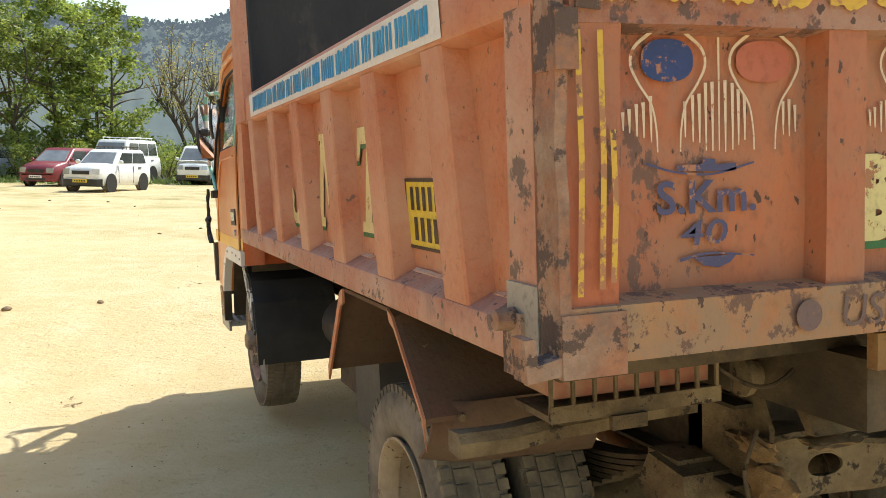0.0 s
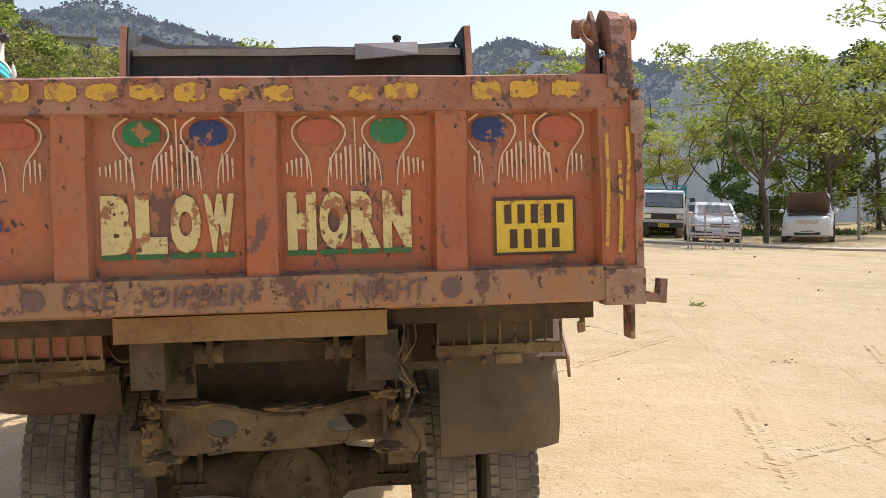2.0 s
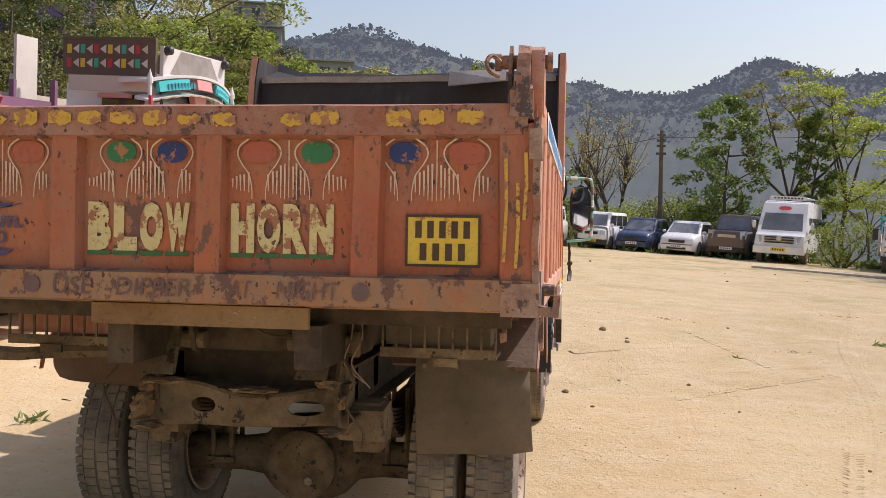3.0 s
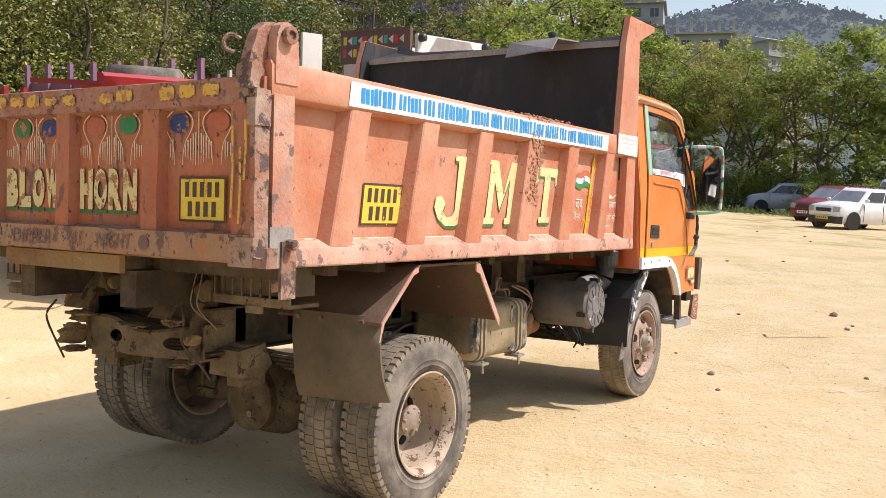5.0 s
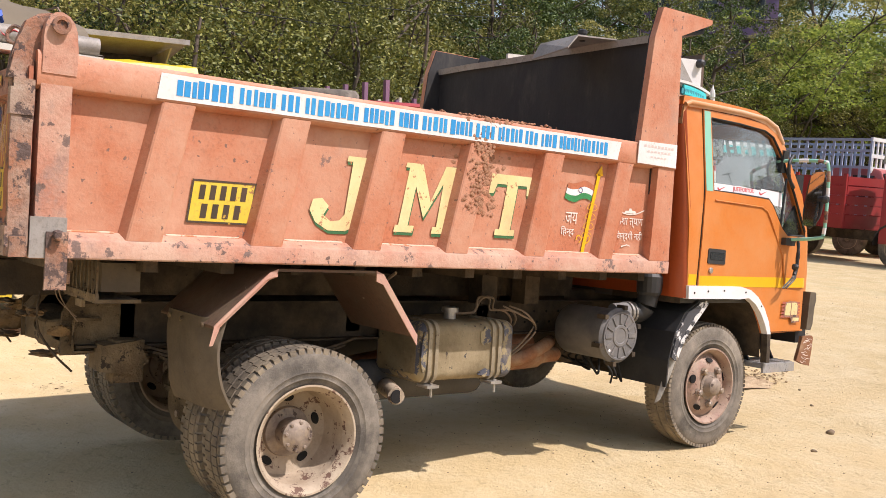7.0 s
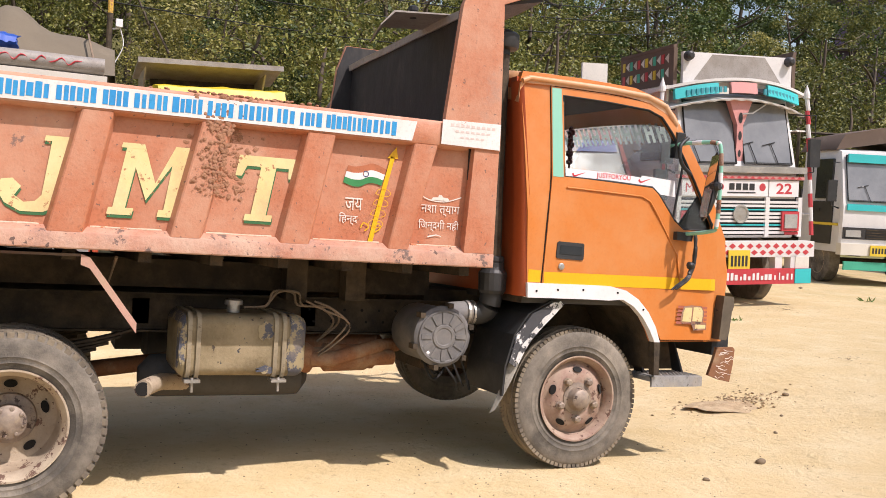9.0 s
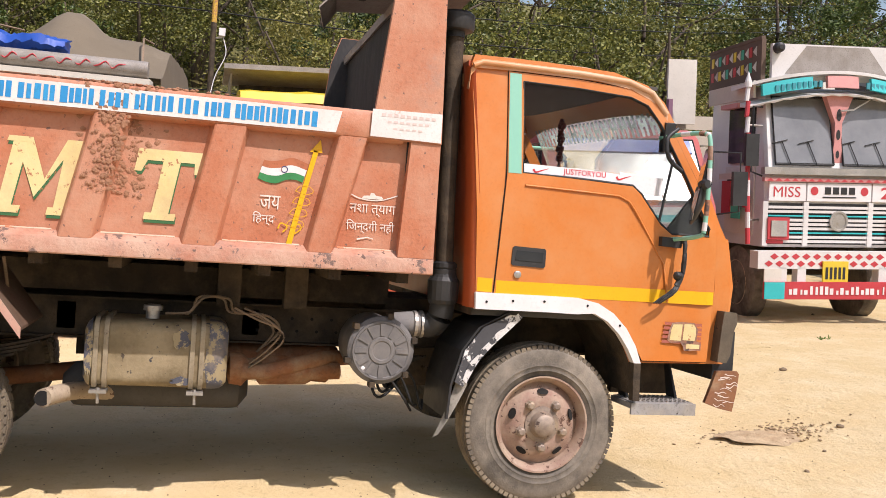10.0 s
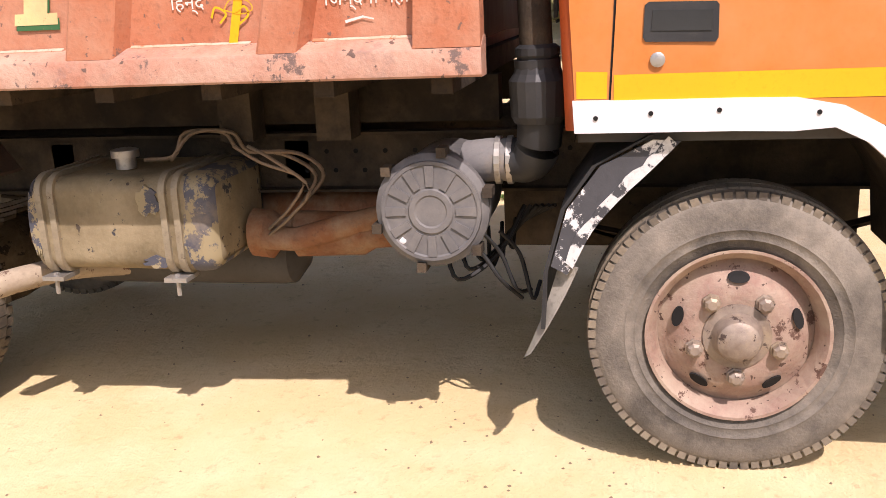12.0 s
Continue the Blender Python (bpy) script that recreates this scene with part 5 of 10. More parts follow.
    bevel(b, 0.01)
    part("mirror_bracket", b, "black", arm)
    b = BM()
    prism(b, [(4.985, 1.395), (5.1, 1.39), (5.11, 1.44), (4.985, 1.445)], "x", *sorted((sx(s, 1.11), sx(s, 1.165))))
    bevel(b, 0.01)
    part("mirror_bracket", b, "black", arm)
    b = BM()
    prism(b, [(5.03, 1.462), (5.3, 1.43), (5.335, 1.46), (5.3, 1.62), (5.26, 1.7), (5.2, 1.69)], "x", *sorted((sx(s, 1.075), sx(s, 1.092))))
    part("corner_vent_panel", b, "black", truck, "black ribbed corner panel below the windscreen pillar")
    b = BM()
    tube(b, smooth_path([(sx(s, 1.135), 5.05, 2.02), (sx(s, 1.15), 4.985, 1.96), (sx(s, 1.15), 5.0, 1.86), (sx(s, 1.13), 5.09, 1.8)]), 0.012, 7)
    part("grab_handle", b, "black", truck, "black grab handle at the windscreen pillar", 60)

door_r = cab_parts[1]
onw = lambda u, v: (cab_x(1, v, u) - 0.006, u, v)
b = BM()
for u0, u1 in ((4.205, 4.5), (4.5, 4.75), (4.75, 5.0)):
    shape(b, [(u0, 1.705 - 0.03 * (u0 > 4.7)), (u1, 1.705 - 0.03 * (u1 > 4.7) - 0.02 * (u1 > 4.9)), (u1, 1.765 - 0.01 * (u1 > 4.7)), (u0, 1.768)], onw)
st = part("window_sticker", b, "white_trim", door_r, "white sticker strip along the window foot")
onw2 = lambda u, v: (cab_x(1, v, u) - 0.0045, u, v)
word("sticker_writing", "JUSTFORYOU", 4.43, 4.67, 1.722, 1.76, onw2, "red_ink", st, "red JUSTFORYOU lettering", 0.012)
for u in (4.265, 4.73):
    b = BM()
    ribbon(b, smooth_path([(u, 1.742), (u + 0.015, 1.728), (u + 0.05, 1.74), (u + 0.085, 1.752)]), 0.013, onw2, 0.002)
    part("sticker_mark", b, "red_ink", st)
# small emblem low on the door: plain shapes in its colours
ond = lambda u, v: (cab_x(1, v, u) + 0.013, u, v)
ond2 = lambda u, v: (cab_x(1, v, u) + 0.0145, u, v)
b = BM()
for k in range(5):
    shape(b, [(5.04 + 0.003 * k, 0.884 + 0.024 * k), (5.275, 0.88 + 0.024 * k), (5.275, 0.896 + 0.024 * k), (5.04 + 0.003 * k, 0.9 + 0.024 * k)], ond)
part("emblem_stripe", b, "red_dot", door_r)
b = BM()
shape(b, [(5.072, 0.9), (5.09, 0.885), (5.15, 0.89), (5.165, 0.87), (5.175, 0.845), (5.275, 0.848), (5.275, 0.885), (5.245, 0.9), (5.252, 0.96), (5.23, 0.995), (5.15, 1.0), (5.095, 0.992), (5.08, 0.95)], lambda u, v: (cab_x(1, v, u) + 0.0138, u, v))
part("emblem_outline", b, "rust", door_r)
b = BM()
shape(b, [(5.086, 0.9), (5.152, 0.898), (5.158, 0.986), (5.104, 0.984), (5.092, 0.955)], ond2)
shape(b, [(5.162, 0.902), (5.234, 0.9), (5.24, 0.93), (5.238, 0.972), (5.222, 0.988), (5.168, 0.988)], ond2)
shape(b, [(5.185, 0.856), (5.265, 0.858), (5.266, 0.88), (5.187, 0.882)], ond2)
part("emblem", b, "cream", door_r, "worn cream and red door emblem")

# roof, rear wall, front and windscreen
bm = BM()
rows = []
for y, z, drop in ((3.905, 2.2, 0.0), (3.91, 2.285, 0.012), (3.94, 2.335, 0.02), (4.2, 2.352, 0.03), (4.6, 2.35, 0.03), (4.8, 2.325, 0.028), (4.93, 2.265, 0.022), (5.01, 2.175, 0.01), (5.02, 2.15, 0.0)):
    ring = []
    for k in range(15):
        a = -1 + 2 * k / 14
        e = abs(a) ** 6
        d = 1.072 if y > 3.91 else 1.068
        ring.append((XC + d * (a if abs(a) < 1 else math.copysign(1.0, a)), y, z - (drop + 0.05) * e + 0.025 * (1 - a * a) + 0.045 * (1 - a)))
    rows.append(ring)
loft(bm, rows, close=False, caps=False)
r = bmesh.ops.extrude_face_region(bm, geom=bm.faces[:])
for v in r["geom"]:
    if isinstance(v, bmesh.types.BMVert):
        v.co.z -= 0.035
roof = part("cab_roof", bm, "cab_roof", truck, "rounded orange cab roof, sun-faded", 60)
for s in (1, -1):
    b = BM()
    tube(b, [(sx(s, 1.073), y, z) for y, z in ((3.92, 2.24), (3.97, 2.262), (4.5, 2.262), (4.78, 2.25), (4.92, 2.205), (5.01, 2.1))], 0.016, 8)
    part("rain_gutter", b, "cab_roof", roof, "", 60)
bm = BM()
outer = [(sx(-1, 1.07), 1.02), (sx(1, 1.07), 1.02), (sx(1, 1.07), 1.6), (sx(1, 1.03), 2.27), (sx(-1, 1.03), 2.27), (sx(-1, 1.07), 1.6)]
hole = [(sx(-1, 0.6), 1.68), (sx(1, 0.6), 1.68), (sx(1, 0.58), 2.1), (sx(-1, 0.58), 2.1)]
loops = []
for pts in (outer, hole):
    vs = [bm.verts.new((x, 3.985 - 0.065 * (z - 1.02), z)) for x, z in pts]
    loops += [bm.edges.new((a, c)) for a, c in zip(vs, vs[1:] + vs[:1])]
bmesh.ops.triangle_fill(bm, edges=loops, use_beauty=True)
r = bmesh.ops.extrude_face_region(bm, geom=bm.faces[:])
for v in r["geom"]:
    if isinstance(v, bmesh.types.BMVert):
        v.co.y += 0.03
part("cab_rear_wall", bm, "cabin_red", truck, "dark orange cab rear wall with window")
for s in (1, -1):
    b = BM()
    loft(b, [[(sx(s, 1.118), 4.0, 1.02), (sx(s, 1.1), 3.97, 1.02), (sx(s, 1.0), 3.965, 1.02), (sx(s, 1.0), 4.05, 1.02)], [(sx(s, 1.112), 3.985, 1.6), (sx(s, 1.09), 3.945, 1.6), (sx(s, 1.0), 3.94, 1.6), (sx(s, 1.0), 4.03, 1.6)],
             [(sx(s, 1.07), 3.93, 2.24), (sx(s, 1.045), 3.9, 2.24), (sx(s, 0.98), 3.895, 2.24), (sx(s, 0.98), 3.98, 2.24)]])
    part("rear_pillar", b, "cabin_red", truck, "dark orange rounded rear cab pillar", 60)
bm = BM()
loft(bm, [[(sx(-1, 1.0), 5.5, 0.77), (sx(1, 1.0), 5.5, 0.77), (sx(1, 1.05), 5.36, 0.77), (sx(-1, 1.05), 5.36, 0.77)], [(sx(-1, 1.0), 5.53, 1.2), (sx(1, 1.0), 5.53, 1.2), (sx(1, 1.06), 5.38, 1.2), (sx(-1, 1.06), 5.38, 1.2)],
          [(sx(-1, 1.0), 5.48, 1.46), (sx(1, 1.0), 5.48, 1.46), (sx(1, 1.05), 5.36, 1.44), (sx(-1, 1.05), 5.36, 1.44)]])
bevel(bm, 0.02)
part("front_panel", bm, "cab", truck, "orange cab front panel", 40)
bm = BM()
loft(bm, [[(sx(-1, 1.04), 5.405, 1.47), (sx(1, 1.04), 5.405, 1.47), (sx(1, 1.04), 5.4, 1.47), (sx(-1, 1.04), 5.4, 1.47)], [(sx(-1, 0.99), 5.035, 2.24), (sx(1, 0.99), 5.035, 2.15), (sx(1, 0.99), 5.03, 2.15), (sx(-1, 0.99), 5.03, 2.24)]])
ws = part("windscreen", bm, "dusty_glass", truck, "large dusty windscreen with a lettered sun strip")
ws.visible_shadow = False
M["strip_letters"] = leaf_mat("pale_sun_strip_letters", (0.36, 0.4, 0.38), (0.45, 0.5, 0.47), 0.6)
for k in range(15):
    x = -0.88 + 0.125 * k
    z = 2.125 - 0.045 * x
    b = BM()
    for du, dw in ((0.0, 0.03), (0.06, 0.028)):
        shape(b, [(x + du, 0.0), (x + du + dw, 0.0), (x + du + dw + 0.012, 1.0), (x + du + 0.012, 1.0)], lambda u, v: (u, 5.066 - 0.062 * v, z - 0.07 + 0.115 * v))
    shape(b, [(x + 0.02, 0.42), (x + 0.07, 0.42), (x + 0.07, 0.6), (x + 0.02, 0.6)], lambda u, v: (u, 5.064 - 0.062 * v, z - 0.07 + 0.115 * v))
    part("sun_strip_letter", b, "strip_letters", ws, "pale plain letter shapes" if k == 0 else "")
# Added filler closes the far roof gap so no light leaks through.
boxpart("roof_side_rail", sx(-1, 1.06), sx(-1, 0.99), 3.93, 4.97, 2.2, 2.36, "cab", truck, "orange filler under the cab roof edge", 0.01)

# inside of the cab
boxpart("cab_floor", sx(-1, 1.05), sx(1, 1.05), 4.0, 5.35, 0.98, 1.02, "interior", truck)
bm = BM()
prism(bm, [(sx(-1, 1.0), 2.315), (sx(1, 1.0), 2.235), (sx(1, 1.0), 2.255), (sx(-1, 1.0), 2.335)], "y", 3.98, 4.985)
part("cab_headlining", bm, "interior", truck, "dark cab headlining")
bm = BM()
prism(bm, [(5.38, 1.05), (5.4, 1.44), (5.3, 1.47), (5.15, 1.46), (5.08, 1.38), (5.12, 1.05)], "x", sx(-1, 1.02), sx(1, 1.02))
bevel(bm, 0.02)
part("dashboard", bm, "interior", truck, "dark moulded dashboard", 40)
bm = BM()
tor = []
for i in range(28):
    a = 2 * math.pi * i / 28
    tor.append((0.5 + 0.2 * math.cos(a), 4.98 + 0.2 * math.sin(a) * 0.45, 1.5 + 0.2 * math.sin(a) * 0.85))
tube(bm, tor + tor[:2], 0.014, 7)
tube(bm, [(0.3, 4.98, 1.5), (0.7, 4.98, 1.5)], 0.012, 6)
tube(bm, [(0.5, 4.98, 1.5), (0.5, 5.2, 1.35)], 0.03, 8)
part("steering_wheel", bm, "black", truck, "", 60)
for x0, x1 in ((0.25, 0.85), (-0.85, 0.1)):
    bm = box(BM(), x0, x1, 4.2, 4.65, 1.2, 1.36)
    bevel(bm, 0.04)
    seat = part("seat", bm, "seat", truck, "dark maroon cab seat", 40)
    bm = BM()
    prism(bm, [(4.1, 1.3), (4.22, 1.33), (4.16, 1.78), (4.08, 1.78)], "x", x0, x1)
    bevel(bm, 0.03)
    part("seat_back", bm, "seat", seat, "", 40)
bm = BM()
for k in range(9):
    z = 2.12 - 0.028 * k
    bmesh.ops.create_icosphere(bm, subdivisions=1, radius=0.018 + 0.012 * math.sin(k * 1.3) ** 2, matrix=Matrix.Translation((0.35 + 0.006 * math.sin(k * 2), 4.72, z)))
for k in range(5):
    tube(bm, [(0.35, 4.72, 1.9), (0.345 + 0.012 * k - 0.02, 4.715, 1.8)], 0.003, 5)
part("hanging_charm", bm, "seat", truck, "dark red tasselled charm in the cab", 40)
# braided tassel tied to the mirror arm
for s in (1, -1):
    bm = BM()
    pts = smooth_path([(sx(s, 1.15), 5.25, 1.43), (sx(s, 1.158), 5.248, 1.34), (sx(s, 1.158), 5.243, 1.24), (sx(s, 1.165), 5.21, 1.17)], 6)
    tube(bm, pts, 0.01, 7, 0.015)
    bmesh.ops.create_icosphere(bm, subdivisions=2, radius=0.024, matrix=Matrix.Translation((sx(s, 1.162), 5.215, 1.225)))
    for k in range(9):
        a = 2 * math.pi * k / 9
        tube(bm, smooth_path([(sx(s, 1.16), 5.23, 1.21), (sx(s, 1.165) + 0.012 * math.cos(a), 5.2 + 0.014 * math.sin(a), 1.15), (sx(s, 1.16) + 0.014 * math.cos(a), 5.105 + 0.02 * math.sin(a), 1.075)], 3), 0.004, 4)
    rough_up(bm, 0.006, 30)
    part("tassel", bm, "black", truck, "black braided tassel hanging from the mirror").location += Vector((s * 0.03, -0.14, 0.02))

# step, bumper and painted corner flap
for s in (1, -1):
    bm = box(BM(), *sorted((sx(s, 0.86), sx(s, 1.1))), 4.9, 5.28, 0.525, 0.555)
    bevel(bm, 0.006)
    box(bm, *sorted((sx(s, 1.095), sx(s, 1.112))), 4.9, 5.28, 0.495, 0.556)
    stp = part("cab_step", bm, "step_plate", truck, "steel cab step with tread plate", 40)
    bm = BM()
    box(bm, *sorted((sx(s, 0.87), sx(s, 1.1))), 4.91, 5.27, 0.555, 0.561)
    part("tread_plate", bm, "step_plate", stp)
    for i in range(13):
        for j in range(5):
            bm = BM()
            x, y = sx(s, 0.89 + 0.047 * j), 4.93 + 0.027 * i
            prism(bm, [(x - 0.012, y - 0.003), (x + 0.012, y + 0.001), (x + 0.012, y + 0.004), (x - 0.012, y)], "z", 0.561, 0.566)
            part("tread_lug", bm, "steel", stp)
    boxpart("step_skirt", *sorted((sx(s, 0.74), sx(s, 0.79))), 4.93, 5.3, 0.56, 0.79, "chassis", truck, "dusty skirt behind the step", 0.01)
    for y in (4.94, 5.235):
        bm = BM()
        prism(bm, [(sx(s, 0.80), 0.79), (sx(s, 0.84), 0.79), (sx(s, 0.97), 0.556), (sx(s, 0.87), 0.556)], "y", y, y + 0.014)
        part("step_bracket", bm, "black", stp)
    bm = BM()
    prism(bm, [(5.385, 0.79), (5.44, 0.785), (5.462, 0.83), (5.475, 0.96), (5.49, 1.0), (5.485, 1.06), (5.41, 1.065), (5.4, 0.98)], "x", *sorted((sx(s, 1.0), sx(s, 1.125))))
    bevel(bm, 0.012)
    part("bumper_corner", bm, "flap", truck, "dusty dark grey bumper corner", 40)
    bm = BM()
    prism(bm, [(5.35, 0.56), (5.385, 0.655), (5.41, 0.735), (5.535, 0.738), (5.55, 0.722), (5.54, 0.62), (5.52, 0.515), (5.44, 0.53)], "x", *sorted((sx(s, 1.06), sx(s, 1.085))))
    pf = part("corner_flap", bm, "shaft", truck, "orange-brown flap with white brush lines")
    bm = BM()
    pl = on_side(s, 1.0865)
    rg = random.Random(8)
    for k in range(11):
        z, y = 0.55 + 0.017 * k, 5.385 + 0.004 * k
        a = y + rg.uniform(0, 0.07)
        ribbon(bm, smooth_path([(a, z + rg.uniform(-0.006, 0.006)), (a + 0.025, z + rg.uniform(-0.012, 0.012)), (a + 0.05, z + rg.uniform(-0.012, 0.012)), (a + 0.072, z + rg.uniform(-0.01, 0.01))]), rg.uniform(0.003, 0.008), pl, 0.002)
    part("brush_line", bm, "white_ink", pf)
bm = box(BM(), sx(-1, 1.02), sx(1, 1.02), 5.42, 5.55, 0.68, 0.95)
bevel(bm, 0.02)
part("front_bumper", bm, "black", truck, "black front bumper", 40)

# -- chassis and running gear --
for s in (1, -1):
    bm = BM()
    sec = [(0.36, 0.72), (0.43, 0.72), (0.43, 0.73), (0.37, 0.73), (0.37, 0.925), (0.43, 0.925), (0.43, 0.935), (0.36, 0.935)]
    prism(bm, [(sx(s, d), z) for d, z in sec], "y", 0.47, 5.3)
    rail = part("chassis_rail", bm, "chassis", truck, "dusty steel chassis rail")
    for i in range(30):
        for j, z in enumerate((0.86, 0.79)):
            y = 2.95 + 0.055 * (i // 2) * 2 + (0.03 if j else 0)
            if y > 4.2 or i % 2:
                continue
            bm = BM()
            revolve(bm, [(s * 0.3705, 0.009), (s * 0.3735, 0.009), (s * 0.3735, 0)], (XC, y, z), "x", 8)
            part("rivet_hole", bm, "dark", rail)
for y, z0, z1 in ((0.66, 0.74, 0.92), (1.05, 0.76, 0.9), (1.95, 0.76, 0.9), (2.9, 0.76, 0.9), (3.7, 0.74, 0.9), (5.1, 0.7, 0.9)):
    boxpart("chassis_crossmember", sx(-1, 0.37), sx(1, 0.37), y, y + 0.09, z0, z1, "chassis", truck, "", 0.01)
boxpart("hoist_crossmember", sx(-1, 0.46), sx(1, 0.46), 0.45, 0.62, 0.98, 1.12, "chassis", truck)
boxpart("rear_back_plate", sx(-1, 0.34), sx(1, 0.34), 0.6, 0.62, 0.86, 1.14, "chassis", truck)
# dented tail beam with two oval cut-outs
bm = BM()
rows = []
n = 44
for i in range(n + 1):
    t = i / n
    x = -0.335 + 0.765 * t
    bend = 0.03 * math.sin(t * 9.0) * (0.3 + t) + 0.02 * noise.noise(Vector((x * 6, 1, 0)))
    dip = -0.035 * math.exp(-((t - 0.45) / 0.25) ** 2) + 0.015 * math.sin(t * 7)
    y = 0.27 + bend
    rows.append([(x, y + 0.13, 0.86 + dip * 0.6), (x, y + 0.01, 0.862 + dip), (x, y, 0.85 + dip), (x, y, 0.77 + 0.3 * dip), (x, y, 0.70 + 0.02 * t), (x, y + 0.01, 0.685 + 0.02 * t), (x, y + 0.13, 0.685 + 0.02 * t), (x, y + 0.13, 0.695 + 0.02 * t), (x, y + 0.014, 0.695 + 0.02 * t),
                 (x, y + 0.008, 0.77 + 0.3 * dip), (x, y + 0.012, 0.84 + dip), (x, y + 0.13, 0.85 + dip * 0.6)])
loft(bm, rows)
beam = part("tail_beam", bm, "beam", truck, "mud-caked dented steel tail beam", 35)
bm = BM()
for cx, w in ((-0.13, 0.05), (0.27, 0.066)):
    ring = []
    for d in (-0.05, 0.05):
        ring.append([(cx + w * math.cos(2 * math.pi * k / 22), 0.275 + 0.03 * math.sin((cx + 0.335) / 0.765 * 9.0) * (0.3 + (cx + 0.335) / 0.765) + d, 0.772 + 0.03 * math.sin(2 * math.pi * k / 22)) for k in range(22)])
    loft(bm, ring)
bmesh.ops.recalc_face_normals(bm, faces=bm.faces[:])
cutter = bpy.data.meshes.new("cutter")
bm.to_mesh(cutter)
cut_ob = new("cutter", cutter)
cut = beam.modifiers.new("cut", "BOOLEAN")
cut.object, cut.operation, cut.solver = cut_ob, "DIFFERENCE", "EXACT"
bpy.context.view_layer.update()
beam.data = bpy.data.meshes.new_from_object(beam.evaluated_get(bpy.context.evaluated_depsgraph_get()))
beam.modifiers.clear()
bpy.data.objects.remove(cut_ob)
beam.location = (-0.01, 0.155, -0.012)
beam.scale = (1.05, 1, 1)
for s in (1, -1):
    x0 = sx(s, 0.36)
    # folded end brackets and pivot ears
    bm = BM()
    prism(bm, [(0.41, 0.68), (0.68, 0.70), (0.68, 0.93), (0.56, 0.94), (0.5, 1.02), (0.45, 0.96), (0.41, 0.88)], "x", *sorted((x0, sx(s, 0.375))))
    part("bracket_plate", bm, "beam", truck, "muddy folded bracket")
    bm = BM()
    loft(bm, [[(sx(s, 0.24), 0.27, 0.9), (sx(s, 0.36), 0.27, 0.9), (sx(s, 0.36), 0.3, 0.9), (sx(s, 0.24), 0.3, 0.9)], [(sx(s, 0.27), 0.4, 1.06), (sx(s, 0.35), 0.4, 1.06), (sx(s, 0.35), 0.43, 1.06), (sx(s, 0.27), 0.43, 1.06)],
              [(sx(s, 0.28), 0.42, 1.16), (sx(s, 0.34), 0.42, 1.16), (sx(s, 0.34), 0.45, 1.16), (sx(s, 0.28), 0.45, 1.16)]])
    part("pivot_web", bm, "beam", truck)
    for d in (0.2, 0.38):
        bm = BM()
        prism(bm, [(0.36, 1.19), (0.5, 1.19), (0.48, 1.02), (0.44, 0.965), (0.4, 0.98), (0.36, 1.08)], "x", *sorted((sx(s, d), sx(s, d + 0.018))))
        part("pivot_ear", bm, "chassis", truck, "dusty tipper pivot ear")
    bm = BM()
    revolve(bm, [(s * 0.17, 0.035), (s * 0.43, 0.035), (s * 0.43, 0.05), (s * 0.45, 0.05), (s * 0.45, 0)], (XC, 0.43, 1.02), "x", 14)
    part("pivot_pin", bm, "beam", truck, "", 40)
    # leaf springs: separate leaves, clamped to the axle
    for k in range(8):
        bm = BM()
        half = 0.6 - 0.06 * k
        rows = []
        for i in range(13):
            t = -1 + i / 6
            y, z = 1.35 + half * t, 0.50 + 0.018 * (7 - k) + 0.10 * t * t * (half / 0.6) ** 2 * (1 if k < 7 else 0.8)
            rows.append([(sx(s, 0.40), y, z), (sx(s, 0.475), y, z), (sx(s, 0.475), y, z + 0.014), (sx(s, 0.40), y, z + 0.014)])
        loft(bm, rows)
        part("leaf_spring", bm, "chassis", truck, "stacked dusty leaf springs" if k == 0 else "")
    for y in (1.28, 1.42):
        bm = BM()
        tube(bm, [(sx(s, 0.39), y, 0.72), (sx(s, 0.39), y, 0.31)], 0.013, 7)
        tube(bm, [(sx(s, 0.485), y, 0.72), (sx(s, 0.485), y, 0.31)], 0.013, 7)
        part("spring_clamp", bm, "beam", truck)
    boxpart("clamp_plate", *sorted((sx(s, 0.37), sx(s, 0.505))), 1.25, 1.45, 0.325, 0.35, "beam", truck)
    boxpart("spring_shackle", *sorted((sx(s, 0.385), sx(s, 0.495))), 0.62, 0.76, 0.56, 0.76, "beam", truck, "muddy spring shackle", 0.015)
    bm = BM()
    prism(bm, [(0.55, 0.62), (0.7, 0.6), (0.78, 0.66), (0.72, 0.76), (0.56, 0.74)], "x", *sorted((sx(s, 0.34), sx(s, 0.52))))
    bevel(bm, 0.02)
    part("spring_hanger", bm, "beam", truck, "", 40)
    for k in range(6):
        bm = BM()
        rows = []
        half = 0.5 - 0.05 * k
        for i in range(9):
            t = -1 + i / 4
            rows.append([(sx(s, 0.4), 4.42 + half * t, 0.46 + 0.015 * (5 - k) + 0.08 * t * t), (sx(s, 0.47), 4.42 + half * t, 0.46 + 0.015 * (5 - k) + 0.08 * t * t), (sx(s, 0.47), 4.42 + half * t, 0.472 + 0.015 * (5 - k) + 0.08 * t * t), (sx(s, 0.4), 4.42 + half * t, 0.472 + 0.015 * (5 - k) + 0.08 * t * t)])
        loft(bm, rows)
        part("leaf_spring", bm, "chassis", truck)
bm = BM()
revolve(bm, [(-0.62, 0.09), (-0.35, 0.085), (-0.24, 0.1), (-0.17, 0.17), (-0.1, 0.205), (0, 0.212), (0.1, 0.205), (0.17, 0.17), (0.24, 0.1), (0.35, 0.085), (0.62, 0.09)], (XC, 1.37, 0.352), "x", 28)
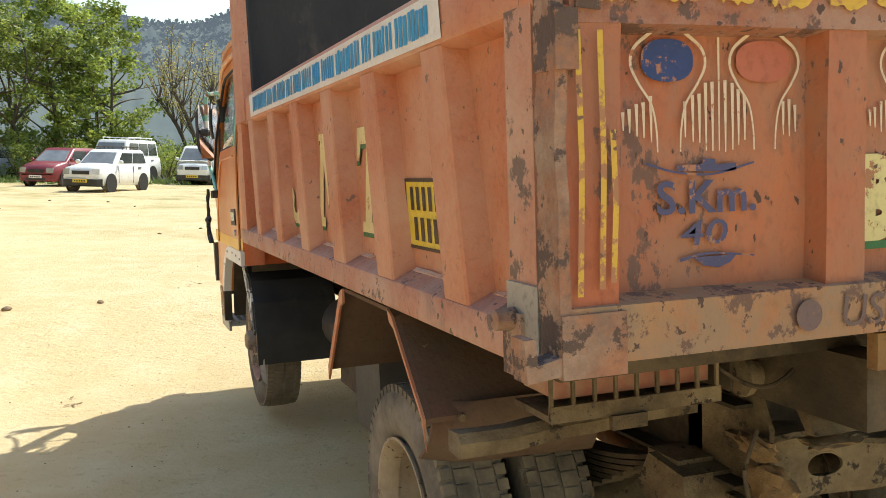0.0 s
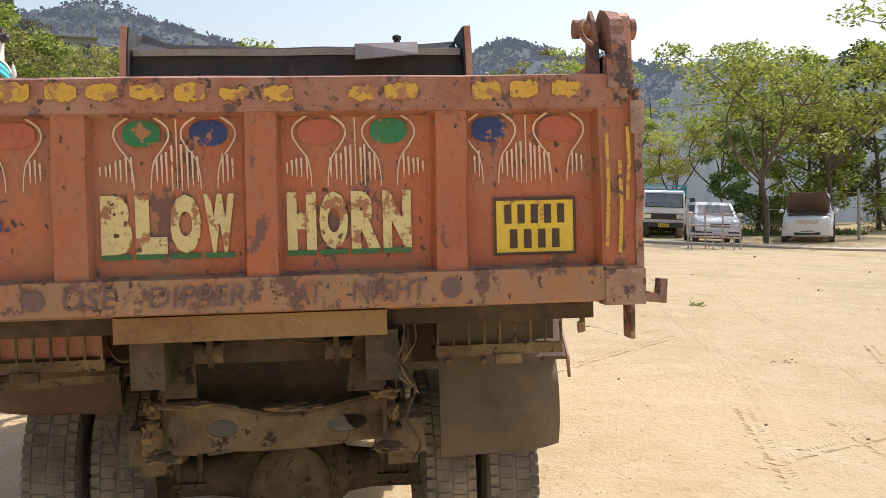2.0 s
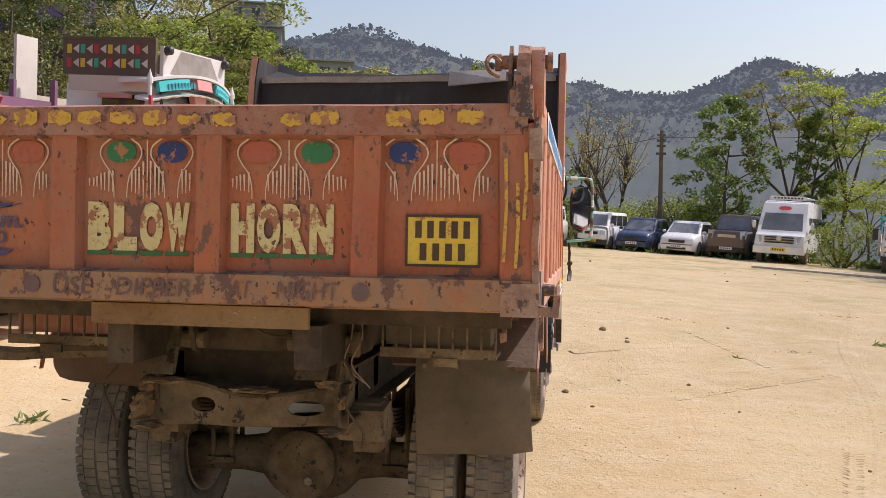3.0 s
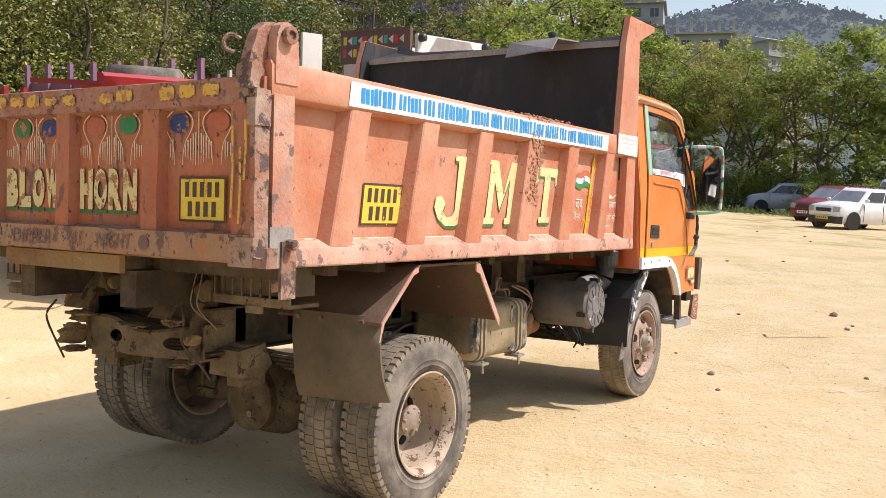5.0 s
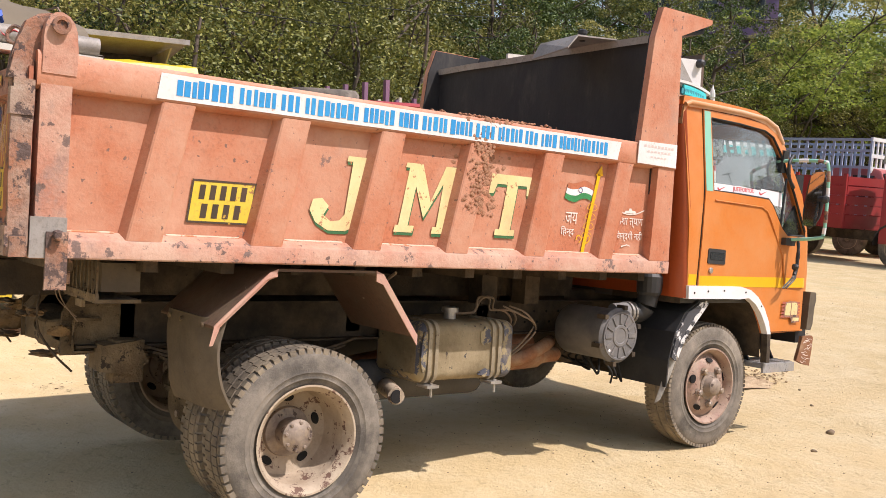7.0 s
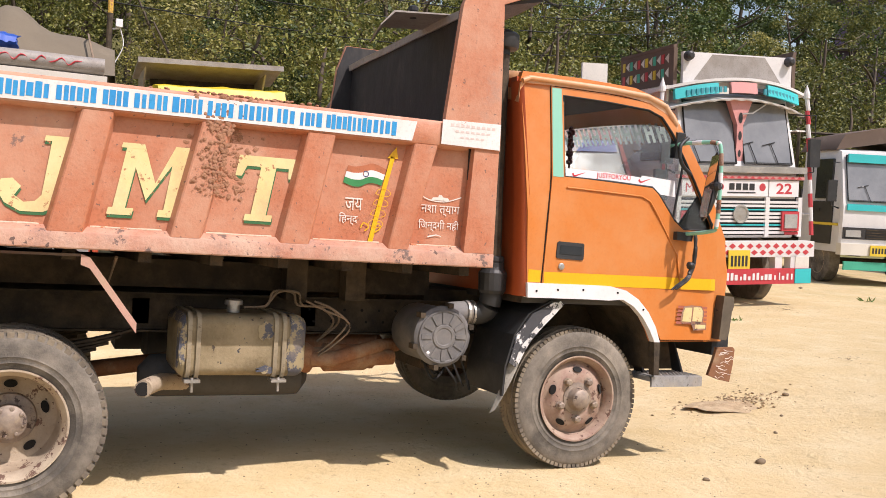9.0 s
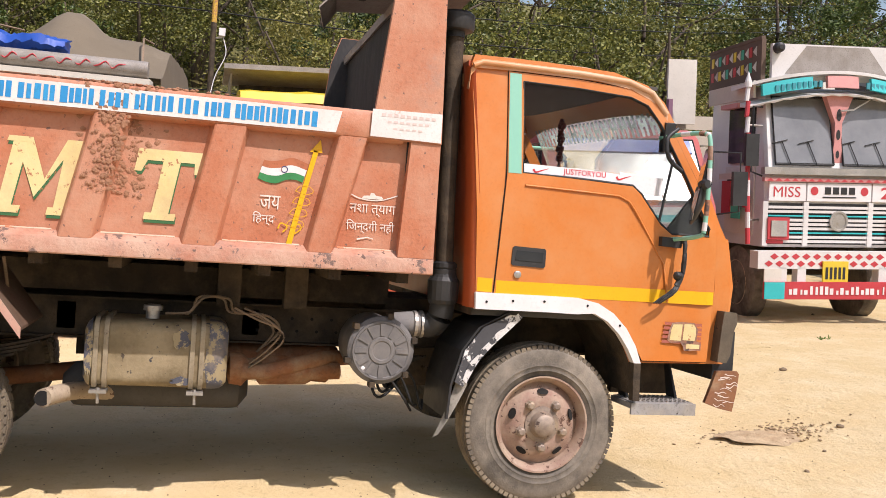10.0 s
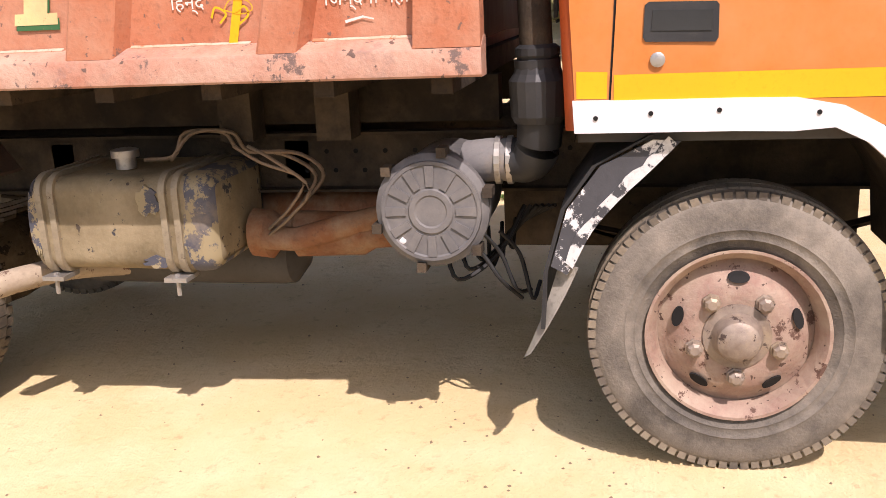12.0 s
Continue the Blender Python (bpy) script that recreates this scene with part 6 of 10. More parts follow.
ax = part("rear_axle", bm, "beam", truck, "dust-caked rear axle with round differential", 50)
bm = BM()
revolve(bm, [(0.0, 0.17), (-0.06, 0.165), (-0.075, 0.15), (-0.1, 0.1), (-0.11, 0.0)], (XC, 1.22, 0.352), "y", 24)
part("differential_cover", bm, "beam", ax, "", 40)
bm = BM()
revolve(bm, [(0, 0.02), (-0.015, 0.02), (-0.016, 0)], (XC + 0.05, 1.125, 0.292), "y", 6)
part("drain_plug", bm, "hub", ax)
bm = BM()
tube(bm, [(sx(-1, 0.8), 4.42, 0.415), (sx(1, 0.8), 4.42, 0.415)], 0.05, 10)
part("front_axle", bm, "chassis", truck, "", 40)
bm = BM()
tube(bm, [(XC, 1.5, 0.42), (XC, 3.2, 0.63)], 0.05, 12)
part("drive_shaft", bm, "shaft", truck, "rust-brown drive shaft", 40)
bm = BM()
revolve(bm, [(-0.3, 0.07), (-0.2, 0.1), (0.0, 0.12), (0.1, 0.1), (0.2, 0.12), (0.34, 0.13), (0.4, 0.07)], (0.3, 3.05, 0.62), "y", 18)
part("gearbox", bm, "shaft", truck, "rust-brown gearbox housing", 40)
boxpart("engine_block", sx(-1, 0.33), sx(1, 0.33), 3.7, 4.9, 0.5, 1.0, "chassis", truck, "dark dusty engine block", 0.04)
bm = BM()
tube(bm, [(0.2, 0.62, 0.92), (0.15, 2.6, 0.86)], 0.075, 14)
part("hoist_cylinder", bm, "chassis", truck, "", 40)
bm = BM()
tube(bm, [(0.66, 2.9, 0.6), (0.68, 3.02, 0.6), (0.66, 3.18, 0.64), (0.6, 3.32, 0.665), (0.45, 3.5, 0.66)], 0.042, 10)
part("exhaust_downpipe", bm, "shaft", truck, "", 40)

# fenders and mud flaps of the rear wheels
FENDER = [(0.83, 0.9), (0.86, 0.93), (1.08, 1.135), (1.12, 1.15), (1.64, 1.15), (1.68, 1.135), (1.9, 0.835)]
for s in (1, -1):
    for name, a, c, m, lab in (("fender_rear", 0, 3, "fender", "dusty folded rear fender sheet"), ("fender_front", 4, 6, "fender", "dusty folded front fender sheet")):
        bm = BM()
        pts = FENDER[a:c + 1]
        rows = []
        for y, z in pts:
            rows.append([(sx(s, 0.5), y, z), (sx(s, 1.1), y, z), (sx(s, 1.115), y, z - 0.004), (sx(s, 1.115), y, z - 0.014), (sx(s, 0.5), y, z - 0.01)])
        loft(bm, rows)
        fd = part(name, bm, m, truck, lab)
        bm = BM()
        rows = []
        for k, (y, z) in enumerate(pts):
            drop = 0.05 if a == 4 else 0.035 + 0.05 * (k == 0)
            rows.append([(sx(s, 1.116), y, z), (sx(s, 1.124), y, z), (sx(s, 1.124), y - (0.02 if a == 0 else -0.0), z - drop), (sx(s, 1.116), y, z - drop)])
        loft(bm, rows)
        part("fender_edge", bm, "fender_pink" if s > 0 else "side", fd, "pink faded fender edge")
    bm = BM()
    prism(bm, [(1.12, 1.138), (1.64, 1.138), (1.64, 1.15), (1.12, 1.15)], "x", *sorted((sx(s, 0.5), sx(s, 1.115))))
    part("fender_top", bm, "fender", truck)
    # stay rod
    bm = BM()
    tube(bm, [(sx(s, 0.62), 1.16, 1.14), (sx(s, 1.06), 1.0, 1.05)], 0.01, 6)
    part("fender_stay", bm, "cable", truck)
    bm = BM()
    tube(bm, [(sx(s, 1.05), 1.8, 1.14), (sx(s, 0.8), 1.78, 0.99)], 0.008, 6)
    part("fender_stay", bm, "cable", truck)
    # rubber flap
    bm = BM()
    rows = []
    z0, z1 = (0.925, 0.505) if s > 0 else (0.93, 0.74)
    for i in range(13):
        u = i / 12
        x = 0.60 + 0.48 * u
        col = []
        for k in range(9):
            t = k / 8
            bow = 0.045 * t * t - 0.03 * math.sin(math.pi * t) * (0.4 + 0.6 * u) + (0.12 * max(0, u - 0.8) * 2.5)
            col.append((sx(s, x + 0.02 * t * (1 if u > 0.5 else 0.3)), 0.83 + bow + 0.012 * noise.noise(Vector((x * 5, t * 3, s))), z0 + (z1 - z0) * t + 0.02 * u * t))
        rows.append(col)
    loft(bm, rows, close=False, caps=False)
    r = bmesh.ops.extrude_face_region(bm, geom=bm.faces[:])
    for v in r["geom"]:
        if isinstance(v, bmesh.types.BMVert):
            v.co.y += 0.012
    fl = part("mud_flap", bm, "flap" if s > 0 else "fender", truck, "dusty black rubber mud flap", 60)
    for x in (0.64, 0.78, 1.02):
        bm = BM()
        revolve(bm, [(0, 0.012), (-0.01, 0.011), (-0.012, 0)], (sx(s, x), 0.822, 0.895), "y", 8)
        part("bolt", bm, "beam", fl)
    # tail lamp cage
    bm = box(BM(), *sorted((sx(s, 0.56), sx(s, 0.96))), 0.40, 0.56, 1.03, 1.15)
    bevel(bm, 0.012)
    lampbox = part("tail_lamp_box", bm, "lamp_red" if s < 0 else "flap", truck, "dusty tail lamp behind a steel cage", 40)
    bm = BM()
    box(bm, *sorted((sx(s, 0.545), sx(s, 0.985))), 0.37, 0.385, 1.0, 1.022)
    box(bm, *sorted((sx(s, 0.545), sx(s, 0.985))), 0.37, 0.56, 0.985, 1.0)
    part("cage_rail", bm, "beam", lampbox)
    for k in range(9):
        x = 0.55 + 0.0535 * k
        boxpart("cage_bar", *sorted((sx(s, x), sx(s, x + 0.008))), 0.372, 0.38, 1.0, 1.17, "beam", lampbox)
    boxpart("lamp_bracket", *sorted((sx(s, 0.75), sx(s, 0.84))), 0.36, 0.375, 0.955, 0.987, "beam", lampbox)
bm = BM()
rows = []
for i in range(10):
    t = i / 9
    x = sx(-1, 1.15) + 0.62 * t
    rows.append([(x, 0.56, 0.945 + 0.02 * t), (x, 0.5, 0.95 + 0.02 * t), (x, 0.485, 0.93 + 0.02 * t), (x, 0.49, 0.895 + 0.03 * t), (x, 0.56, 0.9 + 0.03 * t)])
loft(bm, rows)
rough_up(bm, 0.008, 6)
part("fender_beam", bm, "beam", truck, "bent muddy fender beam")
# caked mud on the rail ends, axle and brackets
rg = random.Random(5)
for cx, cy, cz, sxx, syy, szz in ((-0.365, 0.36, 0.76, 0.03, 0.08, 0.05), (-0.37, 0.42, 0.84, 0.025, 0.07, 0.03), (-0.33, 0.34, 0.69, 0.05, 0.06, 0.016), (0.43, 0.40, 0.80, 0.018, 0.05, 0.025),
                                  (0.41, 0.34, 0.695, 0.05, 0.06, 0.016), (0.40, 0.3, 0.885, 0.05, 0.04, 0.018), (-0.24, 0.31, 0.872, 0.08, 0.04, 0.014), (0.1, 0.33, 0.845, 0.09, 0.04, 0.012)):
    bm = BM()
    bmesh.ops.create_icosphere(bm, subdivisions=3, radius=1.0)
    for v in bm.verts:
        k = 1 + 0.55 * noise.noise(v.co * 1.9 + Vector((cx * 9, cz * 9, 0))) + 0.3 * noise.noise(v.co * 5 + Vector((cz * 7, 0, 0)))
        v.co = Vector((cx + v.co.x * sxx * k, cy + v.co.y * syy * k, cz + v.co.z * szz * k))
    part("mud_clump", bm, "mud_lump", truck, "caked ochre mud on the frame", 40)
for pts in (((-0.30, 0.33, 1.15), (-0.36, 0.3, 1.06), (-0.44, 0.32, 1.02), (-0.5, 0.4, 1.06), (-0.52, 0.5, 1.14)), ((0.02, 0.45, 1.13), (0.1, 0.4, 1.06), (0.22, 0.4, 1.05), (0.3, 0.44, 1.12)),
            ((0.46, 0.3, 0.98), (0.5, 0.28, 0.9), (0.47, 0.3, 0.8), (0.52, 0.36, 0.7), (0.5, 0.44, 0.62)), ((-0.45, 0.32, 0.92), (-0.5, 0.3, 0.84), (-0.47, 0.33, 0.72), (-0.5, 0.4, 0.62))):
    bm = BM()
    tube(bm, smooth_path(list(pts), 6), 0.0055, 6)
    part("brake_hose", bm, "chassis", truck, "dusty sagging brake hose", 60)
# hanging wires behind the right rail
bm = BM()
for k in range(2):
    x = 0.47 + 0.025 * k
    tube(bm, smooth_path([(x, 0.4, 1.16), (x + 0.02 * math.sin(k), 0.36, 1.05), (x - 0.03, 0.38 + 0.01 * k, 0.95), (x + 0.03, 0.45, 0.87 - 0.02 * k)], 5), 0.003, 5)
part("loose_wire", bm, "cable", truck, "loose dusty wires", 60)
# inner mud sheets between tank and wheel
bm = BM()
revolve(bm, [(2.83, 0.03), (2.84, 0.085), (2.9, 0.09), (2.93, 0.06), (2.98, 0.055), (3.0, 0.075), (3.24, 0.07), (3.28, 0.05), (3.42, 0.045)], (0.6, 0, 0.6), "y", 18)
rough_up(bm, 0.012, 12)
part("gearbox_casing", bm, "shaft", truck, "rust brown gearbox casing", 40)
for k in range(2):
    bm = BM()
    tube(bm, smooth_path([(0.72, 2.84 + 0.05 * k, 0.93), (0.76, 2.95 + 0.04 * k, 0.88 + 0.01 * k), (0.74, 3.08 + 0.02 * k, 0.82 - 0.03 * k), (0.72, 3.02, 0.72 - 0.03 * k), (0.7, 2.93, 0.64 - 0.02 * k)], 5), 0.006, 6)
    part("cable", bm, "cable", truck, "", 60)
for k in range(3):
    bm = BM()
    tube(bm, smooth_path([(0.8, 3.62 + 0.06 * k, 0.66), (0.78, 3.68 + 0.06 * k, 0.58), (0.8, 3.74 + 0.05 * k, 0.5 - 0.03 * k), (0.74, 3.8 + 0.03 * k, 0.42 + 0.03 * k)], 5), 0.007, 6)
    part("hanging_hose", bm, "rubber", truck, "", 60)

# fuel tank
def tank_section(grow, r=0.055):
    """Rounded outline of the tank across its length, in x and z."""
    x0, x1, z0, z1 = 0.42 - grow, 0.872 + grow, 0.532 - grow, 0.855 + grow
    r = max(0.02, r + grow)
    return [(cx + r * math.cos(a), cz + r * math.sin(a)) for cx, cz, a0 in ((x1 - r, z1 - r, 0), (x0 + r, z1 - r, 90), (x0 + r, z0 + r, 180), (x1 - r, z0 + r, 270)) for a in [radians(a0 + 15 * k) for k in range(7)]]


bm = BM()
loft(bm, [[(x, y, z) for x, z in tank_section(g)] for y, g in ((2.135, -0.06), (2.14, -0.035), (2.153, -0.016), (2.175, -0.004), (2.205, 0), (2.35, 0), (2.5, 0), (2.65, 0), (2.745, 0), (2.775, -0.004), (2.797, -0.016), (2.81, -0.035), (2.815, -0.06))])
rough_up(bm, 0.007, 5)
tank = part("fuel_tank", bm, "tank", truck, "dust-coated fuel tank with chipped paint", 40)
for rows in (((2.1365, -0.045), (2.152, -0.013), (2.172, 0.0)), ((2.72, 0.003), (2.745, 0.003), (2.778, -0.001), (2.8, -0.014), (2.813, -0.034))):
    bm = BM()
    loft(bm, [[(x, y, z) for x, z in tank_section(g + 0.003)] for y, g in rows], caps=False)
    part("chipped_patch", bm, "tank_blue", tank, "blue-black chipped tank end", 40)
rb = random.Random(8)
for cy, cz, ry, rz in ((2.585, 0.775, 0.045, 0.05), (2.735, 0.66, 0.04, 0.085), (2.165, 0.7, 0.02, 0.12), (2.6, 0.57, 0.05, 0.02)):
    bm = BM()
    pts = [(0.8765, cy + ry * math.cos(a) * rb.uniform(0.7, 1.25), cz + rz * math.sin(a) * rb.uniform(0.7, 1.25)) for a in [2 * math.pi * k / 22 for k in range(22)]]
    loft(bm, [[(x - 0.02, y, z) for x, y, z in pts], pts])
    part("chipped_patch", bm, "tank_blue", tank, "blue-black bare patch")
for y in (2.215, 2.665):
    bm = BM()
    for dy in (-0.034, 0.012):
        loft(bm, [[(x, y + dy + k, z) for x, z in tank_section(g)] for k, g in ((0, -0.004), (0.001, 0.013), (0.023, 0.013), (0.024, -0.004))], caps=False)
    sp = part("tank_strap", bm, "strap", tank, "steel tank strap", 30)
    bm = BM()
    box(bm, 0.8, 0.9, y - 0.04, y + 0.04, 0.505, 0.52)
    tube(bm, [(0.88, y, 0.53), (0.88, y, 0.455)], 0.008, 6)
    part("strap_bolt", bm, "steel", sp)
bm = BM()
revolve(bm, [(0.86, 0.035), (0.9, 0.035), (0.9, 0.048), (0.925, 0.048), (0.93, 0.03), (0.93, 0)], (0.72, 2.44, 0), "z", 14)
cap = part("tank_cap", bm, "steel", tank, "", 30)
for k in range(2):
    bm = BM()
    o = 0.03 * k
    tube(bm, smooth_path([(0.7, 2.5 + 0.1 * k, 0.885), (0.72, 2.62, 0.9), (0.7, 2.66 + o, 0.975), (0.66, 2.78 + o, 0.97), (0.62, 2.82 + o, 0.9), (0.6, 2.96 + 2 * o, 0.885), (0.55, 3.06 + o, 0.8), (0.5, 2.98, 0.68)], 5), 0.0075, 6)
    part("fuel_line", bm, "cable", truck, "sagging dusty fuel lines" if k == 0 else "", 60)
# exhaust
bm = BM()
tube(bm, smooth_path([(0.35, 2.6, 0.42), (0.45, 2.25, 0.44), (0.62, 2.1, 0.47), (0.8, 2.02, 0.48), (0.9, 1.975, 0.478)], 5), 0.045, 14)
ex = part("exhaust_tail", bm, "rim_rear", truck, "dusty bent exhaust tail pipe", 50)
bm = BM()
revolve(bm, [(0, 0.036), (0.006, 0.036), (0.006, 0)], (0.9025, 1.973, 0.478), "x", 14)
part("pipe_mouth", bm, "dark", ex)
bm = BM()
revolve(bm, [(2.0, 0.05), (2.06, 0.115), (2.1, 0.12), (2.86, 0.12), (2.9, 0.115), (2.95, 0.05)], (0.38, 0, 0.47), "y", 20)
part("silencer", bm, "interior", truck, "dark silencer drum", 40)
# Added dark blocks that fill the view under the chassis with shade.
for x, y0, y1, z0, z1 in ((-0.3, 2.1, 3.2, 0.5, 0.72), (-0.72, 1.95, 2.3, 0.5, 0.86)):
    bm = box(BM(), x - 0.16, x + 0.16, y0, y1, z0, z1)
    bevel(bm, 0.03)
    rough_up(bm, 0.01, 6)
    part("under_tray", bm, "interior", truck, "dark filler block under the chassis", 40)
# air filter, elbow and snorkel
bm = BM()
revolve(bm, [(0.58, 0.15), (0.6, 0.16), (0.95, 0.162), (0.952, 0.172), (0.985, 0.172), (0.995, 0.16), (1.0, 0.15)], (0, 3.565, 0.77), "x", 36)
filt = part("air_filter", bm, "filter", truck, "round black plastic air filter canister", 40)
bm = BM()
revolve(bm, [(0.996, 0.153), (1.009, 0.15), (1.009, 0.14), (1.005, 0.135), (1.005, 0.07), (1.011, 0.065), (1.011, 0.05), (1.007, 0.045), (1.007, 0)], (0, 3.565, 0.77), "x", 36)
lid = part("filter_lid", bm, "filter", filt, "", 30)
for k in range(12):
    a = 2 * math.pi * k / 12
    bm = BM()
    c, n1 = Vector((1.0, 3.565 + 0.105 * math.cos(a), 0.77 + 0.105 * math.sin(a))), Vector((0, math.cos(a), math.sin(a)))
    t1 = Vector((0, -math.sin(a), math.cos(a)))
    loft(bm, [[c + n1 * u + t1 * v + Vector((dx, 0, 0)) for u, v in ((-0.03, -0.011), (0.032, -0.014), (0.032, 0.014), (-0.03, 0.011))] for dx in (0, 0.011)])
    part("lid_rib", bm, "filter", lid)
for k in range(6):
    a = 2 * math.pi * (k + 0.3) / 6
    bm = BM()
    box(bm, 0.94, 1.008, 3.565 + 0.178 * math.cos(a) - 0.014, 3.565 + 0.178 * math.cos(a) + 0.014, 0.77 + 0.178 * math.sin(a) - 0.014, 0.77 + 0.178 * math.sin(a) + 0.014)
    part("clip", bm, "chassis", filt)
bm = BM()
bmesh.ops.create_icosphere(bm, subdivisions=2, radius=0.028, matrix=Matrix.Translation((0.98, 3.475, 0.68)))
part("drain_valve", bm, "white_trim", filt, "pale rubber drain valve", 60)
bm = BM()
tube(bm, [(0.85, 3.66, 0.89), (0.87, 3.735, 0.9), (0.875, 3.8, 0.9)], 0.066, 16)
el = part("filter_elbow", bm, "hose", filt, "grey rubber intake elbow", 50)
for y in (3.755, 3.79):
    bm = BM()
    revolve(bm, [(-0.008, 0.067), (-0.008, 0.073), (0.008, 0.073), (0.008, 0.067)], (0.874, y, 0.9), "y", 20)
    part("hose_clip", bm, "steel", el)
bm = BM()
tube(bm, smooth_path([(0.88, 3.8, 0.9), (0.9, 3.85, 0.905), (0.93, 3.88, 0.96), (0.94, 3.885, 1.08), (0.945, 3.88, 1.2)], 5), 0.066, 14)
sn = part("snorkel", bm, "black", truck, "black intake snorkel rising behind the cab", 50)
bm = BM()
revolve(bm, [(1.02, 0.07), (1.04, 0.08), (1.14, 0.084), (1.16, 0.07), (1.2, 0.058), (1.21, 0.064), (1.23, 0.064), (1.24, 0.05)], (0.944, 3.882, 0), "z", 18)
part("rubber_boot", bm, "black", sn)
bm = BM()
tube(bm, [(0.945, 3.88, 1.2), (0.95, 3.865, 1.6), (0.955, 3.855, 2.42)], 0.047, 14)
part("riser_pipe", bm, "chassis", sn, "dusty riser pipe", 50)
bm = BM()
revolve(bm, [(2.4, 0.05), (2.43, 0.05), (2.435, 0.09), (2.45, 0.098), (2.515, 0.098), (2.53, 0.08), (2.535, 0)], (0.955, 3.855, 0), "z", 22)
part("rain_cap", bm, "black", sn, "black round rain cap", 40)
# front mudguard piece and hanging flap
for s in (1, -1):
    bm = BM()
    a = [(4.27, 0.985), (4.2, 0.99), (4.06, 0.92), (3.97, 0.8), (3.925, 0.64), (3.97, 0.615), (4.03, 0.74), (4.12, 0.84)]
    loft(bm, [[(sx(s, 1.075), y, z) for y, z in a], [(sx(s, 1.09), y, z) for y, z in a]])
    mg = part("front_mudguard", bm, "black_worn", truck, "black rubber mudguard with worn white edge")
    bm = BM()
    edge = smooth_path([(4.262, 0.978), (4.19, 0.905), (4.115, 0.832), (4.04, 0.742), (3.985, 0.635)], 4)
    rows = []
    for k, (y, z) in enumerate(edge):
        w = 0.026 + 0.012 * noise.noise(Vector((y * 30, z * 20, s)))
        rows.append([(sx(s, 1.0885), y, z), (sx(s, 1.0945), y, z), (sx(s, 1.0945), y - w * 0.85, z + w * 0.75), (sx(s, 1.0885), y - w * 0.85, z + w * 0.75)])
    loft(bm, rows)
    part("worn_white_edge", bm, "worn_white", mg, "worn white painted edge")
    bm = BM()
    rows = [[(sx(s, d), y, z) for y, z in ((4.2, 1.0), (4.05, 0.92), (3.965, 0.8), (3.915, 0.62), (3.905, 0.45))] for d in (0.6, 1.08)]
    loft(bm, rows, close=False, caps=False)
    r = bmesh.ops.extrude_face_region(bm, geom=bm.faces[:])
    for v in r["geom"]:
        if isinstance(v, bmesh.types.BMVert):
            v.co.y -= 0.012
    part("inner_mudguard", bm, "black", truck)
    bm = BM()
    rows = []
    for k in range(7):
        t = k / 6
        y = 3.945 - 0.075 * t - 0.03 * t * t
        rows.append([(sx(s, 1.05), y, 0.64 - 0.29 * t), (sx(s, 1.07), y + 0.055 * (1 - t * 0.6), 0.63 - 0.26 * t), (sx(s, 1.064), y + 0.055 * (1 - t * 0.6), 0.63 - 0.26 * t), (sx(s, 1.044), y, 0.64 - 0.29 * t)])
    loft(bm, rows)
    part("hanging_flap", bm, "pale_flap", truck, "curled pale mud flap strip", 60)
for k in range(6):
    bm = BM()
    tube(bm, smooth_path([(0.75 - 0.06 * k, 3.55 + 0.04 * k, 0.62), (0.8 - 0.05 * k, 3.6 + 0.03 * k, 0.5 + 0.02 * (k % 3)), (0.7 - 0.07 * k, 3.72, 0.56), (0.6, 3.8 + 0.02 * k, 0.7)], 5), 0.008, 5)
    part("hanging_cable", bm, "rubber", truck, "", 60)
for y in (2.75, 3.1):
    boxpart("hoist_post", 0.5, 0.62, y, y + 0.12, 0.93, 1.17, "chassis", truck)
# left side: battery box and spare fittings under the bed
boxpart("battery_box", sx(-1, 0.85), sx(-1, 0.45), 2.35, 2.85, 0.55, 0.9, "chassis", truck, "dusty battery box", 0.02)
bm = BM()
revolve(bm, [(2.9, 0.1), (2.95, 0.14), (3.5, 0.14), (3.55, 0.1)], (sx(-1, 0.65), 0, 0.72), "y", 18)
part("air_reservoir", bm, "black", truck, "black air reservoir", 40)

# ---- trees and shrubs ----
M["leaf_green"] = leaf_mat("broad_green_leaves", (0.1, 0.155, 0.028), (0.37, 0.41, 0.08), 0.52)
M["leaf_dark"] = leaf_mat("dark_green_leaves", (0.05, 0.09, 0.022), (0.21, 0.27, 0.065), 0.42)
M["leaf_bright"] = leaf_mat("bright_green_leaves", (0.16, 0.22, 0.03), (0.4, 0.44, 0.075), 0.5)
M["leaf_dry"] = leaf_mat("dry_yellow_green_leaves", (0.18, 0.18, 0.045), (0.44, 0.4, 0.12), 0.46)
M["leaf_olive"] = leaf_mat("olive_green_leaves", (0.05, 0.07, 0.016), (0.27, 0.265, 0.06), 0.22)
# Deep and straw tones are pushed apart to carry shade and sun patches.
M["leaf_deep"] = leaf_mat("deep_green_leaves", (0.02, 0.042, 0.01), (0.13, 0.185, 0.038), 0.16)
M["leaf_straw"] = leaf_mat("straw_green_leaves", (0.13, 0.125, 0.03), (0.48, 0.43, 0.12), 0.28)
M["leaf_brown"] = leaf_mat("brown_twig_leaves", (0.2, 0.16, 0.06), (0.34, 0.3, 0.1), 0.4)
M["bark"] = mat("grey_brown_bark", (0.085, 0.065, 0.05), (0.13, 0.10, 0.075), 0.9, scale=3, bscale=25, bump=0.6)
M["dry_grass"] = leaf_mat("dry_grass_blades", (0.24, 0.2, 0.07), (0.34, 0.28, 0.11), 0.3)
M["grass"] = leaf_mat("green_weeds", (0.10, 0.16, 0.035), (0.17, 0.22, 0.06), 0.35)


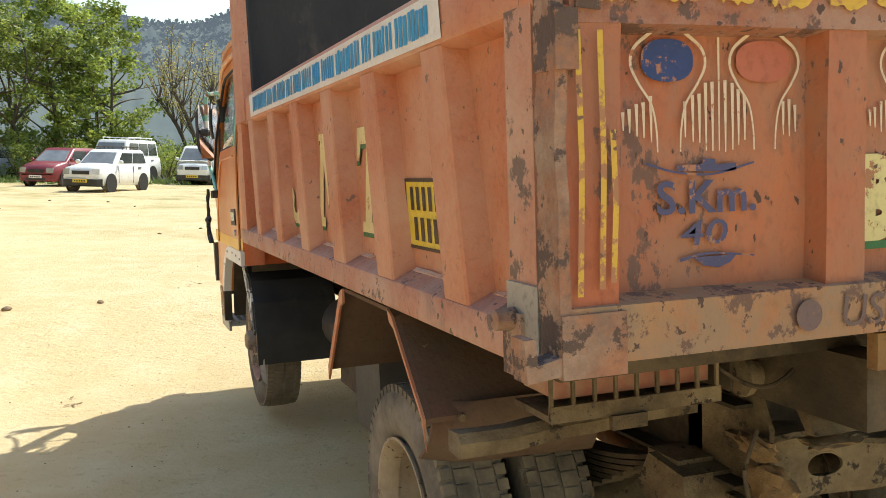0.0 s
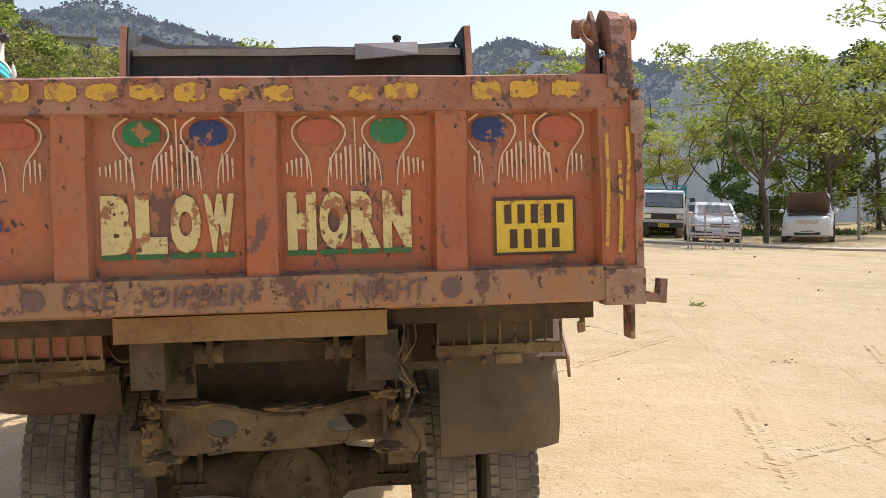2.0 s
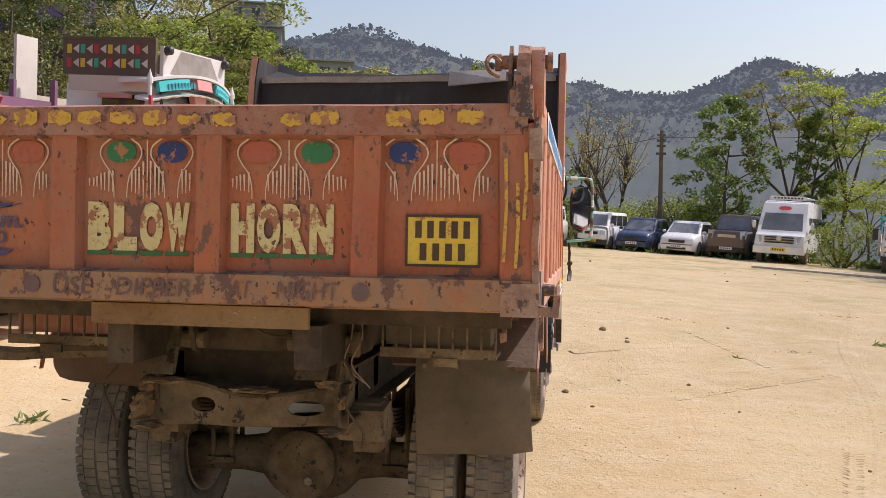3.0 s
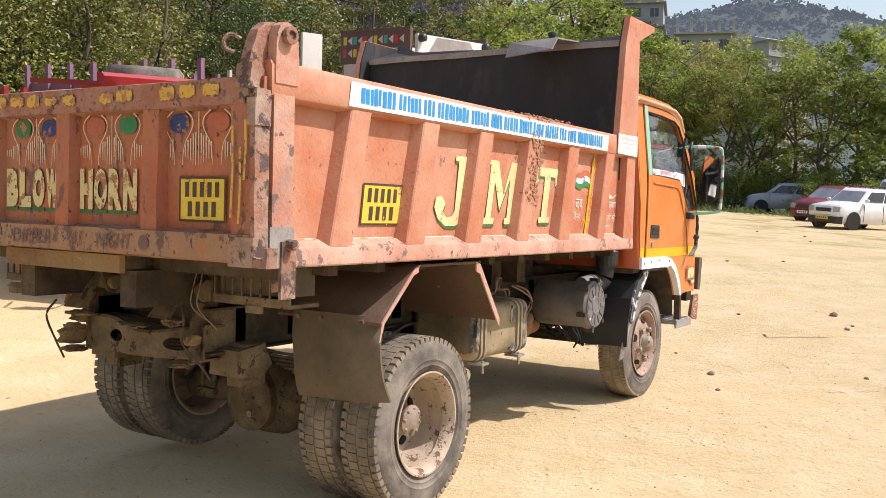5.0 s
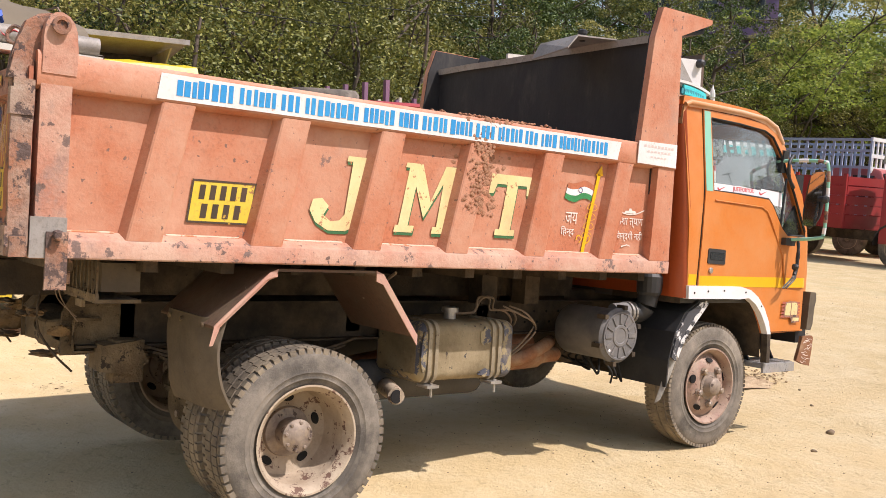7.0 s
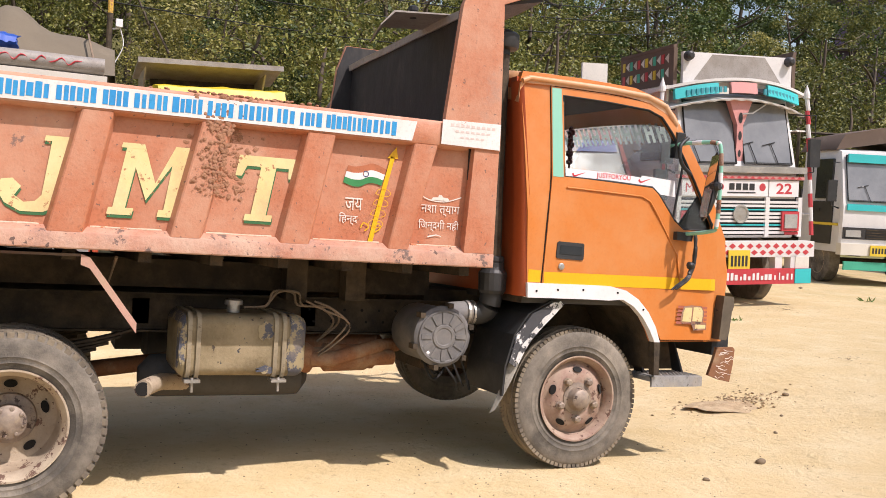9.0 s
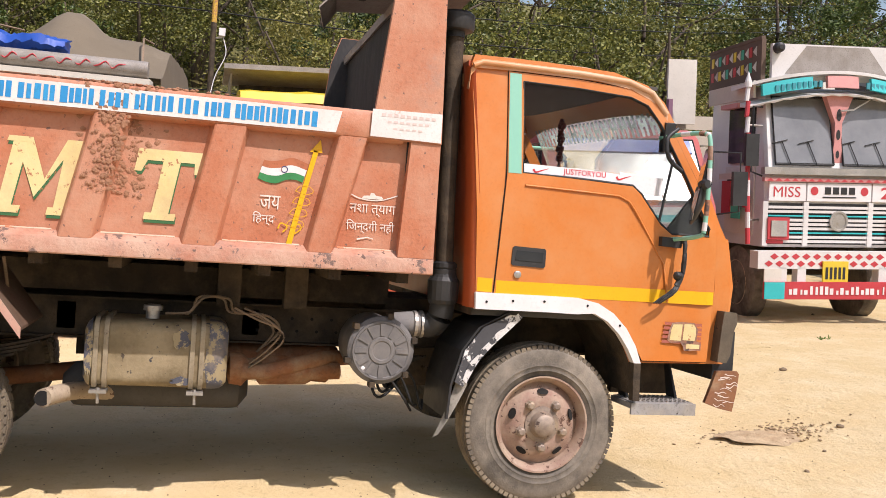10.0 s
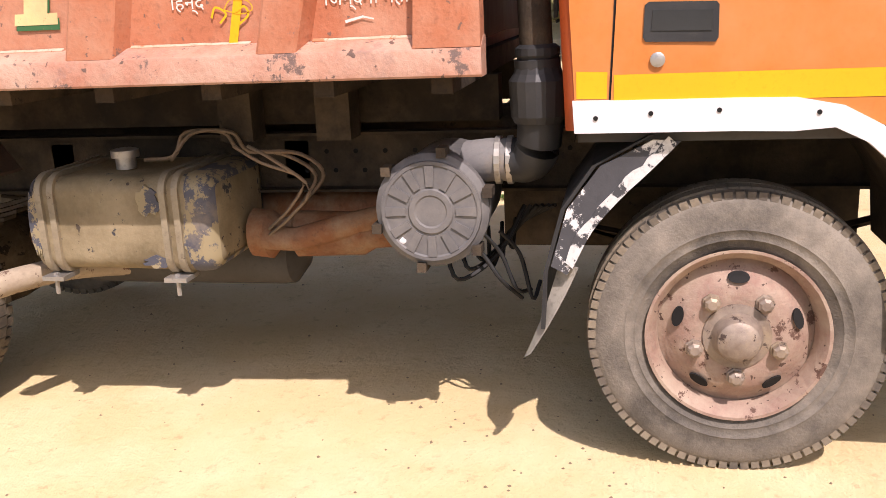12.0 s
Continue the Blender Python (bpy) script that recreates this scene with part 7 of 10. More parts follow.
class Leaves:
    """Gathers single leaves into one mesh."""

    def __init__(self):
        self.v, self.f = [], []

    def leaf(self, p, size, rng, droop=0.3, slim=0.5):
        d = Vector((rng.gauss(0, 1), rng.gauss(0, 1), rng.gauss(-droop, 0.6))).normalized()
        s = d.cross(Vector((rng.gauss(0, 1), rng.gauss(0, 1), rng.gauss(0, 1)))).normalized() * size * slim * 0.5
        k = len(self.v)
        self.v += [p, p + d * size * 0.5 + s, p + d * size, p + d * size * 0.5 - s]
        self.f.append((k, k + 1, k + 2, k + 3))

    def clump(self, c, r, count, size, rng, flat=1.0, slim=0.5, droop=0.3):
        for _ in range(count):
            while True:
                q = Vector((rng.uniform(-1, 1), rng.uniform(-1, 1), rng.uniform(-1, 1)))
                if 0.25 < q.length < 1:
                    break
            q = q.normalized() * q.length ** 0.6
            self.leaf(c + Vector((q.x * r, q.y * r, q.z * r * flat)), size * rng.uniform(0.7, 1.35), rng, droop, slim)

    def mesh(self, name, material):
        me = bpy.data.meshes.new(name)
        me.from_pydata([tuple(p) for p in self.v], [], self.f)
        me.materials.append(M[material])
        return me


def limb(bm, a, b, r0, r1, rng, bend=0.12, n=6):
    a, b = Vector(a), Vector(b)
    side = Vector((rng.gauss(0, 1), rng.gauss(0, 1), rng.gauss(0, 0.3))) * bend * (b - a).length
    pts = [a.lerp(b, i / n) + side * math.sin(math.pi * i / n) for i in range(n + 1)]
    tube(bm, pts, r0, 7, r1)
    return pts


def make_tree(label, h, spread, leaf, seed, style="broad", clumps=48, per=112, size=0.125, category="tree"):
    """A tapered trunk with limbs, and a crown of many single leaves hung in uneven clumps along the limbs."""
    rng = random.Random(seed)
    root = thing(category, label, category)
    bm = BM()
    lv = Leaves()
    if style == "broad":
        top = Vector((rng.gauss(0, 0.3), rng.gauss(0, 0.3), h * 0.8))
        trunk = limb(bm, (0, 0, -0.3), top, 0.018 * h, 0.004 * h, rng, 0.05, 10)
        for i in range(9):
            a = 2.4 * i + rng.uniform(-0.3, 0.3)
            p = trunk[3 + i * 7 // 9]
            q = p + Vector((math.cos(a) * spread * rng.uniform(0.45, 0.85), math.sin(a) * spread * rng.uniform(0.45, 0.85), h * rng.uniform(0.06, 0.22)))
            pts = limb(bm, p, q, 0.007 * h, 0.0025 * h, rng)
        for i in range(clumps):
            t = (i + 0.5) / clumps
            z = h * (0.13 + 0.85 * t)
            rr = spread * (math.sin(math.pi * (0.12 + 0.84 * t)) ** 0.7) * rng.uniform(0.3, 1.0)
            a = rng.uniform(0, 6.283)
            lv.clump(Vector((math.cos(a) * rr, math.sin(a) * rr, z)) + top * 0.2 * t, spread * rng.uniform(0.1, 0.22), per, size, rng, 0.7)
    elif style == "airy":
        fork = Vector((rng.gauss(0, 0.15) * h * 0.2, 0, h * 0.3))
        limb(bm, (0, 0, -0.3), fork, 0.013 * h, 0.01 * h, rng, 0.06)
        for i in range(6):
            a = 1.05 * i + rng.uniform(-0.4, 0.4)
            e = fork + Vector((math.cos(a) * spread * rng.uniform(0.5, 0.95), math.sin(a) * spread * rng.uniform(0.5, 0.95), h * rng.uniform(0.32, 0.66)))
            pts = limb(bm, fork, e, 0.0075 * h, 0.002 * h, rng, 0.14, 8)
            for j in range(clumps // 6):
                p = pts[rng.randrange(4, 9)]
                c = p + Vector((rng.gauss(0, 1), rng.gauss(0, 1), 0)) * spread * 0.2 + Vector((0, 0, rng.uniform(-0.02, 0.1) * h))
                if rng.random() < 0.6:
                    limb(bm, p, c, 0.0026 * h, 0.001 * h, rng, 0.1, 4)
                lv.clump(c, spread * rng.uniform(0.13, 0.24), per, size, rng, 0.42, 0.42, 0.1)
    elif style == "bare":
        for i in range(3):
            a = 2.1 * i + rng.uniform(-0.3, 0.3)
            e = Vector((math.cos(a) * spread * 0.5, math.sin(a) * spread * 0.5, h * rng.uniform(0.5, 0.62)))
            pts = limb(bm, (0, 0, -0.2), e, 0.02 * h, 0.011 * h, rng, 0.12, 7)
            bmesh.ops.create_icosphere(bm, subdivisions=2, radius=0.022 * h, matrix=Matrix.Translation(e))
            for j in range(34):
                p = pts[rng.randrange(4, 8)]
                t = p + Vector((rng.gauss(0, 0.3) * spread, rng.gauss(0, 0.3) * spread, h * rng.uniform(0.18, 0.46)))
                limb(bm, p, t, 0.0035 * h, 0.001 * h, rng, 0.06, 3)
                for _ in range(per // 6):
                    lv.leaf(p.lerp(t, rng.uniform(0.3, 1)) + Vector((rng.gauss(0, 0.05), rng.gauss(0, 0.05), 0)), size * 0.6, rng)
    else:  # shrub
        for i in range(7):
            a = rng.uniform(0, 6.28)
            limb(bm, (0, 0, -0.1), (math.cos(a) * spread * 0.6, math.sin(a) * spread * 0.6, h * rng.uniform(0.5, 0.9)), 0.02 * h, 0.006 * h, rng)
        for i in range(clumps):
            a, rr = rng.uniform(0, 6.28), spread * math.sqrt(rng.random()) * 0.8
            z = h * rng.uniform(0.15, 0.85) * (1 - 0.4 * (rr / spread) ** 2)
            lv.clump(Vector((math.cos(a) * rr, math.sin(a) * rr, z)), spread * rng.uniform(0.2, 0.36), per, size, rng, 0.8)
    part("trunk", bm, "bark", root, "", 60)
    crown = new("crown", lv.mesh("crown", leaf))
    crown.parent = root
    return root


KINDS = {
    "green": make_tree("leafy green broadleaf tree with uneven crown", 7.5, 2.6, "leaf_olive", 1, clumps=56, per=165, size=0.1),
    "dark": make_tree("dense dark green broadleaf tree", 6.0, 2.3, "leaf_deep", 2, clumps=60, per=165, size=0.1),
    "bright": make_tree("light green leafy tree in the sun", 7.0, 2.4, "leaf_bright", 3, clumps=40),
    "dry": make_tree("dry yellowish green tree on the bank", 7.0, 2.6, "leaf_straw", 4, clumps=50, per=150, size=0.095),
    "tall": make_tree("tall slim dark green tree on the slope", 9.5, 2.2, "leaf_deep", 5, clumps=64, per=165, size=0.1),
    "airy": make_tree("airy feathery tree with thin spreading limbs", 8.5, 3.6, "leaf_green", 6, "airy", 66, 100, 0.19),
    "airy2": make_tree("wide feathery tree with layered foliage", 7.5, 4.2, "leaf_bright", 7, "airy", 72, 100, 0.2),
    "full": make_tree("dense round green tree at the yard edge", 6.4, 2.7, "leaf_green", 12, clumps=74, per=95, size=0.19),
    "full_dark": make_tree("dense dark green tree at the yard edge", 6.2, 2.5, "leaf_dark", 13, clumps=74, per=95, size=0.19),
    "airy_dry": make_tree("feathery yellowing tree with thin twigs", 8.5, 3.3, "leaf_dry", 14, "airy", 66, 80, 0.18),
    "slender": make_tree("slender tree with sparse feathery foliage", 9.3, 2.0, "leaf_dry", 15, "airy", 42, 80, 0.17),
    "slender_green": make_tree("slender leaning tree with light green feathery foliage", 9.3, 2.5, "leaf_bright", 16, "airy", 54, 90, 0.17),
    "column": make_tree("narrow dark tree wrapped in creepers", 5.9, 1.2, "leaf_dark", 17, clumps=56, per=90, size=0.17),
    "bare": make_tree("cut back tree with brown twigs", 6.0, 2.4, "leaf_brown", 8, "bare", 0, 150, 0.2),
    "shrub": make_tree("low bushy green shrub at the yard edge", 2.4, 1.5, "leaf_green", 9, "shrub", 26, 120, 0.095, "shrub"),
    "bankshrub": make_tree("bushy olive green shrub on the bank", 2.4, 1.5, "leaf_olive", 18, "shrub", 30, 260, 0.052, "shrub"),
    "dryshrub": make_tree("low dry shrub with straw coloured leaves", 1.9, 1.3, "leaf_straw", 10, "shrub", 24, 230, 0.052, "shrub"),
}
USED = set()


def plant(kind, x, y, scale=1.0, turn=0.0, sink=0.0):
    m = Matrix.LocRotScale((x, y, ground_z(x, y) - 0.05 - sink), Euler((0, 0, turn)), (scale, scale, scale))
    if kind in USED:
        ob = copy_thing(KINDS[kind], m)
    else:
        USED.add(kind)
        ob = KINDS[kind]
        ob.matrix_basis = m
    ob.scale = (scale, scale, scale)
    tagged(ob, group="trees round the yard" if "shrub" not in kind else "shrubs round the yard")


rng = random.Random(11)
# trees along the far edge of the yard
for kind, x, y, s in (("full", -14.8, 46.5, 1.25), ("airy_dry", -12.6, 46, 1.02), ("airy", -10.3, 45.5, 0.95), ("airy_dry", -8.4, 46.5, 0.98), ("bright", -6.9, 46.2, 1.12), ("airy", -5.3, 45, 1.0), ("full", -3.6, 45.5, 1.22), ("full", -1.5, 46, 1.15), ("bright", -2.4, 47.8, 1.1),
                      ("full_dark", -9.5, 49, 0.95), ("green", -6, 49.5, 1.05), ("bright", -7.4, 45.4, 0.6), ("bright", -11.6, 45.4, 0.66), ("green", -16, 48, 1.2), ("airy", -14, 43.5, 0.95),
                      ("bare", 2.2, 45.2, 1.16), ("full_dark", 8.2, 42, 1.06), ("slender", 10.9, 42.2, 0.98), ("slender_green", 13.2, 41.2, 0.97), ("column", 11.5, 40.3, 1.0), ("airy2", 13.9, 40.2, 0.6), ("airy_dry", 16.2, 40.4, 0.6),
                      ("airy", 15.3, 28.6, 0.9), ("airy2", 20.5, 33.5, 1.15), ("full_dark", 18.2, 35.5, 0.9), ("full", 21.5, 37.5, 1.1), ("full_dark", 24.5, 36.5, 1.2), ("airy", 19, 41, 0.75), ("airy2", 27, 31, 1.0), ("airy", 30, 38, 1.0), ("full_dark", 26, 44, 1.0)):
    plant(kind, x, y, s, rng.uniform(0, 6.28))
for x, y, s in ((11.2, 34.3, 1.0), (3.4, 42.5, 0.8), (5.8, 41.5, 0.85), (10.2, 38.8, 0.7), (14.8, 37, 0.8), (18.5, 35, 0.9), (-2.5, 42, 0.9), (-5.0, 42.5, 1.0), (-8.5, 46, 0.9), (1.0, 42.4, 0.9), (-11, 46, 1.0), (-13.5, 40, 1.1), (4.6, 43.2, 0.8), (23.5, 34, 0.9), (20.6, 37, 1.0)):
    plant("shrub", x, y, s, rng.uniform(0, 6.28))
# wooded bank behind the truck row
k = 0
for i in range(5):
    for j in range(22):
        x = -18.5 - 3.9 * i + rng.uniform(-1.5, 1.5) - 0.14 * max(0, -20 + 4.2 * j - 22)
        y = -20 + 4.2 * j + rng.uniform(-1.6, 1.6)
        if x > -23.5 and -1.0 < y < 6.5:
            continue
        kind = rng.choice(("green", "dark", "dark", "dry", "tall", "dark", "dry", "green", "dry"))
        plant(kind, x, y, rng.uniform(0.75, 1.2) + 0.12 * i, rng.uniform(0, 6.28))
        k += 1
for i in range(60):
    y = rng.uniform(-18, 50)
    x = -16.4 - 0.16 * max(0, y - 20) - abs(rng.gauss(0, 2.0))
    plant("dryshrub" if rng.random() < 0.6 else "bankshrub", x, y, rng.uniform(0.6, 1.3), rng.uniform(0, 6.28))
# taller undergrowth between the trunks of the bank
for i in range(95):
    y = -16 + 0.72 * i + rng.uniform(-0.8, 0.8)
    x = -17.6 - 0.16 * max(0, y - 20) - rng.uniform(0, 9.0)
    if x > -22 and 0.0 < y < 5.5:
        continue
    plant(rng.choice(("bankshrub", "dryshrub", "bankshrub")), x, y, rng.uniform(1.3, 2.6), rng.uniform(0, 6.28))
# tall trees before the houses
for kind, x, y, s in (("airy_dry", -13.5, 50, 1.15), ("airy", -17.5, 49, 1.3), ("full", -19.5, 52, 1.7), ("airy_dry", -22.5, 50, 1.7), ("bright", -15.5, 54, 1.3), ("tall", -24.5, 46, 1.45), ("airy", -20.5, 45, 1.5), ("dry", -26, 52, 1.8), ("green", -29, 49, 1.7),
                      ("airy", -12, 56, 1.15), ("green", -9.5, 53, 0.9), ("tall", -21.5, 57, 1.3), ("bright", -25, 57, 1.6), ("tall", -28.5, 56, 1.6), ("dark", -33, 53, 1.7), ("airy_dry", -18, 44.5, 1.1), ("dry", -22, 41.5, 1.2), ("bright", -17, 41.5, 0.9), ("airy", -20.5, 39, 1.0)):
    plant(kind, x, y, s, rng.uniform(0, 6.28))
for i in range(26):
    plant("shrub", -17 + 1.15 * i + rng.uniform(-0.5, 0.5), 46.2 - 0.28 * max(0, 1.15 * i - 18) + rng.uniform(-0.8, 0.8), rng.uniform(0.8, 1.5), rng.uniform(0, 6.28))


# woods on the far hillside
lv = Leaves()
rf = random.Random(77)
for i in range(6500):
    b = rf.uniform(-27, 21)
    k = 14 * (0.3 + 0.7 * rf.random() ** 0.8) if i % 12 else 14
    c = hill_point(b, k, *HILL, 3.0)
    if k == 14:
        c += Vector((0, 0, rf.uniform(-1, 2)))
    r = c.length * rf.uniform(0.002, 0.0042)
    lv.clump(c + Vector((0, 0, r * 0.3)), r, 9, r * 1.1, rf, 0.8, 0.8, 0.0)
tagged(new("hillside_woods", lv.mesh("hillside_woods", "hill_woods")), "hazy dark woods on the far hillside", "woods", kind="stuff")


def undergrowth(name, label, material, spots, count, size, r, droop=-1.0, slim=0.25):
    lv = Leaves()
    rg = random.Random(21)
    for x, y, s in spots:
        z = ground_z(x, y)
        for _ in range(count):
            a, d = rg.uniform(0, 6.28), r * s * math.sqrt(rg.random())
            lv.leaf(Vector((x + d * math.cos(a), y + d * math.sin(a), z - 0.01)), size * s * rg.uniform(0.5, 1.3), rg, droop, slim)
    ob = new(name, lv.mesh(name, material))
    return tagged(ob, label, "grass", kind="stuff")


rg = random.Random(31)
undergrowth("dry_grass", "dry grass tufts on the bank", "dry_grass", [(-16 - 0.16 * max(0, y - 20) - abs(rg.gauss(0, 3)), y, rg.uniform(0.7, 1.5)) for y in [rg.uniform(-15, 45) for _ in range(500)]], 22, 0.5, 0.4)
undergrowth("weeds", "green weeds along the yard edge", "grass", [(x, 40.5 - 0.42 * max(0, x - 2) * (1 if x < 16 else 0.8) + rg.gauss(0, 0.9), rg.uniform(0.5, 1.2)) for x in [rg.uniform(-14, 22) for _ in range(420)]], 18, 0.32, 0.4)
# small weeds and twigs lying on the yard
undergrowth("yard_weed", "small ragged weed on bare soil", "grass", [(-2.75, 3.35, 0.32), (5.2, 9.7, 0.3), (-3.4, 9.6, 0.22), (-4.6, 13.2, 0.3), (3.1, 7.9, 0.16)], 40, 0.34, 0.35, -0.3)

# ---- stones and litter on the yard ----
def stone(x, y, r, seed, label="small dark stone on the soil"):
    bm = BM()
    bmesh.ops.create_icosphere(bm, subdivisions=2, radius=r)
    for v in bm.verts:
        v.co *= 1 + 0.4 * noise.noise(v.co / r * 0.9 + Vector((seed, 0, 0)))
        v.co.z *= 0.65
    ob = part("stone", bm, "stone", None, "", 50)
    ob.location = (x, y, ground_z(x, y) + ground_detail(x, y) + r * 0.25)
    tagged(ob, label, "stone", "stones on the yard")


M["stone"] = mat("dark_brown_stone", (0.17, 0.125, 0.08), (0.25, 0.18, 0.11), 0.9, bump=0.5, scale=12)
rs = random.Random(5)
for x, y, r in ((1.2, 5.74, 0.034), (-0.13, 7.24, 0.028), (0.31, 6.77, 0.014), (1.45, 5.1, 0.02), (2.4, 6.3, 0.022), (2.7, 5.2, 0.014), (-2.7, 7.75, 0.045), (-1.9, 8.0, 0.035), (-3.1, 6.6, 0.025), (1.9, 8.4, 0.03), (1.62, 9.2, 0.05), (3.3, 3.6, 0.014)):
    stone(x, y, r, x * 7)
for i in range(46):
    x, y = rs.uniform(-7, 12), rs.uniform(3, 26)
    if -1.6 < x < 1.6 and y < 6:
        continue
    stone(x, y, rs.uniform(0.008, 0.024) * (1 + y / 30), i * 1.7)
bm = BM()
for i in range(4200):
    a, d = rs.uniform(0, 6.283), 16 * rs.random() ** 0.8
    x, y = 1.0 + d * math.cos(a), 4 + d * math.sin(a)
    r = rs.uniform(0.003, 0.009)
    z = ground_z(x, y) + ground_detail(x, y)
    p = [bm.verts.new((x + r * rs.uniform(0.6, 1.2) * c, y + r * rs.uniform(0.6, 1.2) * s, z)) for c, s in ((1, 0), (0, 1), (-1, 0), (0, -1))]
    t = bm.verts.new((x, y, z + r * rs.uniform(0.5, 1.0)))
    for q in range(4):
        bm.faces.new((p[q], p[(q + 1) % 4], t))
tagged(part("gravel", bm, "stone", None), "scattered grit on the soil", "gravel", kind="stuff")
# heap of loose soil and dung by the cab
bm = BM()
for i in range(420):
    a, d = rs.uniform(0, 6.283), abs(rs.gauss(0, 0.2))
    x, y = -0.14 + d * math.cos(a) * 0.7 - 0.1 * rs.random(), 6.72 + d * math.sin(a) * 1.5
    r = rs.uniform(0.004, 0.014)
    bmesh.ops.create_icosphere(bm, subdivisions=1, radius=r, matrix=Matrix.Translation((x, y, ground_z(x, y) + r * 0.2)) @ Matrix.Diagonal((1.3, 1, 0.6, 1)))
rings = []
for k in range(22):
    t = k / 21
    rings.append([(-0.14 + 0.26 * t * math.cos(a) * (1 + 0.35 * noise.noise(Vector((math.cos(a) * 2, math.sin(a) * 2, 3)))), 6.72 + 0.42 * t * math.sin(a) * (1 + 0.35 * noise.noise(Vector((math.cos(a) * 2, math.sin(a) * 2, 8)))),
                   ground_z(-0.14, 6.72) + ground_detail(-0.14, 6.72) + 0.022 * (1 - t * t) - 0.016 * t + (0.022 * noise.noise(Vector((t * math.cos(a) * 5, t * math.sin(a) * 8, 1))) + 0.012 * noise.noise(Vector((t * math.cos(a) * 16, t * math.sin(a) * 24, 4)))) * (1.1 - t)) for a in [2 * math.pi * i / 60 for i in range(60)]])
loft(bm, rings, caps=False)
M["loose_soil"] = mat("loose_yard_soil", (0.44, 0.31, 0.18), (0.34, 0.235, 0.13), 0.95, scale=14, bump=1.0, bscale=70, dust=(0.55, 0.42, 0.26), dusty=0.38)
tagged(part("soil_crumbs", bm, "loose_soil", None, "", 60), "crumbled brown soil on the yard", "soil", kind="stuff")
# rope scrap on the ground
bm = BM()
tube(bm, smooth_path([(2.05, 1.18, 0.012), (2.1, 1.2, 0.022), (2.16, 1.2, 0.014), (2.22, 1.19, 0.02), (2.26, 1.215, 0.014), (2.31, 1.2, 0.014), (2.29, 1.16, 0.014), (2.24, 1.165, 0.014)], 4), 0.007, 6)
tagged(part("rope_scrap", bm, "cable", None, "", 60), "frayed scrap of rope on the soil", "rope")
# concrete strip along the car row
M["concrete"] = mat("pale_concrete", (0.42, 0.37, 0.29), (0.36, 0.31, 0.24), 0.9, scale=0.8, bump=0.3)
bm = BM()
rows = []
for i in range(25):
    t = i / 24
    x = 7.0 + 15 * t
    y = 29.2 - 8.5 * t
    rows.append([(x, y, ground_z(x, y) - 0.05), (x, y, ground_z(x, y) + 0.06), (x + 0.5, y + 1.0, ground_z(x + 0.5, y + 1.0) + 0.06), (x + 0.5, y + 1.0, ground_z(x + 0.5, y + 1.0) - 0.05)])
loft(bm, rows)
tagged(part("kerb", bm, "concrete", None), "low pale concrete edge of the parking row", "kerb", kind="structure")

# litter of dry twigs and leaves in small heaps
rs = random.Random(77)
lv = Leaves()
for cx, cy, r, k in ((-3.3, 7.1, 0.3, 40), (-4.0, 11.0, 0.5, 70), (-2.1, 5.2, 0.25, 30), (4.6, 5.9, 0.2, 24), (3.9, 8.6, 0.35, 40), (5.6, 12.5, 0.5, 60), (-0.9, 8.8, 0.3, 30), (2.6, 10.6, 0.4, 50), (7.8, 9.2, 0.3, 30), (-5.2, 7.4, 0.4, 40), (0.2, 12.4, 0.4, 40), (-2.6, 1.2, 0.3, 30)):
    for _ in range(k):
        a, d = rs.uniform(0, 6.283), r * abs(rs.gauss(0, 0.5))
        x, y = cx + d * math.cos(a), cy + d * math.sin(a)
        lv.leaf(Vector((x, y, ground_z(x, y) + ground_detail(x, y) + 0.008)), rs.uniform(0.02, 0.07), rs, 0.0, rs.choice((0.12, 0.4)))
for v in range(0, len(lv.v), 4):
    z0 = lv.v[v].z
    for q in range(1, 4):
        p = lv.v[v + q]
        lv.v[v + q] = Vector((p.x, p.y, z0 + abs(p.z - z0) * 0.3))
M["litter"] = mat("dry_brown_litter", (0.24, 0.165, 0.085), (0.16, 0.11, 0.06), 0.9)
tagged(new("leaf_litter", lv.mesh("leaf_litter", "litter")), "scattered dry twigs and leaf litter", "litter", kind="stuff")
# faint wheel ruts: low ridges of pushed-up dust
bm = BM()
for x0, y0, hx, hy, n in ((3.2, 3.0, 0.25, 1.0, 26), (4.4, 3.2, 0.25, 1.0, 26), (5.5, 2.0, 0.5, 1.0, 24), (6.8, 2.2, 0.5, 1.0, 24), (-2.9, 4.0, -0.05, 1.0, 22), (-4.2, 4.2, -0.05, 1.0, 22), (1.7, 6.4, 0.9, 0.6, 20), (1.2, 7.6, 0.9, 0.6, 20)):
    rows = []
    for i in range(n * 3):
        t = i / 3 * 0.5
        x, y = x0 + hx * t + 0.12 * math.sin(t * 0.7), y0 + hy * t
        z = ground_z(x, y) + ground_detail(x, y)
        h = 0.012 + 0.008 * noise.noise(Vector((x * 3, y * 3, 0)))
        sx_, sy_ = hy, -hx
        rows.append([(x + sx_ * d, y + sy_ * d, z + dz) for d, dz in ((-0.13, -0.012), (-0.07, h), (-0.02, -0.004), (0.04, h * 0.8), (0.12, -0.012))])
    loft(bm, rows, close=False)
tagged(part("wheel_rut", bm, "soil", None, "", 60), "faint wheel ruts pressed into the dust", "track", kind="stuff")

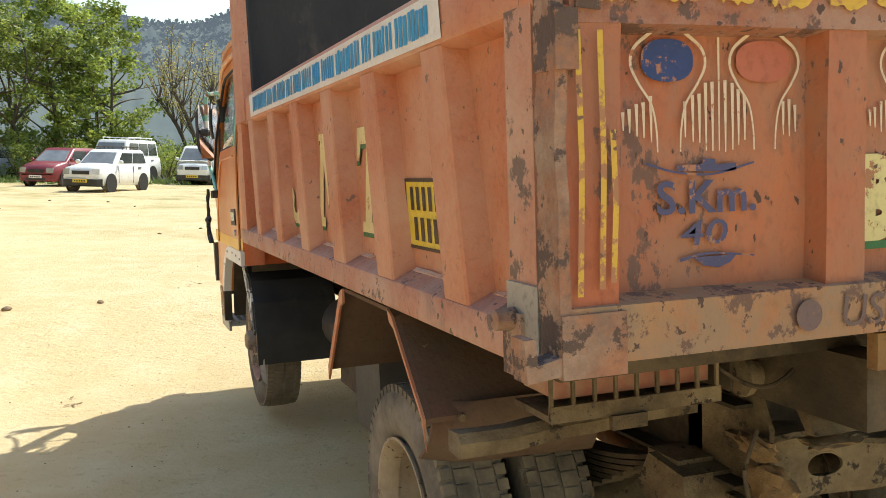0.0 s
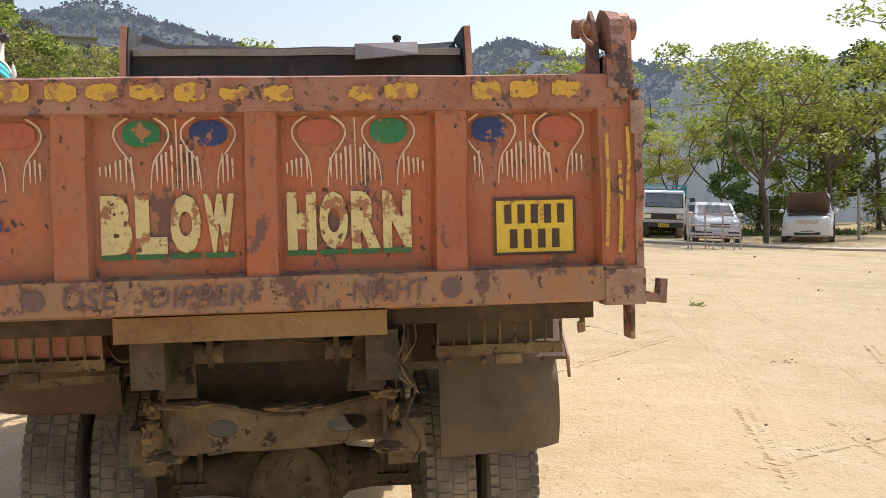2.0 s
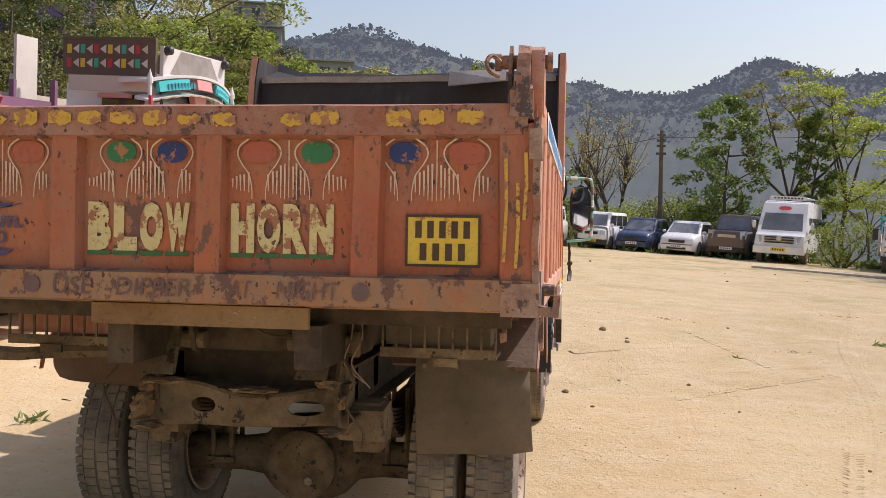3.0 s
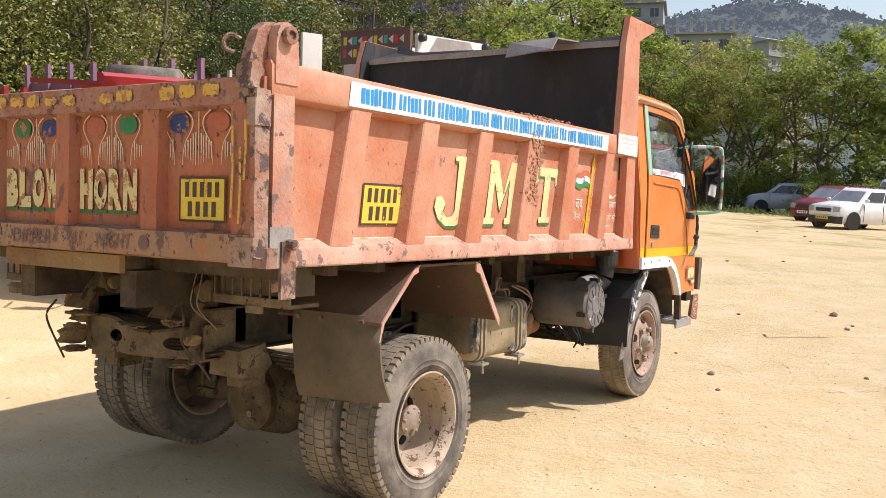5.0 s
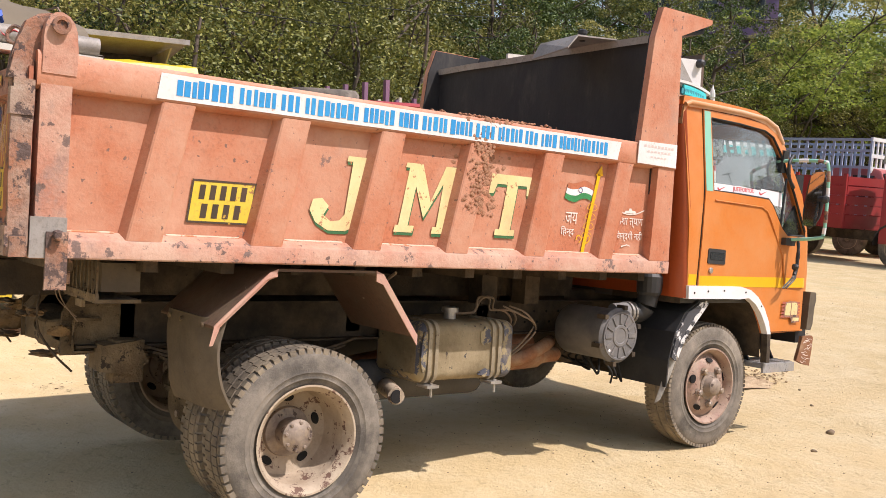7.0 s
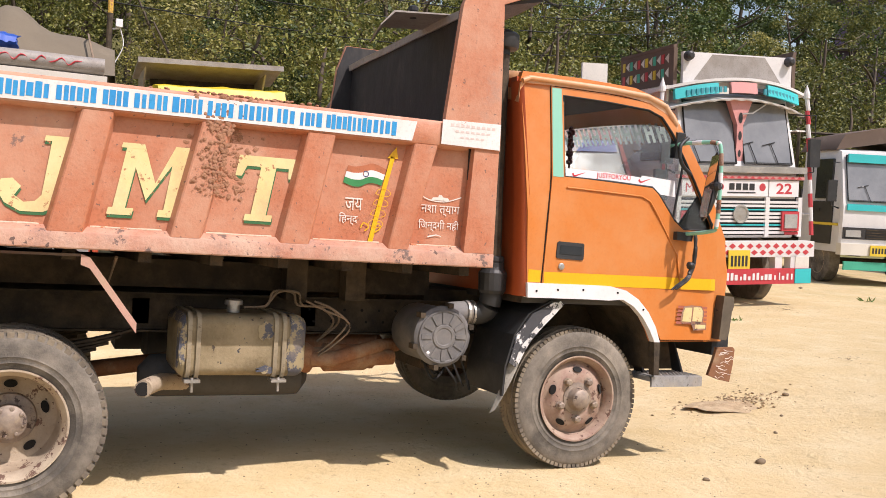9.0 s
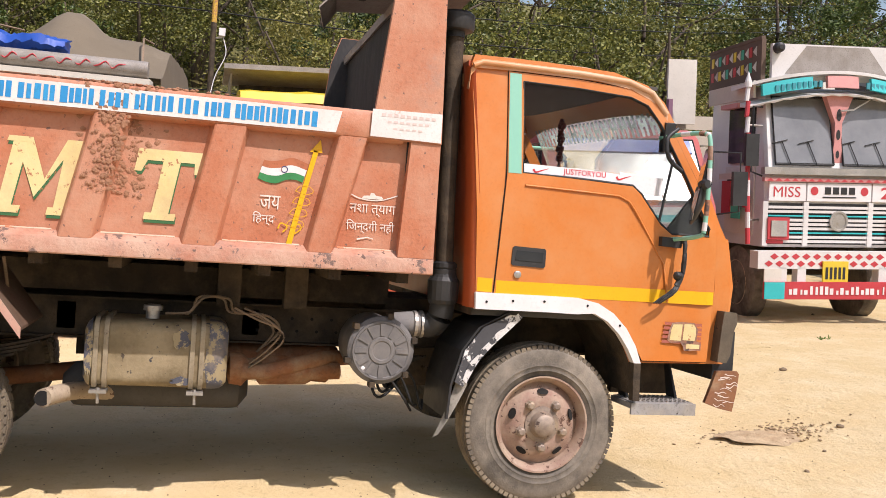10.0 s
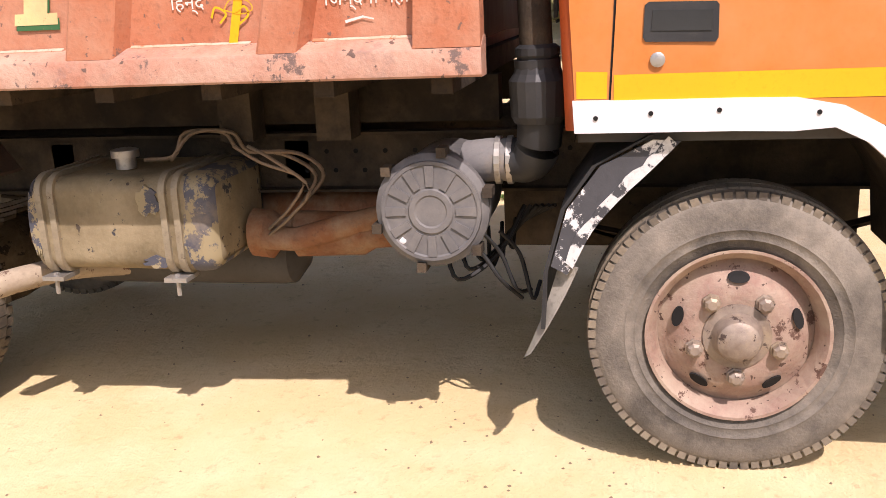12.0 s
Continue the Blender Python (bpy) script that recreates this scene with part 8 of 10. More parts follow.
# prints of tyre treads in the dust
bm = BM()
for x0, y0, hx, hy, n in ((2.35, 0.6, 0.28, 1.0, 70), (2.75, 2.6, 0.9, 0.55, 50), (3.6, 0.8, 0.1, 1.0, 60), (2.2, 5.6, 0.75, 0.7, 50), (-3.4, 5.6, 0.12, 1.0, 60), (4.9, 4.0, 0.4, 1.0, 60), (3.4, 7.4, -0.3, 1.0, 46)):
    l = math.hypot(hx, hy)
    hx, hy = hx / l, hy / l
    for i in range(n):
        if rs.random() < 0.3:
            continue
        t = i * 0.052
        for side in (-1, 1):
            x, y = x0 + hx * t + hy * side * 0.045, y0 + hy * t - hx * side * 0.045
            z = ground_z(x, y) + ground_detail(x, y)
            ax, ay = hy * side * 0.8 + hx * 0.6, -hx * side * 0.8 + hy * 0.6
            L, w, h = 0.04 * rs.uniform(0.6, 1.0), 0.008, rs.uniform(0.002, 0.006)
            q = [bm.verts.new((x + ax * a - ay * b, y + ay * a + ax * b, z - 0.004)) for a, b in ((-L, -w), (L, -w), (L, w), (-L, w))]
            r = [bm.verts.new((x + ax * a, y + ay * a, z + h)) for a in (-L * 0.8, L * 0.8)]
            bm.faces.new((q[0], q[1], r[1], r[0])), bm.faces.new((q[2], q[3], r[0], r[1])), bm.faces.new((q[1], q[2], r[1])), bm.faces.new((q[3], q[0], r[0]))
tagged(part("tread_print", bm, "soil", None), "tyre tread prints in the pale dust", "track", kind="stuff")

# ---- parked vehicles ----
for key, col, r in (("car_white", (0.72, 0.72, 0.71), 0.3), ("car_blue", (0.03, 0.05, 0.11), 0.3), ("car_brown", (0.13, 0.095, 0.08), 0.4), ("car_silver", (0.36, 0.39, 0.44), 0.3),
                    ("car_maroon", (0.20, 0.03, 0.04), 0.35), ("lorry_red", (0.34, 0.035, 0.035), 0.4), ("lorry_orange", (0.5, 0.09, 0.04), 0.4), ("lorry_pink", (0.45, 0.12, 0.11), 0.45),
                    ("turquoise", (0.03, 0.50, 0.52), 0.5), ("bumper_green", (0.06, 0.42, 0.28), 0.5), ("sign_red", (0.52, 0.05, 0.06), 0.5), ("plum", (0.25, 0.13, 0.2), 0.6),
                    ("cage_blue", (0.35, 0.42, 0.55), 0.5), ("tank_cyan", (0.05, 0.30, 0.36), 0.5), ("lorry_black", (0.03, 0.028, 0.028), 0.5), ("pale_yellow", (0.72, 0.52, 0.04), 0.5),
                    ("plastic_yellow", (0.75, 0.55, 0.02), 0.45), ("tarp_blue", (0.015, 0.08, 0.42), 0.45), ("canvas", (0.175, 0.14, 0.095), 0.9), ("tarp_brown", (0.14, 0.095, 0.07), 0.85),
                    ("board_tan", (0.62, 0.55, 0.45), 0.7), ("cream_board", (0.70, 0.66, 0.58), 0.6), ("lorry_white", (0.70, 0.68, 0.66), 0.45), ("deco_pink", (0.62, 0.28, 0.26), 0.5)):
    M[key] = mat(key, col, tuple(0.88 * c for c in col), r, scale=2.0, bump=0.04, fine=0.1, dust=tuple(0.6 * c + 0.4 * d for c, d in zip(col, (0.45, 0.37, 0.27))), dusty=0.16, spec=0.5)
# Base grey is lifted to carry the sky's reflection in dusty glass.
M["windscreen"] = mat("dusty_sky_grey_windscreen", (0.13, 0.138, 0.145), (0.22, 0.225, 0.23), 0.14, scale=1.5, bump=0, spec=0.8)


def rounded(w, y0, y1, r, z, k=4):
    """A rectangle in plan with rounded corners, anticlockwise."""
    out = []
    for cx, cy, a0 in ((w - r, y1 - r, 0), (-w + r, y1 - r, 90), (-w + r, y0 + r, 180), (w - r, y0 + r, 270)):
        for i in range(k + 1):
            a = radians(a0 + 90 * i / k)
            out.append(Vector((cx + r * math.cos(a), cy + r * math.sin(a), z)))
    return out


def quad(bm, corners, thick=0.012):
    """A thin plate over four or more corners, standing proud along its normal."""
    c = [Vector(p) for p in corners]
    n = (c[1] - c[0]).cross(c[2] - c[0]).normalized() * thick
    a, b = [bm.verts.new(p - n) for p in c], [bm.verts.new(p + n) for p in c]
    bm.faces.new(b), bm.faces.new(a[::-1])
    for i in range(len(c)):
        j = (i + 1) % len(c)
        bm.faces.new((a[i], a[j], b[j], b[i]))
    return bm


def road_wheel(root, x, y, r, w, rim="steel", drop=0.0):
    s = 1 if x > 0 else -1
    bm = BM()
    revolve(bm, [(-w / 2, r * 0.62), (-w / 2, r * 0.9), (-w * 0.4, r), (w * 0.4, r), (w / 2, r * 0.9), (w / 2, r * 0.62)], (x, y, r + drop), "x", 28)
    wheel = part("wheel", bm, "tyre", root, "", 40)
    bm = BM()
    revolve(bm, [(s * (w * 0.48), r * 0.64), (s * w * 0.52, r * 0.6), (s * w * 0.3, r * 0.5), (s * w * 0.34, r * 0.25), (s * w * 0.5, r * 0.17), (s * w * 0.5, 0.001)], (x, y, r + drop), "x", 24)
    part("rim", bm, "rim_rear" if rim == "hub" else rim, wheel, "", 40)
    return wheel


def plate(root, x, y, z, w, h, material, s=1):
    p = boxpart("number_plate", x - w / 2, x + w / 2, y - 0.01, y + 0.012, z - h / 2, z + h / 2, material, root)
    bm = BM()
    for i in range(5):
        u = x + w * (-0.38 + 0.17 * i)
        box(bm, u, u + w * 0.1, y + 0.0125, y + 0.015, z - h * 0.25, z + h * 0.25)
    tagged(part("plate_lettering", bm, "lorry_black", p), kind="stuff")


def make_car(label, paint, m, L=3.7, W=1.6, H=1.45, hood=0.88, belt=0.92, nose=0.62, ws=(0.95, 0.25), tail=(-1.45, -1.62), lamp="slant", grille="black", roof="", rack="", plate_mat="white_trim", bumper="", trunk=0.0, doors=2, name="car"):
    """A car in its own axes: +y forward, wheels on z=0. ws: foot and head of the windscreen; tail: head and foot of the rear glass."""
    root = thing(name, label, "car", m, "parked cars")
    w = W / 2
    r = 0.29 if H < 1.7 else 0.36
    yf, yr = L / 2, -L / 2
    base = r * 0.72
    bt = belt
    tr = bt if not trunk else trunk
    st = [(yr, 0.80, 0.42, tr * 0.74), (yr + 0.05, 0.92, base, tr * 0.9), (yr + 0.3, 0.98, base, tr * 0.985), (tail[1], 1, base, bt), (0, 1, base, bt), (ws[0], 1, base, bt), (ws[0] + 0.1, 0.99, base, hood + 0.02),
          (yf - 0.35, 0.96, base, hood - 0.05), (yf - 0.1, 0.9, base, nose + 0.12), (yf - 0.02, 0.84, base + 0.06, nose), (yf, 0.74, 0.36, nose - 0.12)]
    rings = []
    for y, f, z0, z1 in st:
        k = w * f
        zz = z0 + (z1 - z0) * 0.55
        rings.append([(-k * 0.9, y, z0), (-k, y, z0 + 0.12), (-k * 1.01, y, zz), (-k * 0.97, y, z1 - 0.06), (-k * 0.88, y, z1), (-k * 0.4, y, z1 + 0.025), (k * 0.4, y, z1 + 0.025), (k * 0.88, y, z1), (k * 0.97, y, z1 - 0.06), (k * 1.01, y, zz), (k, y, z0 + 0.12), (k * 0.9, y, z0)])
    bm = BM()
    loft(bm, rings)
    body = part("body", bm, paint, root, "", 50)
    # cabin
    wb, wr = w * 0.93, w * 0.78
    y0, y1, q0, q1 = tail[1] + 0.02, ws[0], tail[0], ws[1]
    bm = BM()
    loft(bm, [rounded(wb, y0, y1, 0.08, bt - 0.03), rounded(wr + 0.015, q0 - 0.04, q1 + 0.05, 0.1, H - 0.07), rounded(wr - 0.03, q0 + 0.02, q1 - 0.04, 0.12, H - 0.015), rounded(wr * 0.6, q0 + 0.35, q1 - 0.35, 0.15, H)])
    part("roof", bm, roof or paint, root, "", 45)

    def at(s, y, t):
        """A point on the cabin side: y along it at the foot, t up it."""
        f = (y - y0) / (y1 - y0)
        ya = y0 + f * (y1 - y0)
        yb = q0 - 0.04 + f * (q1 - q0 + 0.09)
        return Vector((s * (wb + (wr + 0.015 - wb) * t + 0.004), ya + (yb - ya) * t, bt - 0.03 + (H - 0.04 - bt) * t))
    for s in (1, -1):
        cut = [0.06, 0.5, 0.93] if doors == 2 else [0.05, 0.33, 0.63, 0.94]
        for a, b in zip(cut, cut[1:]):
            ya, yb = y0 + (y1 - y0) * (a + 0.015), y0 + (y1 - y0) * (b - 0.015)
            part("side_window", quad(BM(), [at(s, ya, 0.14), at(s, yb, 0.14), at(s, yb, 0.88), at(s, ya, 0.88)]), "dark_glass", root)
        bm = BM()
        bmesh.ops.create_icosphere(bm, subdivisions=2, radius=0.09, matrix=Matrix.Translation((s * (w + 0.06), ws[0] - 0.22, bt + 0.07)) @ Matrix.Diagonal((1, 0.6, 0.75, 1)))
        part("door_mirror", bm, paint, root, "", 60)
        bm = BM()
        for ya in (y0 + (y1 - y0) * 0.5, y0 + (y1 - y0) * 0.92):
            box(bm, s * w * 0.99, s * (w * 1.015), ya - 0.006, ya + 0.006, base + 0.08, bt - 0.05)
        box(bm, s * w * 0.99, s * (w * 1.02), y0 + 0.6, y0 + 0.8, bt - 0.15, bt - 0.11)
        tagged(part("door_seam", bm, "rubber", root), kind="stuff")
        # lamps
        zl = nose + 0.0
        if lamp == "slant":
            pts = [(s * w * 0.88, yf - 0.24, zl + 0.14), (s * w * 0.42, yf - 0.045, zl - 0.03), (s * w * 0.46, yf - 0.075, zl + 0.08), (s * w * 0.84, yf - 0.32, zl + 0.2)]
        elif lamp == "square":
            pts = [(s * w * 0.88, yf - 0.03, zl - 0.1), (s * w * 0.55, yf - 0.0, zl - 0.1), (s * w * 0.55, yf - 0.03, zl + 0.08), (s * w * 0.88, yf - 0.06, zl + 0.08)]
        else:
            pts = [(s * w * 0.9, yf - 0.1, zl - 0.16), (s * w * 0.66, yf + 0.0, zl - 0.16), (s * w * 0.6, yf - 0.03, zl + 0.14), (s * w * 0.9, yf - 0.12, zl + 0.2)]
        part("headlight", quad(BM(), pts if s > 0 else pts[::-1], 0.02), "lamp_clear", root, "clear glass headlight")
        for yy in (yf - 0.19 * L, yr + 0.18 * L):
            road_wheel(root, s * (w - 0.09), yy, r, 0.18)
            bm = BM()
            revolve(bm, [(s * (w * 0.99), r * 1.13), (s * (w + 0.014), r * 1.12), (s * (w + 0.014), r * 0.9)], (0, yy, r), "x", 24)
            part("wheel_arch", bm, "rubber", root)
    f = [(-wb * 0.86, y1), (wb * 0.86, y1)]
    k0, k1 = 0.1, 0.9
    zf = lambda t: bt - 0.03 + (H - 0.04 - bt) * t
    yw = lambda t: y1 + (q1 + 0.05 - y1) * t
    part("windscreen", quad(BM(), [(wb * 0.86, yw(k0), zf(k0)), (wr * 0.86, yw(k1), zf(k1)), (-wr * 0.86, yw(k1), zf(k1)), (-wb * 0.86, yw(k0), zf(k0))], 0.014), "windscreen", root)
    bm = BM()
    box(bm, -w * 0.42, w * 0.42, yf - 0.06, yf + 0.006, nose - 0.1, nose + 0.02)
    for i in range(3):
        z = nose - 0.085 + 0.04 * i
        box(bm, -w * 0.42, w * 0.42, yf + 0.006, yf + 0.016, z, z + 0.014)
    part("grille", bm, grille, root)
    bm = BM()
    loft(bm, [[(x, yf - 0.12, base - 0.02 + dz * 0.25) for x, dz in ((-w * 0.98, 0), (w * 0.98, 0), (w * 0.98, 1), (-w * 0.98, 1))], [(x, yf + 0.03, base + 0.02 + dz * 0.2) for x, dz in ((-w * 0.8, 0), (w * 0.8, 0), (w * 0.8, 1), (-w * 0.8, 1))]])
    bevel(bm, 0.03)
    part("front_bumper", bm, bumper or paint, root, "", 40)
    part("air_intake", box(BM(), -w * 0.5, w * 0.5, yf + 0.028, yf + 0.036, base + 0.04, base + 0.13), "black", root)
    plate(root, 0, yf + 0.045, base + 0.17, 0.5, 0.11, plate_mat)
    if rack:
        bm = BM()
        for s in (1, -1):
            tube(bm, [(s * wr * 0.86, q0 + 0.15, H + 0.09), (s * wr * 0.86, q1 - 0.2, H + 0.09)], 0.018, 6)
        for i in range(5):
            y = q0 + 0.2 + (q1 - q0 - 0.45) * i / 4
            tube(bm, [(-wr * 0.86, y, H + 0.08), (wr * 0.86, y, H + 0.08)], 0.012, 6)
            for s in (1, -1):
                tube(bm, [(s * wr * 0.86, y, H - 0.06), (s * wr * 0.86, y, H + 0.09)], 0.014, 6)
        part("roof_rack", bm, "chassis" if rack == "dark" else "white_trim", root)
    return root


def at_yard(x, y, hx, hy, back=0.0):
    """Place a vehicle with its nose at x, y, heading hx, hy; back: its half length."""
    d = Vector((hx, hy)).normalized()
    x, y = x - d.x * back, y - d.y * back
    zf, zr = ground_z(x + d.x, y + d.y), ground_z(x - d.x, y - d.y)
    tilt = math.atan2(zf - zr, 2)
    lean = math.atan2(ground_z(x - d.y, y + d.x) - ground_z(x + d.y, y - d.x), 2)
    turn = Matrix.Rotation(math.atan2(-d.x, d.y), 4, "Z") @ Matrix.Rotation(tilt, 4, "X") @ Matrix.Rotation(lean, 4, "Y")
    return Matrix.Translation((x, y, (zf + zr) / 2 - 0.01)) @ turn


HD = (-0.35, -0.94)
make_car("white boxy van with square lamps parked in the row", "car_white", at_yard(1.71, 38.2, *HD, 1.7), 3.37, 1.42, 1.66, 0.98, 1.02, 0.75, (1.38, 0.82), (-1.5, -1.62), "square", "black", plate_mat="pale_yellow", bumper="black", doors=3, name="van")
make_car("dark blue small hatchback car in the row", "car_blue", at_yard(3.47, 37.9, *HD, 1.8), 3.7, 1.6, 1.5)
make_car("white small hatchback car with black lower grille", "car_white", at_yard(5.31, 37.1, *HD, 1.8), 3.75, 1.62, 1.47)
make_car("dusty brown off-road car with silver slotted grille", "car_brown", at_yard(7.21, 36.4, *HD, 2.1), 4.2, 1.72, 1.86, 1.12, 1.16, 0.98, (0.75, 0.42), (-2.0, -2.06), "tall", "steel", bumper="chassis", doors=3, name="jeep")
make_car("white car with square lamps beside the railing", "car_white", at_yard(12.9, 26.9, -0.25, -0.97, 1.8), 3.6, 1.55, 1.42, 0.9, 0.94, 0.68, (0.85, 0.2), (-1.5, -1.7), "square", "black", bumper="black")
mpv = make_car("white people carrier with its bonnet standing open", "car_white", at_yard(16.9, 28.6, -0.5, -0.87, 2.2), 4.5, 1.76, 1.74, 1.02, 1.05, 0.8, (1.1, 0.45), (-1.95, -2.1), "slant", "steel", doors=3, name="minivan")
bm = BM()
loft(bm, [[(-0.72, 1.3, 1.08), (0.72, 1.3, 1.08), (0.72, 1.33, 1.05), (-0.72, 1.33, 1.05)], [(-0.76, 1.62, 1.55), (0.76, 1.62, 1.55), (0.76, 1.65, 1.53), (-0.76, 1.65, 1.53)], [(-0.62, 1.92, 1.82), (0.62, 1.92, 1.82), (0.62, 1.95, 1.79), (-0.62, 1.95, 1.79)]])
part("open_bonnet", bm, "car_brown", mpv, "raised bonnet with dark lining", 40)
part("engine_bay", box(BM(), -0.66, 0.66, 1.35, 2.0, 1.0, 1.045), "lorry_black", mpv)
bm = BM()
tube(bm, [(16.2, 30.5, 0), (16.2, 30.5, 5.6)], 0.045, 8)
tagged(part("lamp_post", bm, "chassis", None), "thin dark post beside the parked cars", "post")
for px, py in ((19.4, 29.5), (22.5, 28.4)):
    fence = thing("fence_post", "grey post of a wire fence at the yard edge", "fence post", None, "fence posts")
    bm = BM()
    tube(bm, [(px, py, ground_z(px, py) - 0.1), (px, py, ground_z(px, py) + 1.9)], 0.05, 8)
    part("post", bm, "grey_sheet", fence)
    for hz in (0.6, 1.2, 1.75):
        bm = BM()
        tube(bm, [(px, py, ground_z(px, py) + hz), (px - 3.1, py + 1.1, ground_z(px, py) + hz)], 0.006, 4)
        part("fence_wire", bm, "grey_sheet", fence)
make_car("white small car with yellow number plate", "car_white", at_yard(-2.45, 30.6, -0.5, -0.85, 1.65), 3.34, 1.44, 1.41, 0.88, 0.92, 0.68, (0.75, 0.15), (-1.35, -1.55), "square", "black", plate_mat="pale_yellow", bumper="black", rack="dark")
make_car("maroon small car parked on the yard edge", "car_maroon", at_yard(-4.05, 35.3, -0.5, -0.85, 1.75), 3.5, 1.5, 1.45, lamp="square", bumper="car_maroon")
make_car("silver hatchback car standing side-on under the trees", "car_silver", at_yard(-8.4, 43.6, -0.93, -0.3, 1.75), 3.5, 1.55, 1.47)
make_car("white off-road car with a roof rack", "car_white", at_yard(-2.2, 38.0, -0.5, -0.85, 2.1), 4.2, 1.7, 1.85, 1.1, 1.14, 0.95, (0.75, 0.42), (-2.0, -2.06), "tall", "black", rack="white", doors=3, name="jeep")


def make_minibus():
    m = at_yard(8.95, 34.7, *HD, 2.6)
    root = thing("minibus", "white high-roofed minibus with a red mark on its forehead", "minibus", m, "parked cars")
    w, H = 0.96, 2.5
    prof = [(-2.6, 0.4), (-2.62, 2.2), (-2.45, 2.45), (1.0, H), (1.45, 2.4), (1.75, 2.0), (2.2, 1.25), (2.5, 1.1), (2.62, 0.8), (2.64, 0.42)]
    bm = BM()
    rings = []
    for f in (-1, -0.96, -0.6, 0.6, 0.96, 1):
        k = 0.05 if abs(f) == 1 else 0.0
        rings.append([Vector((f * w * (1 - 0.1 * max(0, (z - 1.1) / 1.4)) * (1 if y < 2.3 else 0.97), y * (1 - k * 0.4), z - k * (1 if z > 1 else -1))) for y, z in prof])
    loft(bm, rings)
    part("body", bm, "car_white", root, "", 35)
    part("windscreen", quad(BM(), [(0.78, 2.17, 1.3), (0.72, 1.78, 1.98), (-0.72, 1.78, 1.98), (-0.78, 2.17, 1.3)], 0.02), "windscreen", root)
    for s in (1, -1):
        for a, b in ((-2.4, -1.5), (-1.4, -0.5), (-0.4, 0.55), (0.68, 1.5)):
            part("side_window", box(BM(), s * 0.9 - 0.02, s * 0.9 + 0.045 * s + 0.02, a, b, 1.25, 1.85), "dark_glass", root)
        part("headlight", quad(BM(), [(s * 0.9, 2.5, 0.78), (s * 0.68, 2.62, 0.78), (s * 0.66, 2.56, 1.06), (s * 0.9, 2.42, 1.1)], 0.03), "lamp_clear", root, "clear glass headlight")
        bm = BM()
        bmesh.ops.create_icosphere(bm, subdivisions=2, radius=0.13, matrix=Matrix.Translation((s * 1.1, 1.95, 1.5)) @ Matrix.Diagonal((0.6, 0.5, 1.3, 1)))
        part("door_mirror", bm, "car_white", root, "", 60)
        for yy in (1.6, -1.5):
            road_wheel(root, s * 0.84, yy, 0.35, 0.22)
    bm = BM()
    for i in range(3):
        box(bm, -0.55, 0.55, 2.58, 2.65, 0.8 + 0.1 * i, 0.855 + 0.1 * i)
    part("grille", bm, "chassis", root)
    bm = BM()
    revolve(bm, [(0, 0.1), (0.03, 0.1), (0.03, 0.001)], (0, 2.65, 0.98), "y", 20)
    part("badge", bm, "steel", root)
    bm = box(BM(), -0.95, 0.95, 2.4, 2.72, 0.38, 0.66)
    bevel(bm, 0.06)
    part("front_bumper", bm, "car_white", root, "", 40)
    plate(root, 0, 2.725, 0.55, 0.55, 0.15, "pale_yellow")
    bm = BM()
    oval(bm, 0.0, 2.2, 0.24, 0.08, lambda u, v: (u, 1.63 - (v - 2.2) * 0.75 + 0.012, v))
    part("forehead_mark", bm, "sign_red", root, "red painted mark")
    bm = BM()
    for s in (1, -1):
        tube(bm, [(s * 0.7, 1.1, H + 0.16), (s * 0.72, -2.3, H + 0.16)], 0.02, 6)
    for i in range(6):
        y = 1.1 - 0.68 * i
        tube(bm, [(-0.7, y, H - 0.05), (-0.7, y, H + 0.16), (0.7, y, H + 0.16), (0.7, y, H - 0.05)], 0.016, 6)
    part("roof_rack", bm, "white_trim", root)
    b = boxpart("roof_sign", -0.66, 0.66, 1.08, 1.12, H + 0.04, H + 0.2, "white_trim", root)
    bm = BM()
    for i in range(9):
        box(bm, -0.58 + 0.13 * i, -0.5 + 0.13 * i, 1.121, 1.126, H + 0.09, H + 0.15)
    tagged(part("sign_bars", bm, "chassis", b), kind="stuff")


make_minibus()


